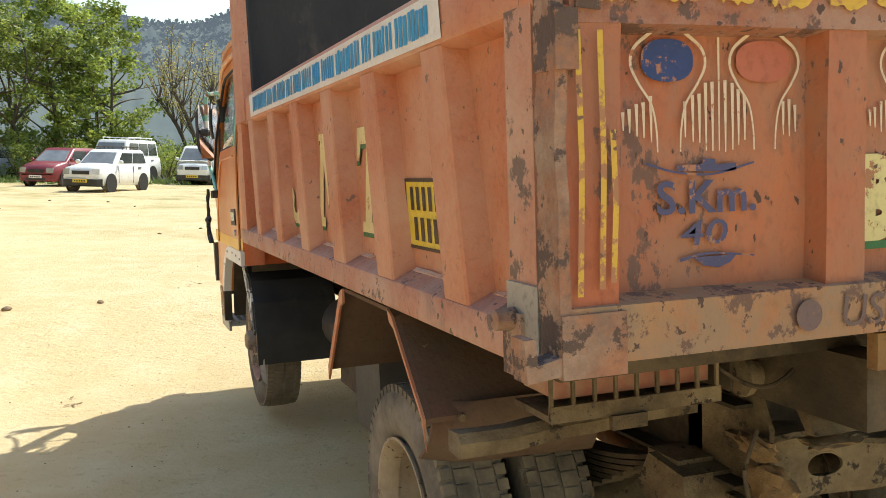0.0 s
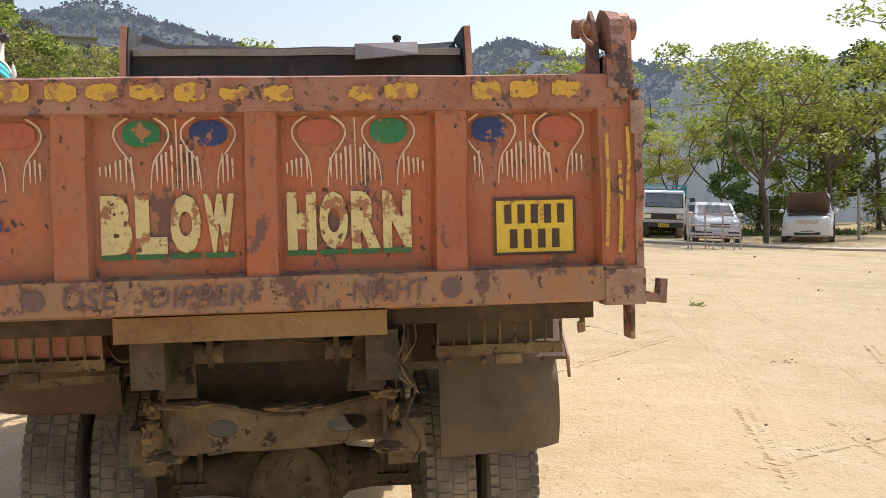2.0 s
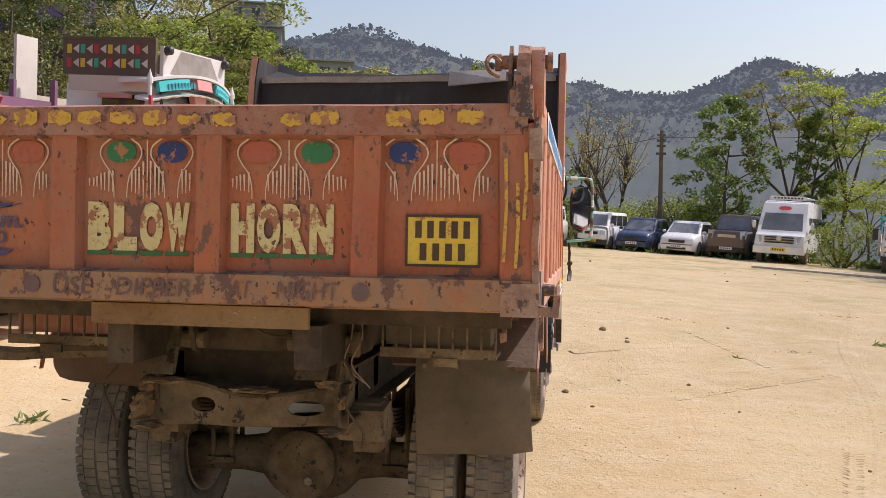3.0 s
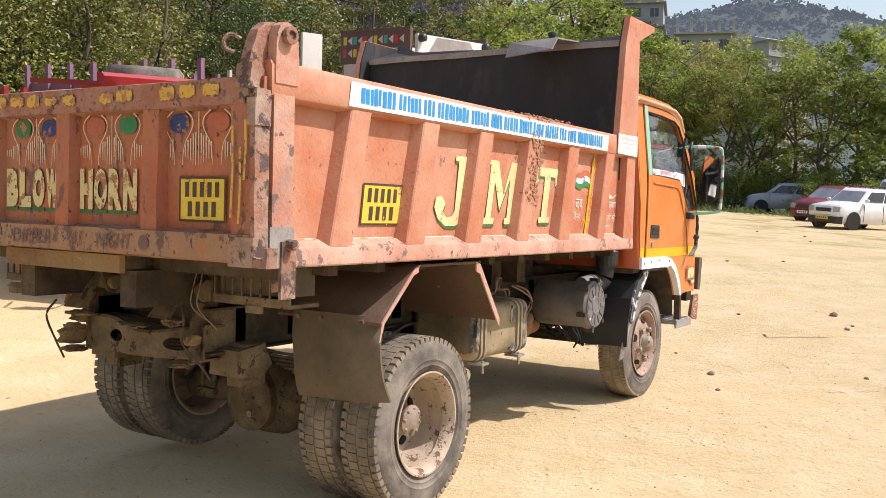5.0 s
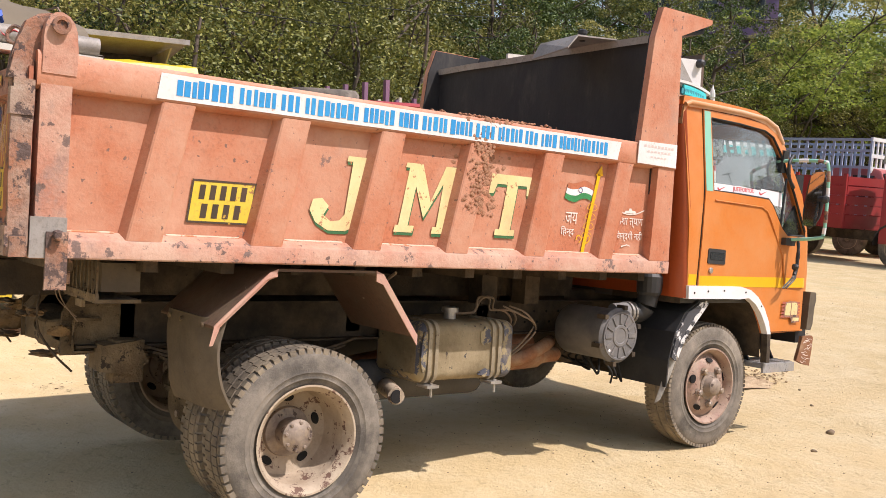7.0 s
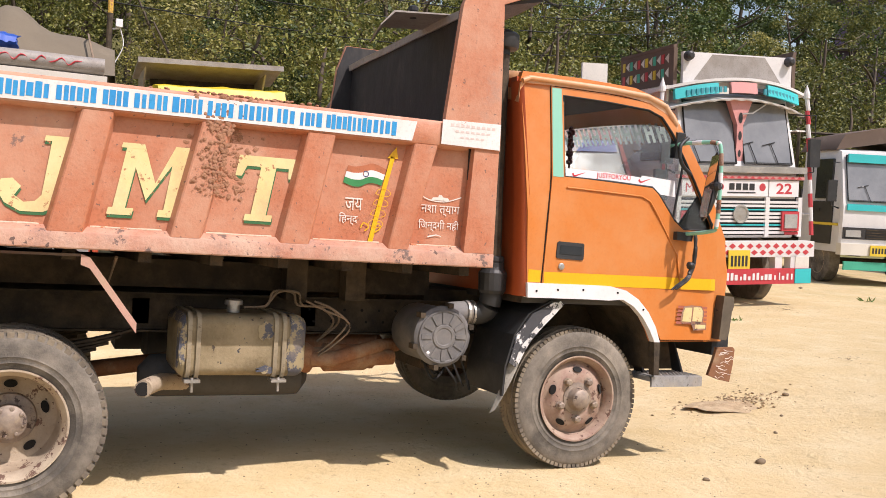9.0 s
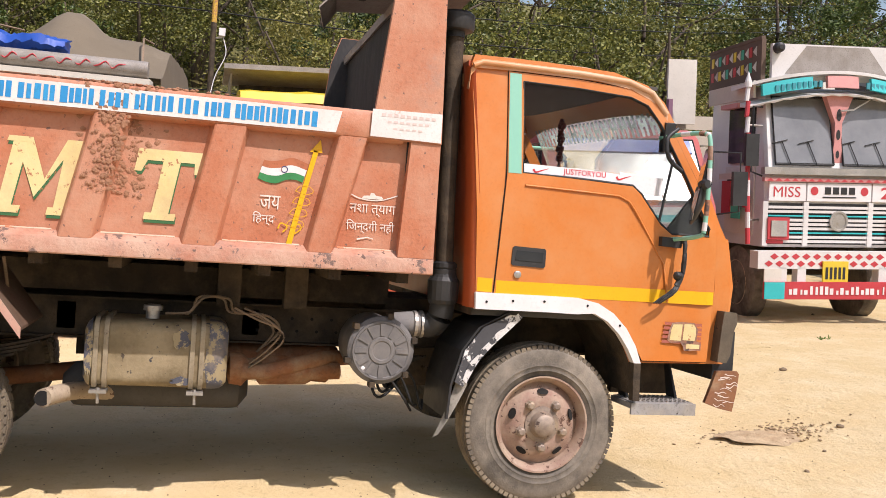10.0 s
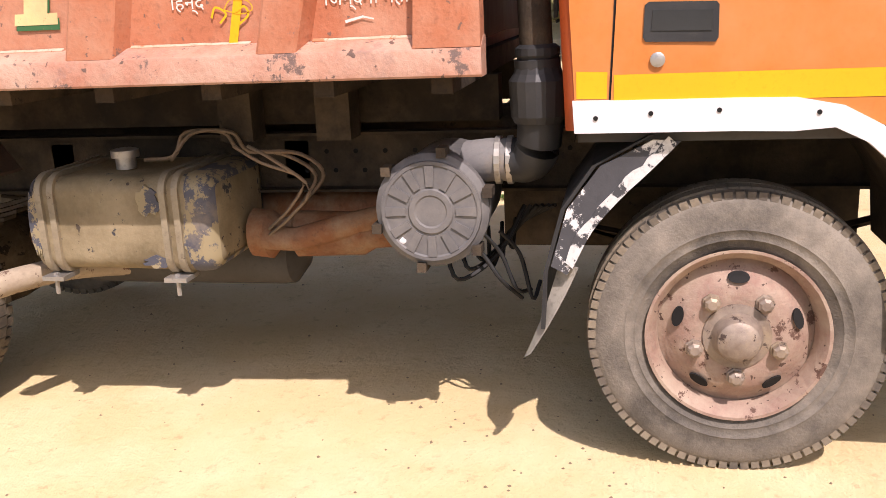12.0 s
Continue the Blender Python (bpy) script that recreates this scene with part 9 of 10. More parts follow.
# ---- lorries ----
def lorry_cab(root, w, z0, z1, depth, paint, y=0.0, belt=None, lean=0.16, split=False, top=None, side_paint=None):
    """A flat-fronted lorry cab: nose at y, floor z0, roof z1. Returns the plane of its windscreen as a function (u, v) -> point."""
    belt = belt or z0 + (z1 - z0) * 0.5
    prof = [(y - depth, z0), (y - depth, z1 - 0.06), (y - depth + 0.1, z1), (y - lean - 0.25, z1), (y - lean - 0.06, z1 - 0.07), (y - 0.02, belt), (y, belt - 0.08), (y, z0 + 0.1), (y - 0.05, z0)]
    bm = BM()
    rings = []
    for f, k in ((-1, 0.05), (-0.965, 0.0), (0.965, 0.0), (1, 0.05)):
        rings.append([Vector((f * w * (1 - 0.04 * max(0, (z - belt)) / (z1 - belt)), yy - (k if yy > y - 0.4 else -k * 0.5), z - (k if z > z1 - 0.1 else 0))) for yy, z in prof])
    loft(bm, rings)
    part("cab", bm, paint, root, "", 35)

    def pane(u, v, off=0.02):
        zz = belt + 0.05 + (z1 - 0.14 - belt - 0.05) * v
        t = (zz - belt) / (z1 - 0.07 - belt)
        return Vector((u * w, y - 0.02 + (-lean - 0.04) * t + off, zz))
    spans = ((-0.88, -0.07), (0.07, 0.88)) if split else ((-0.88, 0.88),)
    for a, b in spans:
        part("windscreen", quad(BM(), [pane(b, 0.02), pane(b * 0.985, 0.98), pane(a * 0.985, 0.98), pane(a, 0.02)], 0.012), "windscreen", root)
        bm = BM()
        g = [pane(a, 0), pane(b, 0), pane(b * 0.985, 1), pane(a * 0.985, 1)]
        tube(bm, [p + Vector((0, 0.012, 0)) for p in g + [g[0]]], 0.016, 6)
        part("windscreen_seal", bm, "rubber", root)
        for k in (0.3, 0.75):
            bm = BM()
            c = a + (b - a) * k
            tube(bm, [pane(c, 0.0, 0.05), pane(c + 0.1, 0.34, 0.05), pane(c + 0.02, 0.36, 0.045), pane(c + 0.24, 0.3, 0.045)], 0.008, 5)
            part("wiper", bm, "black", root)
    for s in (1, -1):
        part("side_window", box(BM(), s * w - 0.035, s * w + 0.005 * s + 0.01, y - depth * 0.62, y - lean - 0.2, belt + 0.08, z1 - 0.2), "dark_glass", root)
        part("cab_door", box(BM(), s * w * 1.0 - 0.01, s * w * 1.0 + 0.012, y - depth * 0.66, y - lean - 0.12, z0 + 0.14, belt + 0.03), side_paint or paint, root)
        part("door_handle", box(BM(), s * (w + 0.02) - 0.015, s * (w + 0.02) + 0.015, y - depth * 0.6, y - depth * 0.48, belt - 0.16, belt - 0.12), "black", root)
        bm = BM()
        tube(bm, [(s * (w - 0.02), y - 0.22, z1 - 0.28), (s * (w + 0.24), y + 0.04, z1 - 0.3), (s * (w + 0.24), y + 0.04, belt - 0.05), (s * (w - 0.02), y - 0.15, belt - 0.1)], 0.014, 6)
        arm = part("mirror_arm", bm, "black", root)
        bm = box(BM(), s * (w + 0.24) - 0.09, s * (w + 0.24) + 0.09, y + 0.0, y + 0.06, belt + 0.02, belt + 0.42)
        bevel(bm, 0.02)
        part("mirror", bm, "black", arm, "", 40)
    return pane


def lorry_chassis(root, w, cab_y, length, r=0.46, drop=0.0):
    bm = BM()
    for s in (1, -1):
        box(bm, s * 0.42 - 0.04, s * 0.42 + 0.04, cab_y - length, cab_y - 0.2, r + 0.12, r + 0.34)
    part("chassis_frame", bm, "chassis", root)
    for yy in (cab_y - 0.75, cab_y - length + 1.3):
        bm = BM()
        tube(bm, [(-w * 0.9, yy, r), (w * 0.9, yy, r)], 0.07, 8)
        part("axle", bm, "chassis", root)
        for s in (1, -1):
            road_wheel(root, s * (w - 0.18), yy, r, 0.26, "hub", drop)


def slat_box(root, name, w, y0, y1, z0, z1, paint, slat=0.14, gap=0.05, rails=True, posts=6, thick=0.04):
    """A planked load body: sides and ends of separate slats on posts."""
    body = boxpart(name, -w, w, y0, y1, z0 - 0.12, z0, paint, root)
    n = int((z1 - z0) / (slat + gap))
    for i in range(n):
        z = z0 + i * (slat + gap)
        for s in (1, -1):
            part("slat", box(BM(), s * w - thick / 2, s * w + thick / 2, y0, y1, z, z + slat), paint, body)
        for yy in (y0, y1):
            part("slat", box(BM(), -w + thick, w - thick, yy - thick / 2, yy + thick / 2, z, z + slat), paint, body)
    for i in range(posts):
        yy = y0 + (y1 - y0) * i / (posts - 1)
        for s in (1, -1):
            part("post", box(BM(), s * (w + thick) - 0.03, s * (w + thick) + 0.03, yy - 0.04, yy + 0.04, z0 - 0.1, z1 + 0.03), paint, body)
    return body


def fenders(root, w, cab_y, paint):
    for s in (1, -1):
        bm = BM()
        rings = []
        for i in range(9):
            a = math.pi * i / 8
            yy, zz = cab_y - 0.75 + 0.56 * math.cos(a), 0.5 + 0.52 * math.sin(a)
            rings.append([(s * (w - 0.3), yy, zz), (s * (w + 0.015), yy, zz), (s * (w + 0.015), yy * 1 + 0, zz + 0.05), (s * (w - 0.3), yy, zz + 0.05)])
        loft(bm, rings)
        part("wheel_arch", bm, paint, root)


# white decorated lorry with a crown board
def decorated_lorry():
    m = Matrix.Translation((0, 0.1, 0.12)) @ at_yard(-4.58, 10.5, 0.99, -0.12, 0.0) @ Matrix.Diagonal((0.95, 1, 1, 1))
    root = thing("lorry", "white decorated lorry with crown board and split windscreen", "lorry", m, "lorries in the row")
    w = 1.02
    pane = lorry_cab(root, w, 0.86, 2.92, 1.75, "lorry_white", 0.0, 1.86, 0.2, True, side_paint="cream_board")
    lorry_chassis(root, w, -0.1, 7.2, 0.5, -0.17)
    F = lambda d: (lambda u, v: (-u, d, v))
    # lower board and bumper
    b = boxpart("lower_board", -1.12, 1.12, 0.2, 0.24, 0.22, 0.44, "sign_red", root, "red and blue lettered board")
    for s in (1, -1):
        boxpart("board_end", s * 0.98 - 0.14, s * 0.98 + 0.14, 0.235, 0.25, 0.225, 0.435, "turquoise", b)
    bm = BM()
    rb = random.Random(3)
    for i in range(22):
        u = -0.8 + 0.073 * i
        box(bm, u, u + rb.uniform(0.02, 0.055), 0.241, 0.246, 0.28, rb.uniform(0.33, 0.39))
    tagged(part("board_writing", bm, "white_trim", b, "unreadable white writing"), kind="stuff")
    bm = box(BM(), -1.2, 1.2, -0.02, 0.2, 0.6, 0.82)
    bevel(bm, 0.05, 3)
    bp = part("bumper", bm, "lorry_white", root, "", 40)
    for i in range(15):
        for j in range(2):
            u = -1.05 + 0.15 * i + 0.075 * j
            bm = BM()
            shape(bm, [(u - 0.06, 0.665 + 0.09 * j), (u, 0.705 + 0.09 * j), (u + 0.06, 0.665 + 0.09 * j), (u, 0.625 + 0.09 * j)], F(0.203))
            part("red_diamond", bm, "sign_red", bp)
    for s in (1, -1):
        for k in (0.85, 0.58):
            boxpart("bumper_post", s * k - 0.06, s * k + 0.06, 0.06, 0.2, 0.42, 0.62, "lorry_white", root)
        boxpart("corner_board", s * 0.99 - 0.12, s * 0.99 + 0.12, 0.19, 0.21, 0.42, 0.6, "cream_board", root)
    plate(root, 0.12, 0.22, 0.55, 0.36, 0.3, "pale_yellow")
    # slatted grille
    boxpart("grille_backing", -0.98, 0.98, -0.02, 0.012, 0.9, 1.42, "lorry_black", root)
    for c0, c1 in ((-1.0, -0.48), (-0.45, 0.45), (0.48, 1.0)):
        for i in range(9):
            z = 0.92 + 0.054 * i
            if i in (2, 6):
                boxpart("grille_slat", c0, c1, 0.0, 0.047, z + 0.008, z + 0.026, "turquoise", root)
            else:
                boxpart("grille_slat", c0, c1, 0.0, 0.045, z, z + 0.034, "lorry_white", root)
    for u in (-1.04, -0.465, 0.465, 1.04):
        boxpart("grille_bar", u - 0.035, u + 0.035, 0.0, 0.05, 0.88, 1.44, "lorry_white", root)
    bm = BM()
    revolve(bm, [(0.04, 0.13), (0.07, 0.13), (0.07, 0.105), (0.06, 0.1), (0.06, 0.001)], (0, 0, 1.2), "y", 24)
    part("round_badge", bm, "steel", root)
    for s in (1, -1):
        h = boxpart("headlight_box", s * 0.86 - 0.15, s * 0.86 + 0.15, 0.03, 0.075, 0.96, 1.24, "sign_red", root)
        boxpart("headlight", s * 0.86 - 0.11, s * 0.86 + 0.11, 0.07, 0.09, 1.0, 1.2, "lamp_clear", h)
    # lettered panel
    for c0, c1 in ((-1.0, -0.48), (-0.46, 0.46), (0.48, 1.0)):
        boxpart("name_panel", c0, c1, 0.0, 0.05, 1.45, 1.68, "white_trim", root)
    word("painted_word", "MISS", 0.56, 0.94, 1.5, 1.63, lambda u, v: (1.5 - u, 0.053, v), "sign_red", root, "red painted word", 0.0)
    word("painted_number", "22", -0.88, -0.6, 1.49, 1.64, lambda u, v: (-1.48 - u, 0.053, v), "sign_red", root, "red painted number", 0.02)
    bm = BM()
    for i in range(4):
        u = -0.22 + 0.115 * i
        box(bm, u, u + 0.085, 0.051, 0.056, 1.54, 1.63)
    box(bm, -0.24, 0.24, 0.051, 0.056, 1.495, 1.51)
    part("maker_badge", bm, "lorry_black", root, "dark badge shapes")
    for s in (1, -1):
        bm = BM()
        oval(bm, s * 0.36, 1.58, 0.055, 0.055, F(0.053), 18, 2.0)
        part("round_emblem", bm, "sign_red", root)
    # patterned rail
    boxpart("rail", -1.08, 1.08, 0.0, 0.07, 1.69, 1.74, "deco_pink", root)
    for i in range(18):
        bm = BM()
        u = -1.0 + 0.117 * i
        shape(bm, [(u - 0.05, 1.7), (u, 1.735), (u + 0.05, 1.7)], F(0.073))
        part("rail_mark", bm, "sign_red", root)
    boxpart("steel_rail", -1.1, 1.1, 0.0, 0.1, 1.78, 1.87, "steel", root)
    # centre post ornament
    bm = BM()
    prism(bm, [(-0.09, 1.9), (0.09, 1.9), (0.05, 2.2), (0.05, 2.45), (0.2, 2.8), (-0.2, 2.8), (-0.05, 2.45), (-0.05, 2.2)], "y", -0.14, -0.04)
    part("centre_ornament", bm, "deco_pink", root, "pink painted centre ornament")
    for z, r in ((2.05, 0.04), (2.3, 0.05), (2.55, 0.06)):
        bm = BM()
        oval(bm, 0, z, r * 0.6, r * 1.3, F(-0.036), 12, 2)
        part("ornament_spot", bm, "lorry_black", root)
    # visor arch
    for s0, s1, mt in ((-1.06, -0.42, "turquoise"), (-0.22, 0.22, "deco_pink"), (0.42, 1.06, "turquoise")):
        bm = BM()
        rings = []
        for i in range(8):
            u = s0 + (s1 - s0) * i / 7
            z = 3.0 - 0.13 * (u / 1.1) ** 2
            yy = 0.02 - 0.16 * (u / 1.1) ** 2
            rings.append([(u, yy - 0.03, z - 0.11), (u, yy + 0.03, z - 0.11), (u, yy, z + 0.04), (u, yy - 0.05, z + 0.04)])
        loft(bm, rings)
        part("visor_panel", bm, mt, root)
    bm = BM()
    for i in range(9):
        u = -0.95 + 0.07 * i
        for c in (0.0, 1.25):
            box(bm, u + c, u + c + 0.045, 0.02 - 0.16 * ((u + c) / 1.1) ** 2 + 0.0, 0.045 - 0.16 * ((u + c) / 1.1) ** 2, 2.9 - 0.13 * ((u + c) / 1.1) ** 2, 2.98 - 0.13 * ((u + c) / 1.1) ** 2)
    tagged(part("visor_writing", bm, "tank_cyan", root, "dark unreadable writing"), kind="stuff")
    bm = BM()
    rings = []
    for i in range(24):
        u = -1.22 + 2.44 * i / 23
        z = 2.84 - 0.14 * (u / 1.1) ** 2
        yy = -0.02 - 0.16 * (u / 1.1) ** 2
        e = 0.012 * (i % 2)
        rings.append([(u, yy - 0.2, z - 0.02), (u, yy + 0.05, z - 0.06 + e), (u, yy + 0.06, z - 0.03), (u, yy - 0.2, z + 0.03)])
    loft(bm, rings)
    part("visor", bm, "lorry_white", root, "white scalloped visor")
    bm = BM()
    rings = []
    for i in range(24):
        u = -1.22 + 2.44 * i / 23
        z = 3.08 - 0.13 * (u / 1.1) ** 2
        yy = 0.0 - 0.16 * (u / 1.1) ** 2
        rings.append([(u, yy - 0.5, z - 0.04), (u, yy + 0.03, z - 0.02), (u, yy + 0.03, z + 0.02), (u, yy - 0.5, z + 0.02)])
    loft(bm, rings)
    part("visor_edge", bm, "lorry_white", root)
    # crown board and its patterned sides
    bm = box(BM(), -0.93, 0.93, -0.2, -0.14, 2.98, 3.44)
    cb = part("crown_board", bm, "lorry_white", root, "white crown board with worn metal panel")
    bm = BM()
    shape(bm, [(-0.75, 3.06), (0.75, 3.06), (0.45, 3.42), (-0.45, 3.42)], F(-0.136))
    part("worn_panel", bm, "grey_sheet", cb)
    for s in (1, -1):
        bm = BM()
        revolve(bm, [(-0.14, 0.07), (-0.05, 0.06), (-0.03, 0.03), (-0.03, 0.001)], (s * 0.86, 0, 3.38), "y", 14)
        part("horn_knob", bm, "lorry_black", cb)
    for s in (1, -1):
        side = part("crown_side", quad(BM(), [(s * 1.02, -0.2, 2.98), (s * 1.02, -0.2, 3.5), (s * 1.02, -1.75, 3.5), (s * 1.02, -1.75, 3.0)], 0.03), "tarp_brown", root, "dark panel with coloured diamond pattern")
        cols = ("cream_board", "bumper_green", "pale_yellow", "sign_red", "board_tan")
        for i in range(6):
            for j in range(2):
                y = -0.42 - 0.23 * i
                z = 3.1 + 0.2 * j
                for dy, mt in ((0.045, cols[(i + j) % 2 * 4]), (-0.06, cols[1 + (i + 2 * j) % 3])):
                    bm = BM()
                    x = s * 1.053
                    if dy > 0:
                        prism(bm, [(y + dy + 0.05, z), (y + dy + 0.05, z + 0.13), (y + dy - 0.05, z + 0.065)], "x", min(x, x + s * 0.006), max(x, x + s * 0.006))
                    else:
                        prism(bm, [(y + dy - 0.045, z), (y + dy + 0.03, z), (y + dy + 0.03, z + 0.13), (y + dy - 0.045, z + 0.13)], "x", min(x, x + s * 0.006), max(x, x + s * 0.006))
                    part("pattern_piece", bm, mt, side)
        boxpart("side_trim", s * 1.03 - 0.03, s * 1.03 + 0.03, -1.75, -0.2, 3.5, 3.54, "tarp_brown", root)
    for s in (1, -1):
        boxpart("white_side_board", min(s * 1.06, s * 1.52), max(s * 1.06, s * 1.52), -2.24, -2.19, 2.55, 3.5, "cream_board", root)
    # striped corner poles
    for s in (1, -1):
        pole = None
        for i in range(10):
            bm = BM()
            tube(bm, [(s * 1.27, 0.04 - 0.02 * i, 0.9 + 0.2 * i), (s * 1.27 - s * 0.003 * i, 0.04 - 0.02 * (i + 1), 0.9 + 0.2 * (i + 1))], 0.032, 8)
            ob = part("corner_pole" if pole is None else "pole_band", bm, "lorry_white" if i % 2 else "sign_red", pole or root)
            pole = pole or ob
        bm = BM()
        revolve(bm, [(2.88, 0.05), (2.95, 0.045), (3.08, 0.002)], (s * 1.245, -0.16, 0), "z", 10)
        part("pole_tip", bm, "lorry_white", pole)
        for z in (1.2, 2.4):
            bm = BM()
            tube(bm, [(s * 1.265, 0.04 - 0.1 * (z - 0.9), z), (s * 1.0, -0.2, z)], 0.014, 6)
            part("pole_bracket", bm, "steel", pole)
    # painted door patches
    for s in (1, -1):
        for (ya, yb, za, zb, mt) in ((-0.75, -0.5, 1.2, 1.65, "bumper_green"), (-1.05, -0.8, 1.25, 1.7, "sign_red"), (-1.15, -0.45, 1.72, 1.8, "board_tan"), (-0.42, -0.3, 1.35, 1.6, "sign_red")):
            boxpart("painted_patch", s * 1.125 - 0.008, s * 1.125 + 0.008, ya, yb, za, zb, mt, root, bev=0.006)
        boxpart("window_hood", s * 1.13 - 0.06, s * 1.13 + 0.06, -1.05, -0.55, 2.66, 2.72, "deco_pink", root)
        boxpart("fret_board", s * 1.1 - 0.015, s * 1.1 + 0.02, -1.6, -0.25, 2.76, 2.98, "board_tan", root, "carved tan board")
    for s in (1, -1):
        boxpart("name_patch", s * 0.9 - 0.12, s * 0.9 + 0.12, 0.045, 0.052, 0.91, 0.95, "sign_red", root)
    slat_box(root, "load_body", 1.36, -7.2, -2.35, 1.1, 2.9, "board_tan", 0.2, 0.03)
    bm = BM()
    tube(bm, [(-0.5, -0.08, 2.78), (-0.2, -0.03, 2.62), (0.0, 0.0, 2.6)], 0.012, 5)
    part("wiper_arm", bm, "steel", root)


decorated_lorry()


# white and black lorry with a turquoise visor
def black_white_lorry():
    m = at_yard(-6.9, 16.3, 0.95, -0.3, 0.0)
    root = thing("lorry", "white and black lorry with turquoise visor and green bumper", "lorry", m, "lorries in the row")
    w = 1.0
    lorry_cab(root, w, 0.62, 2.6, 1.6, "lorry_white", 0.0, 1.55, 0.2, side_paint="lorry_black")
    lorry_chassis(root, w, -0.1, 5.6, 0.42)
    boxpart("visor_strip", -0.86, 0.86, -0.17, -0.12, 2.33, 2.49, "turquoise", root, bev=0.01)
    boxpart("screen_foot_strip", -0.9, 0.9, 0.0, 0.03, 1.42, 1.54, "turquoise", root, bev=0.01)
    boxpart("grille_panel", -0.95, 0.95, 0.0, 0.03, 0.88, 1.1, "lorry_black", root, bev=0.01)
    for i in range(4):
        boxpart("grille_slat", -0.5, 0.5, 0.025, 0.045, 0.9 + 0.05 * i, 0.92 + 0.05 * i, "chassis", root)
    for s in (1, -1):
        boxpart("headlight", s * 0.76 - 0.15, s * 0.76 + 0.15, 0.02, 0.05, 0.92, 1.05, "lamp_clear", root)
        boxpart("door_band", s * 1.01 - 0.012, s * 1.01 + 0.012, -1.1, -0.1, 1.12, 1.17, "pale_yellow", root)
    bm = box(BM(), -1.05, 1.05, -0.02, 0.16, 0.58, 0.8)
    bevel(bm, 0.04)
    part("bumper", bm, "cream_board", root, "", 40)
    plate(root, 0.3, 0.18, 0.68, 0.36, 0.2, "pale_yellow")
    boxpart("number_board", -0.25, 0.05, 0.165, 0.185, 0.52, 0.68, "bumper_green", root)
    boxpart("lower_board", -0.95, 0.95, 0.08, 0.12, 0.3, 0.46, "bumper_green", root)
    bm = BM()
    for s in (1, -1):
        for y in (-1.9, -4.9):
            tube(bm, [(s * 0.98, y, 1.2), (s * 0.98, y, 3.0)], 0.035, 6)
        tube(bm, [(s * 0.98, -1.9, 3.0), (s * 0.98, -5.0, 3.0)], 0.03, 6)
    tube(bm, [(-0.98, -1.9, 3.0), (0.98, -1.9, 3.0)], 0.03, 6)
    part("load_frame", bm, "chassis", root)
    bm = BM()
    loft(bm, [[(x * 1.0, y, 2.57 + 0.32 * (1 - abs(x)) ** 0.4 * 0.6 + dz) for x, dz in ((-1, 0), (-0.85, 0.2), (0, 0.28), (0.85, 0.2), (1, 0), (0, -0.02))] for y in (-0.35, -1.7)])
    rough_up(bm, 0.03)
    part("roof_tarp", bm, "tarp_brown", root, "brown tarpaulin over the cab roof", 60)
    slat_box(root, "load_body", 1.05, -5.6, -1.8, 0.95, 1.9, "lorry_black", 0.2, 0.04)


black_white_lorry()


# red lorry with grey roof box
def red_lorry(label, x, y, hx, hy, paint, w=1.0, z0=0.6, z1=2.42, depth=1.75, lean=0.3, size=1.0, length=5.6, axle=-0.35):
    m = at_yard(x, y, hx, hy, 0.0) @ Matrix.Diagonal((size, size, size, 1))
    root = thing("lorry", label, "lorry", m, "lorries in the row")
    lorry_cab(root, w, z0, z1, depth, paint, 0.0, z0 + 0.88, lean)
    lorry_chassis(root, w, axle, length, 0.46)
    fenders(root, w, axle, "lorry_black")
    bm = box(BM(), -w - 0.02, w + 0.02, -0.1, 0.14, 0.45, 0.7)
    bevel(bm, 0.05)
    part("bumper", bm, paint, root, "", 40)
    boxpart("grille_panel", -0.9, 0.9, 0.0, 0.04, 0.78, 1.05, "chassis", root, bev=0.01)
    for i in range(4):
        boxpart("grille_slat", -0.5, 0.5, 0.035, 0.055, 0.8 + 0.06 * i, 0.83 + 0.06 * i, "steel", root)
    for s in (1, -1):
        boxpart("headlight", s * 0.74 - 0.17, s * 0.74 + 0.17, 0.03, 0.06, 0.82, 1.02, "lamp_clear", root, bev=0.015)
        boxpart("door_stripe", s * (w + 0.012) - 0.008, s * (w + 0.012) + 0.008, -1.1, -0.25, z0 + 0.42, z0 + 0.48, "pale_yellow", root)
    boxpart("screen_foot_panel", -0.88, 0.88, -0.02, 0.022, z0 + 0.68, z0 + 0.87, "white_trim", root, bev=0.01)
    boxpart("screen_foot_strip", -0.6, 0.6, 0.02, 0.032, z0 + 0.7, z0 + 0.78, "turquoise", root, bev=0.005)
    plate(root, 0.0, 0.155, 0.5, 0.4, 0.16, "pale_yellow")
    return root


root = red_lorry("red lorry with grey roof box and pale grille strip", -4.54, 21.05, 1.0, -0.07, "lorry_red", w=0.98, z0=0.55, z1=2.3, depth=1.45, axle=-0.25, lean=0.36)
bm = BM()
loft(bm, [[(x, y + dy, 2.4 + dz) for y, dz in ((-0.62, 0.0), (-0.66, 0.17), (-0.78, 0.25), (-1.45, 0.24), (-1.5, 0.0))] for x, dy in ((-0.88, -0.06), (-0.8, 0.0), (0.8, 0.0), (0.88, -0.06))])
part("roof_box", bm, "steel", root, "grey metal visor box on the cab roof", 40)
bm = BM()
loft(bm, [[(x, y, 2.62 + dz) for x, dz in ((-0.6, 0), (-0.5, 0.1), (0, 0.15), (0.5, 0.1), (0.6, 0))] for y in (-0.9, -1.2, -1.7)])
rough_up(bm, 0.05, 3)
part("roof_roll", bm, "board_tan", root, "tan roll lying on the roof", 60)
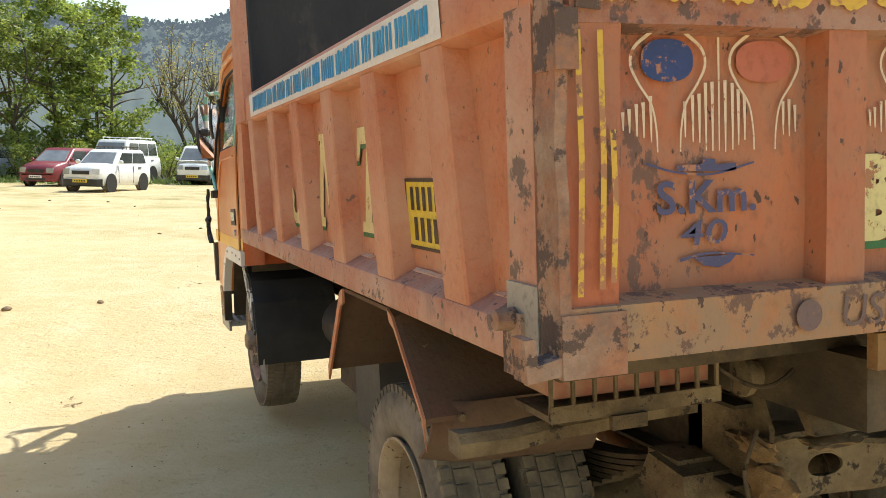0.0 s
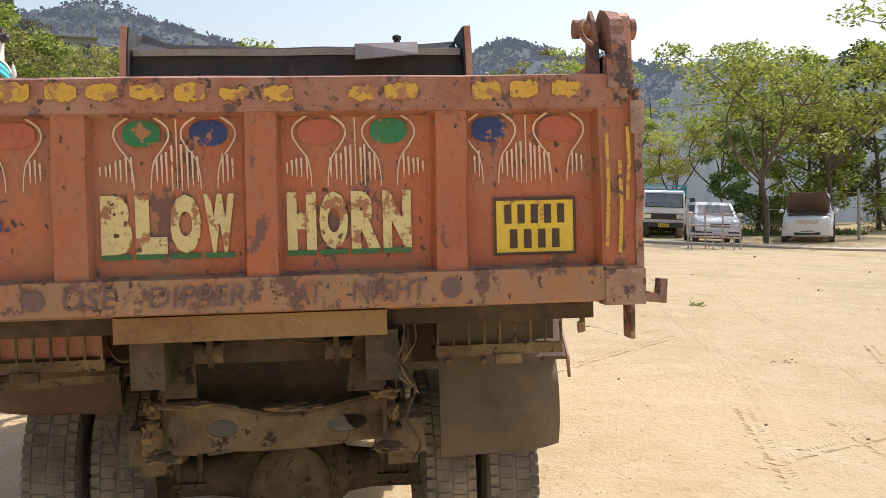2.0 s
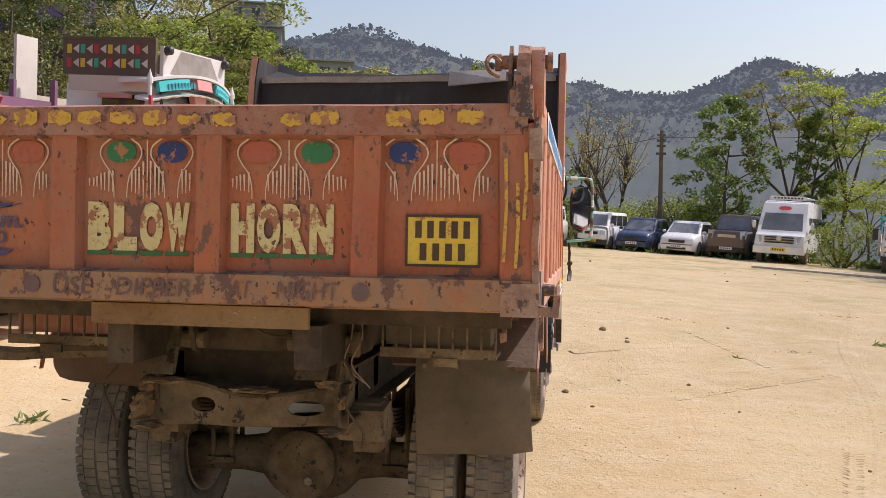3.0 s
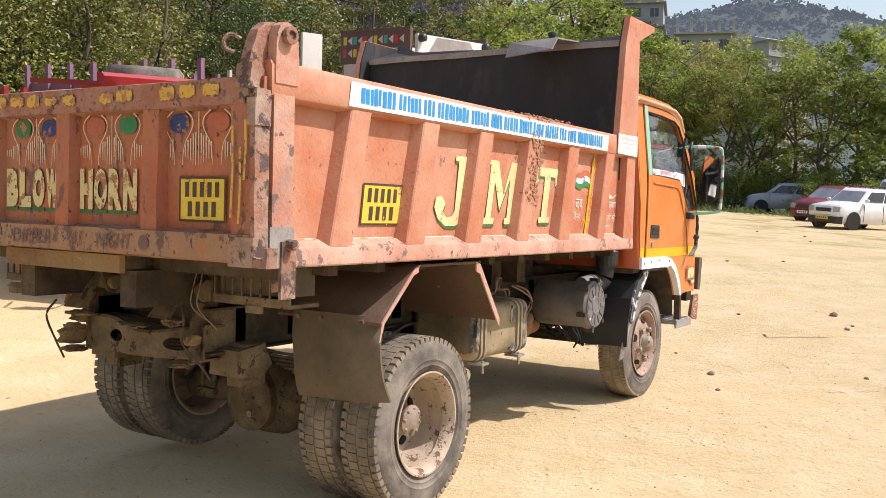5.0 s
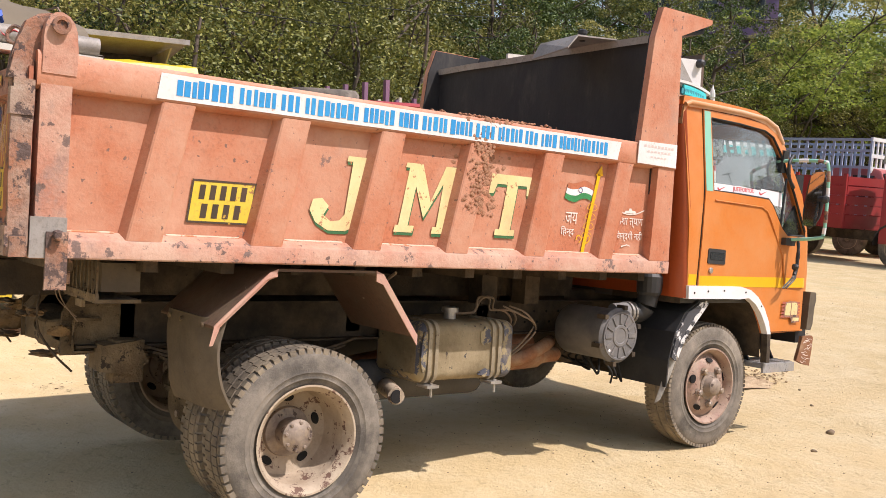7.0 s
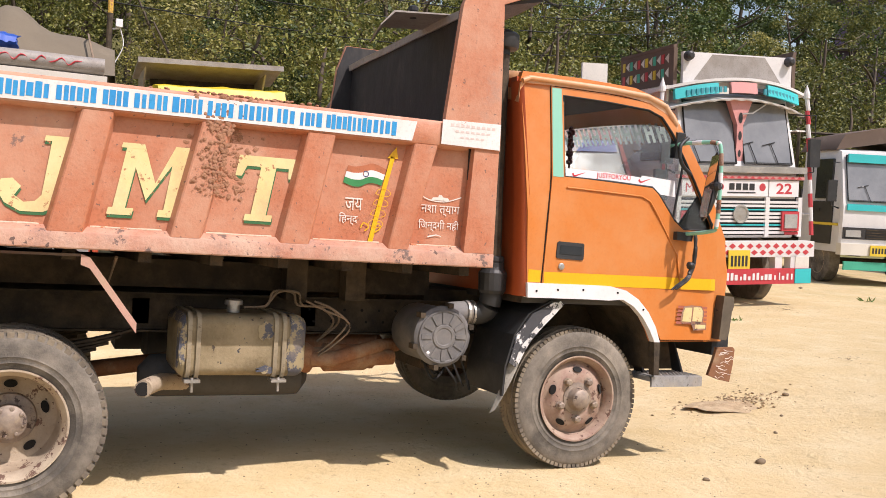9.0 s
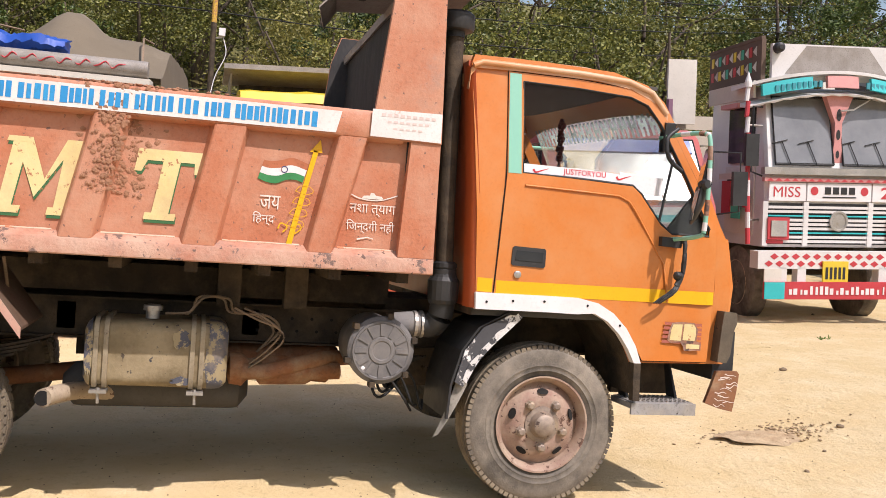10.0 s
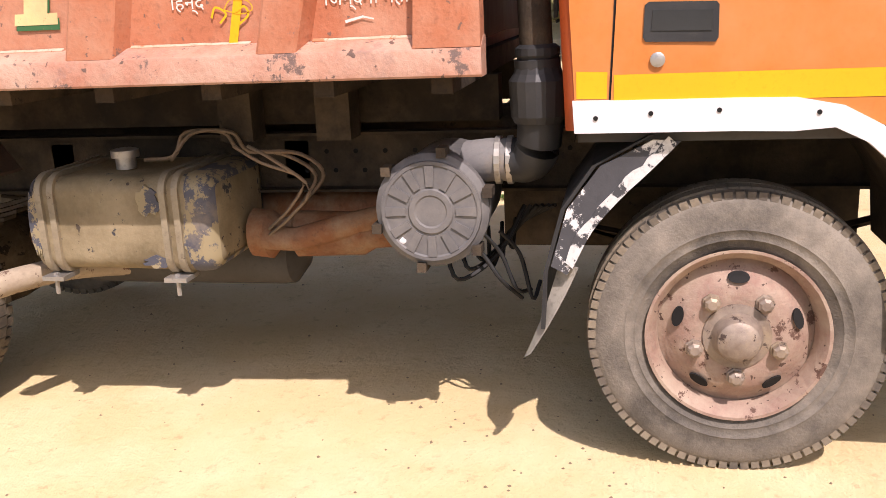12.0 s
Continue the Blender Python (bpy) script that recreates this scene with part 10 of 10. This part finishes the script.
for s in (1, -1):
    boxpart("lamp_surround", s * 0.72 - 0.26, s * 0.72 + 0.26, 0.0, 0.05, 0.76, 1.1, "chassis", root, bev=0.02)
boxpart("grille", -0.44, 0.44, 0.02, 0.075, 0.78, 1.08, "steel", root, "silver grille", bev=0.02)
slat_box(root, "load_body", 1.08, -5.6, -2.3, 0.95, 2.1, "lorry_red", 0.2, 0.03)

# lorry with a blue-grey cage body behind the red one
root = red_lorry("lorry with a tall blue-grey barred cage body", -7.6, 24.6, 1.0, 0.02, "lorry_pink")
cage = boxpart("cage_floor", -1.1, 1.1, -6.2, -0.6, 0.95, 1.05, "cage_blue", root)
for s in (1, -1):
    for i in range(22):
        yy = -6.2 + 5.6 * i / 21
        part("cage_bar", box(BM(), s * 1.1 - 0.02, s * 1.1 + 0.02, yy - 0.03, yy + 0.03, 1.05, 3.15), "cage_blue", cage)
    for z in (1.5, 1.95, 2.4, 2.85, 3.15):
        part("cage_rail", box(BM(), s * 1.1 - 0.035, s * 1.1 + 0.035, -6.2, -0.6, z, z + 0.07), "cage_blue", cage)
for x in [-1.0 + 0.25 * i for i in range(9)]:
    part("cage_bar", box(BM(), x - 0.03, x + 0.03, -0.62, -0.58, 2.3, 3.2), "car_white", cage)
for z in (2.35, 2.7, 3.15):
    part("cage_rail", box(BM(), -1.1, 1.1, -0.63, -0.57, z, z + 0.1), "car_white", cage)
boxpart("cage_board", -1.08, 0.15, -0.56, -0.53, 2.75, 3.2, "car_white", cage)

# purple-bodied lorry
root = red_lorry("pink-red lorry with a slatted plum load body", -4.25, 7.65, 0.995, -0.09, "lorry_pink", lean=0.5)
quad_strip = quad(BM(), [(0.82, -0.375, 2.11), (0.81, -0.462, 2.26), (-0.81, -0.462, 2.26), (-0.82, -0.375, 2.11)], 0.02)
part("sun_strip", quad_strip, "tarp_blue", root, "blue sun strip")
slat_box(root, "load_body", 1.15, -6.6, -1.95, 1.1, 2.9, "plum", 0.13, 0.07, posts=8)

# orange-red tipper lorry with grey body, spare tyre and yellow cover
root = red_lorry("orange-red tipper lorry with a grey load body", -4.4, 5.4, 0.99, -0.05, "lorry_orange", length=3.6)
bm = BM()
loft(bm, [[(x, -1.0, 2.4), (x, -0.95, 2.52), (x, -1.0, 2.56), (x, -1.08, 2.56), (x, -1.1, 2.4)] for x in (-1.12, -0.4, 0.4, 1.12)])
for x in (-1.0, -0.5, 0.0, 0.5, 1.0):
    box(bm, x - 0.03, x + 0.03, -2.6, -1.02, 2.4, 2.46)
part("cab_guard", bm, "lorry_red", root, "red sheet guard over the cab")
bm = BM()
revolve(bm, [(2.42, 0.24), (2.42, 0.42), (2.47, 0.47), (2.62, 0.47), (2.68, 0.42), (2.68, 0.24)], (0.0, -1.75, 0), "z", 32, False)
part("spare_tyre", bm, "tyre", root, "worn spare tyre lying on the guard", 40)
slat_box(root, "load_body", 0.95, -3.7, -2.8, 1.0, 2.3, "lorry_red", 0.24, 0.02, posts=3)

# tipper lorry with a grey canopy over a yellow-covered cab
root = red_lorry("tipper lorry with a yellow cover under its grey canopy", -10.2, 4.5, 1.0, 0.02, "lorry_orange", 1.0, 0.6, 2.7)
bm = box(BM(), -1.0, 1.0, -5.6, -2.0, 1.1, 1.2)
for s in (1, -1):
    box(bm, s * 1.0 - 0.03, s * 1.0 + 0.03, -5.6, -2.0, 1.2, 3.1)
    for i in range(8):
        y = -5.5 + 0.48 * i
        box(bm, s * 1.06 - 0.03, s * 1.06 + 0.03, y, y + 0.12, 1.2, 3.05)
part("load_body", bm, "grey_sheet", root)
# Darker steel on this board puts in the shade below the canopy.
part("head_board", box(BM(), -1.0, 1.0, -2.06, -1.98, 1.1, 3.5), "chassis", root)
part("canopy", quad(BM(), [(-1.25, -2.05, 3.5), (-1.25, -1.1, 3.74), (1.3, -1.1, 3.74), (1.3, -2.05, 3.5)], 0.02), "grey_sheet", root, "worn grey steel canopy")
part("canopy_lip", box(BM(), -1.26, 1.31, -1.12, -1.06, 3.68, 3.77), "grey_sheet", root)
for s in (1, -1):
    bm = BM()
    prism(bm, [(-2.03, 2.6), (-2.03, 3.5), (-1.12, 3.6)], "x", *sorted(((s * 1.17, s * 1.2) if s > 0 else (-0.95, -0.92))))
    part("canopy_gusset", bm, "grey_sheet", root)
bm = BM()
rings = []
for k in range(12):
    x = -1.08 + 2.16 * k / 11
    rings.append([(x, -0.45 + dy, 3.06 + dz + 0.03 * noise.noise(Vector((x * 4, dy, 2)))) for dy, dz in ((0.2, 0.0), (0.12, 0.16), (-0.4, 0.24), (-0.9, 0.22), (-1.0, 0.05))])
loft(bm, rings)
part("folded_cover", bm, "plastic_yellow", root, "folded yellow plastic cover", 40)

# lorry under an olive canvas
root = red_lorry("lorry loaded under an olive canvas cover", -4.5, 1.05, 1.0, -0.05, "lorry_orange")
boxpart("load_body", -1.12, 1.12, -6.0, -1.0, 1.0, 1.7, "tank_cyan", root)
bm = BM()
rings = []
for i in range(26):
    y = -0.7 - 4.9 * i / 25
    end = smoothstep(0, 0.25, i / 25) * (0.55 + 0.45 * smoothstep(1.0, 0.8, i / 25))
    row = []
    for j in range(21):
        u = -1 + 2 * j / 20
        x = 1.2 * u
        ridge = 0.42 + 0.28 * math.exp(-((u - 0.02) / 0.26) ** 2) + 0.12 * math.exp(-(u / 0.8) ** 2) + 0.03 * math.sin(9 * u)
        z = 2.8 + (0.95 * ridge + 0.05 * noise.noise(Vector((x * 2, y * 2, 1)))) * end
        if abs(u) > 0.9:
            z = 2.75 - (abs(u) - 0.9) * 12
        row.append((x, y + 0.04 * noise.noise(Vector((x * 3, y * 3, 4))), z))
    rings.append(row)
loft(bm, rings, close=False)
cv = part("canvas_cover", bm, "canvas", root, "sagging olive canvas cover", 60)
bm = BM()
for k in (-0.8, 0.15, 0.75):
    tube(bm, [(k * 1.1, -0.75, 2.85), (k * 1.1 + 0.1, -1.6, 3.32), (k, -2.6, 3.38)], 0.012, 5)
part("cover_rope", bm, "cable", root)
bm = BM()
rings = []
for i in range(14):
    x = -0.1 + 1.1 * i / 13
    rings.append([(x, -0.85 + 0.26 * math.cos(a) * (1 + 0.25 * noise.noise(Vector((x * 3, a, 0)))), 3.03 + 0.1 * math.sin(a) * (1 + 0.5 * noise.noise(Vector((x * 4, a * 2, 5))))) for a in [2 * math.pi * k / 10 for k in range(10)]])
loft(bm, rings)
bmesh.ops.subdivide_edges(bm, edges=bm.edges[:], cuts=2)
rough_up(bm, 0.06, 7)
rough_up(bm, 0.025, 20)
part("folded_tarp", bm, "tarp_blue", root, "folded blue tarpaulin", 30)
boxpart("roll_shelf", -1.0, 0.9, -0.95, -0.4, 2.7, 2.76, "cream_board", root)
bm = BM()
revolve(bm, [(-0.97, 0.001), (-0.97, 0.09), (0.9, 0.09), (0.9, 0.001)], (0, -0.5, 2.86), "x", 18)
roll = part("silver_roll", bm, "grey_sheet", root, "silver roll with red scrawl", 40)
bm = BM()
tube(bm, smooth_path([(0.75 - 0.065 * i, -0.413 + 0.008 * math.cos(2.3 * i), 2.87 + 0.035 * math.sin(2.3 * i)) for i in range(24)], 3), 0.008, 5)
part("red_scrawl", bm, "sign_red", roll)
bm = BM()
for z in (1.6, 2.0, 2.4, 2.8, 3.0):
    tube(bm, [(1.3, -3.5, z), (1.3, -0.6, z)], 0.03, 6)
for y in (-3.5, -2.5, -1.5, -0.6):
    tube(bm, [(1.3, y, 1.0), (1.3, y, 2.8)], 0.03, 6)
part("side_frame", bm, "tarp_blue", root, "blue tube frame")


# white pickup with blue cage
def pickup():
    m = at_yard(12.65, 31.6, -0.3, -0.95, 0.0)
    root = thing("pickup_truck", "white pickup truck with a blue cage body", "truck", m, "parked cars")
    lorry_cab(root, 0.8, 0.45, 1.85, 1.5, "car_white", 0.0, 1.15, 0.35)
    lorry_chassis(root, 0.82, -0.1, 4.4, 0.33)
    boxpart("grille_panel", -0.72, 0.72, 0.0, 0.03, 0.72, 0.95, "lorry_black", root, bev=0.01)
    for s in (1, -1):
        boxpart("headlight", s * 0.6 - 0.12, s * 0.6 + 0.12, 0.02, 0.05, 0.76, 0.92, "lamp_clear", root)
    boxpart("bumper", -0.82, 0.82, -0.02, 0.12, 0.42, 0.6, "black", root, bev=0.03)
    plate(root, 0, 0.13, 0.5, 0.4, 0.14, "pale_yellow")
    slat_box(root, "load_body", 0.88, -4.2, -1.6, 0.75, 1.5, "cream_board", 0.2, 0.02, posts=5)
    bm = BM()
    for s in (1, -1):
        for z in (1.6, 1.75, 1.9, 2.05):
            tube(bm, [(s * 0.9, -4.2, z), (s * 0.9, -1.6, z)], 0.03, 6)
        for i in range(5):
            tube(bm, [(s * 0.9, -4.2 + 0.65 * i, 1.4), (s * 0.9, -4.2 + 0.65 * i, 2.08)], 0.025, 6)
    for z in (1.9, 2.05):
        tube(bm, [(-0.9, -1.6, z), (0.9, -1.6, z)], 0.03, 6)
    part("cage", bm, "tank_cyan", root, "blue-green tube cage")


pickup()

# tube railing with a bench by the parking row
root = thing("railing", "grey tube railing with a bench at the yard edge", "railing")
P0, P1 = Vector((10.75, 24.15, 0)), Vector((12.2, 23.7, 0))
M["rail_paint"] = mat("pinkish_grey_rail_paint", (0.42, 0.36, 0.36), None, 0.5, bump=0.05)
for i in range(4):
    p = P0.lerp(P1, i / 3)
    z = ground_z(p.x, p.y)
    bm = BM()
    tube(bm, [(p.x, p.y, z - 0.05), (p.x, p.y, z + (1.2 if i < 3 else 0.95))], 0.03, 8)
    part("post", bm, "rail_paint", root)
for h in (0.35, 0.7, 1.05):
    bm = BM()
    q = P0.lerp(P1, 1.0)
    tube(bm, [(P0.x, P0.y, ground_z(P0.x, P0.y) + h), (q.x, q.y, ground_z(q.x, q.y) + h)], 0.024, 8)
    part("rail", bm, "rail_paint", root)
for k in (0.1, 0.5, 0.9):
    p = P0.lerp(P1, k)
    bm = BM()
    tube(bm, [(p.x, p.y, ground_z(p.x, p.y) + 0.42), (p.x - 0.25, p.y - 0.5, ground_z(p.x, p.y) + 0.42), (p.x - 0.25, p.y - 0.5, ground_z(p.x, p.y) - 0.05)], 0.02, 6)
    part("bench_leg", bm, "rail_paint", root)
bm = BM()
for k in range(3):
    a, b = P0 + Vector((-0.06 - 0.08 * k, -0.12 - 0.16 * k, 0)), P1 + Vector((-0.06 - 0.08 * k, -0.12 - 0.16 * k, 0))
    tube(bm, [(a.x, a.y, ground_z(a.x, a.y) + 0.45), (b.x, b.y, ground_z(b.x, b.y) + 0.45)], 0.03, 6)
part("bench_seat", bm, "rail_paint", root)

# dark wooden pole behind the parked cars
root = thing("utility_pole", "dark wooden pole with short cross arms behind the cars", "pole", Matrix.Translation((4.84, 40.0, ground_z(4.84, 40.0))))
bm = BM()
tube(bm, [(0, 0, -0.4), (0.02, 0, 5.5)], 0.12, 9, 0.085)
part("pole", bm, "bark", root)
for z, w in ((5.3, 0.18), (5.05, 0.2), (4.8, 0.2), (4.45, 0.22)):
    boxpart("cross_arm", -w, w, -0.06, 0.06, z - 0.05, z + 0.05, "bark", root, bev=0.01)
for s in (1, -1):
    bm = BM()
    tube(bm, [(s * 30 * t, 6 * t, 5.2 + 3.0 * t * s - 3.0 * t * (1 - t)) for t in [i / 12 for i in range(13)]], 0.012, 4)
    part("wire", bm, "rubber", root)

# utility pole with wires on the bank
root = thing("utility_pole", "thin dark pole with wires and a small white camera", "pole", Matrix.Translation((-16.1, 2.75, ground_z(-16.1, 2.75))))
bm = BM()
tube(bm, [(0, 0, -0.5), (0, 0, 5.1)], 0.065, 10)
part("pole", bm, "chassis", root)
bm = BM()
tube(bm, [(0, 0, 5.1), (0, 0, 7.4)], 0.06, 10)
part("pole_top", bm, "yellow_line", root, "yellow painted upper part")
bm = BM()
tube(bm, [(0, 0, 4.75), (0.05, 0.2, 4.78)], 0.02, 6)
bracket = part("camera_bracket", bm, "white_trim", root)
bm = box(BM(), -0.02, 0.16, 0.12, 0.26, 4.8, 4.97)
bevel(bm, 0.02)
part("camera", bm, "white_trim", bracket, "small white camera", 40)
bm = BM()
tube(bm, smooth_path([(0.03, 0.22, 4.8), (0.05, 0.3, 4.4), (0.03, 0.1, 3.9), (0.07, 0.0, 3.4)], 5), 0.012, 5)
part("cable", bm, "white_trim", root)
for k, (dz, hz) in enumerate(((6.9, 9.0), (6.5, 8.6), (6.0, 8.2), (5.4, 7.4), (3.6, 4.5))):
    for s in (1, -1):
        bm = BM()
        pts = [(-0.2 - 10 * t * t * (s > 0), s * 26 * t, dz + (hz - dz + 2.5) * t - 5.2 * t * (1 - t)) for t in [i / 14 for i in range(15)]]
        tube(bm, pts, 0.014, 4)
        part("wire", bm, "rubber", root)


# ---- houses on the hillside ----
M["plaster_cream"] = mat("cream_plaster", (0.44, 0.41, 0.36), (0.38, 0.35, 0.31), 0.9, scale=0.6, bump=0.1)
M["plaster_grey"] = mat("grey_plaster", (0.36, 0.35, 0.36), (0.3, 0.29, 0.3), 0.9, scale=0.6, bump=0.1)
M["plaster_purple"] = mat("purple_plaster", (0.30, 0.21, 0.38), (0.26, 0.18, 0.33), 0.9, scale=0.6, bump=0.1)
M["roof_sheet"] = mat("grey_roof_sheet", (0.42, 0.42, 0.44), (0.36, 0.36, 0.38), 0.6, scale=0.7)


def house(label, x, y, z, turn, w, d, floors, wall, cols, roof=0.0, balcony=True):
    root = thing("house", label, "house", Matrix.Translation((x, y, z)) @ Euler((0, 0, radians(turn))).to_matrix().to_4x4(), "houses on the hillside")
    fh = 3.0
    h = fh * floors
    part("wall", box(BM(), -w / 2, w / 2, -d / 2, d / 2, -14, h), wall, root)
    for f in range(floors):
        part("floor_band", box(BM(), -w / 2 - 0.35, w / 2 + 0.35, -d / 2 - 0.5, d / 2 + 0.3, fh * f + 2.82, fh * f + 3.0), "plaster_cream", root)
        for c in range(cols):
            u = -w / 2 + w * (c + 0.5) / cols
            win = part("window", box(BM(), u - 0.62, u + 0.62, -d / 2 - 0.06, -d / 2 + 0.05, fh * f + 0.95, fh * f + 2.3), "plaster_cream", root)
            for s in (1, -1):
                part("pane", box(BM(), u + s * 0.28 - 0.25, u + s * 0.28 + 0.25, -d / 2 - 0.08, -d / 2 - 0.05, fh * f + 1.03, fh * f + 2.22), "dark_glass", win)
        if balcony and f:
            bm = BM()
            for k in range(int(w / 0.3)):
                u = -w / 2 + 0.3 * k
                box(bm, u, u + 0.05, -d / 2 - 0.5, -d / 2 - 0.45, fh * f, fh * f + 0.9)
            box(bm, -w / 2, w / 2, -d / 2 - 0.52, -d / 2 - 0.43, fh * f + 0.9, fh * f + 0.98)
            tagged(part("balcony_rail", bm, "roof_sheet", root), kind="stuff")
    if roof:
        bm = BM()
        prism(bm, [(-d / 2 - 0.7, h), (d / 2 + 0.7, h), (0, h + roof)], "x", -w / 2 - 0.6, w / 2 + 0.6)
        part("roof", bm, "roof_sheet", root)
    else:
        for k in range(5):
            u = -w / 2 + w * k / 4
            part("roof_post", box(BM(), u - 0.15, u + 0.15, -d / 2, -d / 2 + 0.3, h, h + 1.4), "plaster_cream", root)


house("cream apartment block with balcony railings on the hill", -44.7, 195.8, 25.0, 60, 11.4, 11.4, 4, "plaster_cream", 4, 1.8)
house("pale apartment block under construction on the hill", -29.2, 103, 12.7, 18, 6, 8, 3, "plaster_cream", 3)
house("tall grey apartment block on the hill", -43.5, 116, 11.0, 18, 9, 8, 7, "plaster_grey", 4)
house("purple plastered house among the trees", -32, 47, 7.5, 40, 8, 7, 3, "plaster_purple", 3, 1.6, False)

# masts on the far ridge
for b, hh in ((-9.3, 22), (-8.9, 15)):
    e = radians(ridge_elevation(b))
    root = thing("mast", "thin steel mast on the ridge", "mast", Matrix.Translation((880 * math.sin(radians(b)), 880 * math.cos(radians(b)), 880 * math.tan(e) - 12)), "masts on the ridge")
    bm = BM()
    tube(bm, [(0, 0, 0), (0, 0, hh)], 0.5, 5, 0.25)
    part("mast_pole", bm, "steel", root)

# stone wall with a railing beyond the lorries
root = thing("stone_wall", "rubble stone wall with a rusty railing at the yard edge", "wall")
rw = random.Random(8)
M["rubble"] = mat("grey_brown_rubble", (0.24, 0.21, 0.18), (0.33, 0.29, 0.25), 0.9, scale=6, bump=0.5)
a, b = Vector((-11.5, 31.0, 0)), Vector((-8.4, 34.6, 0))
side = Vector((-(b - a).y, (b - a).x, 0)).normalized()
core = part("core", box(BM(), -0.15, 0.15, 0, (b - a).length, -0.3, 1.28), "concrete", root)
core.matrix_basis = Matrix.Translation((a.x, a.y, ground_z(a.x, a.y))) @ Euler((0, 0, math.atan2(-(b - a).x, (b - a).y))).to_matrix().to_4x4()
for i in range(13):
    for j in range(6):
        bm = BM()
        bmesh.ops.create_icosphere(bm, subdivisions=1, radius=0.16)
        for v in bm.verts:
            v.co = Vector((v.co.x * 0.6, v.co.y * rw.uniform(1.0, 1.25), v.co.z * rw.uniform(0.75, 1.0)))
        st = part("stone", bm, "rubble", root, "", 30)
        p = a.lerp(b, (i + 0.5 + 0.3 * (j % 2)) / 13.5)
        st.location = (p.x - side.x * 0.16, p.y - side.y * 0.16, ground_z(a.x, a.y) + 0.1 + 0.22 * j + rw.uniform(-0.02, 0.02))
        st.rotation_euler = (rw.uniform(-0.2, 0.2), rw.uniform(-0.2, 0.2), math.atan2(-(b - a).x, (b - a).y))
for i in range(24):
    p = a.lerp(b, i / 23)
    bm = BM()
    tube(bm, [(p.x, p.y, ground_z(a.x, a.y) + 1.25), (p.x, p.y, ground_z(a.x, a.y) + 1.85)], 0.016, 5)
    part("railing_bar", bm, "chassis", root)
bm = BM()
tube(bm, [(a.x, a.y, ground_z(a.x, a.y) + 1.83), (b.x, b.y, ground_z(a.x, a.y) + 1.83)], 0.025, 6)
part("railing_top", bm, "chassis", root)
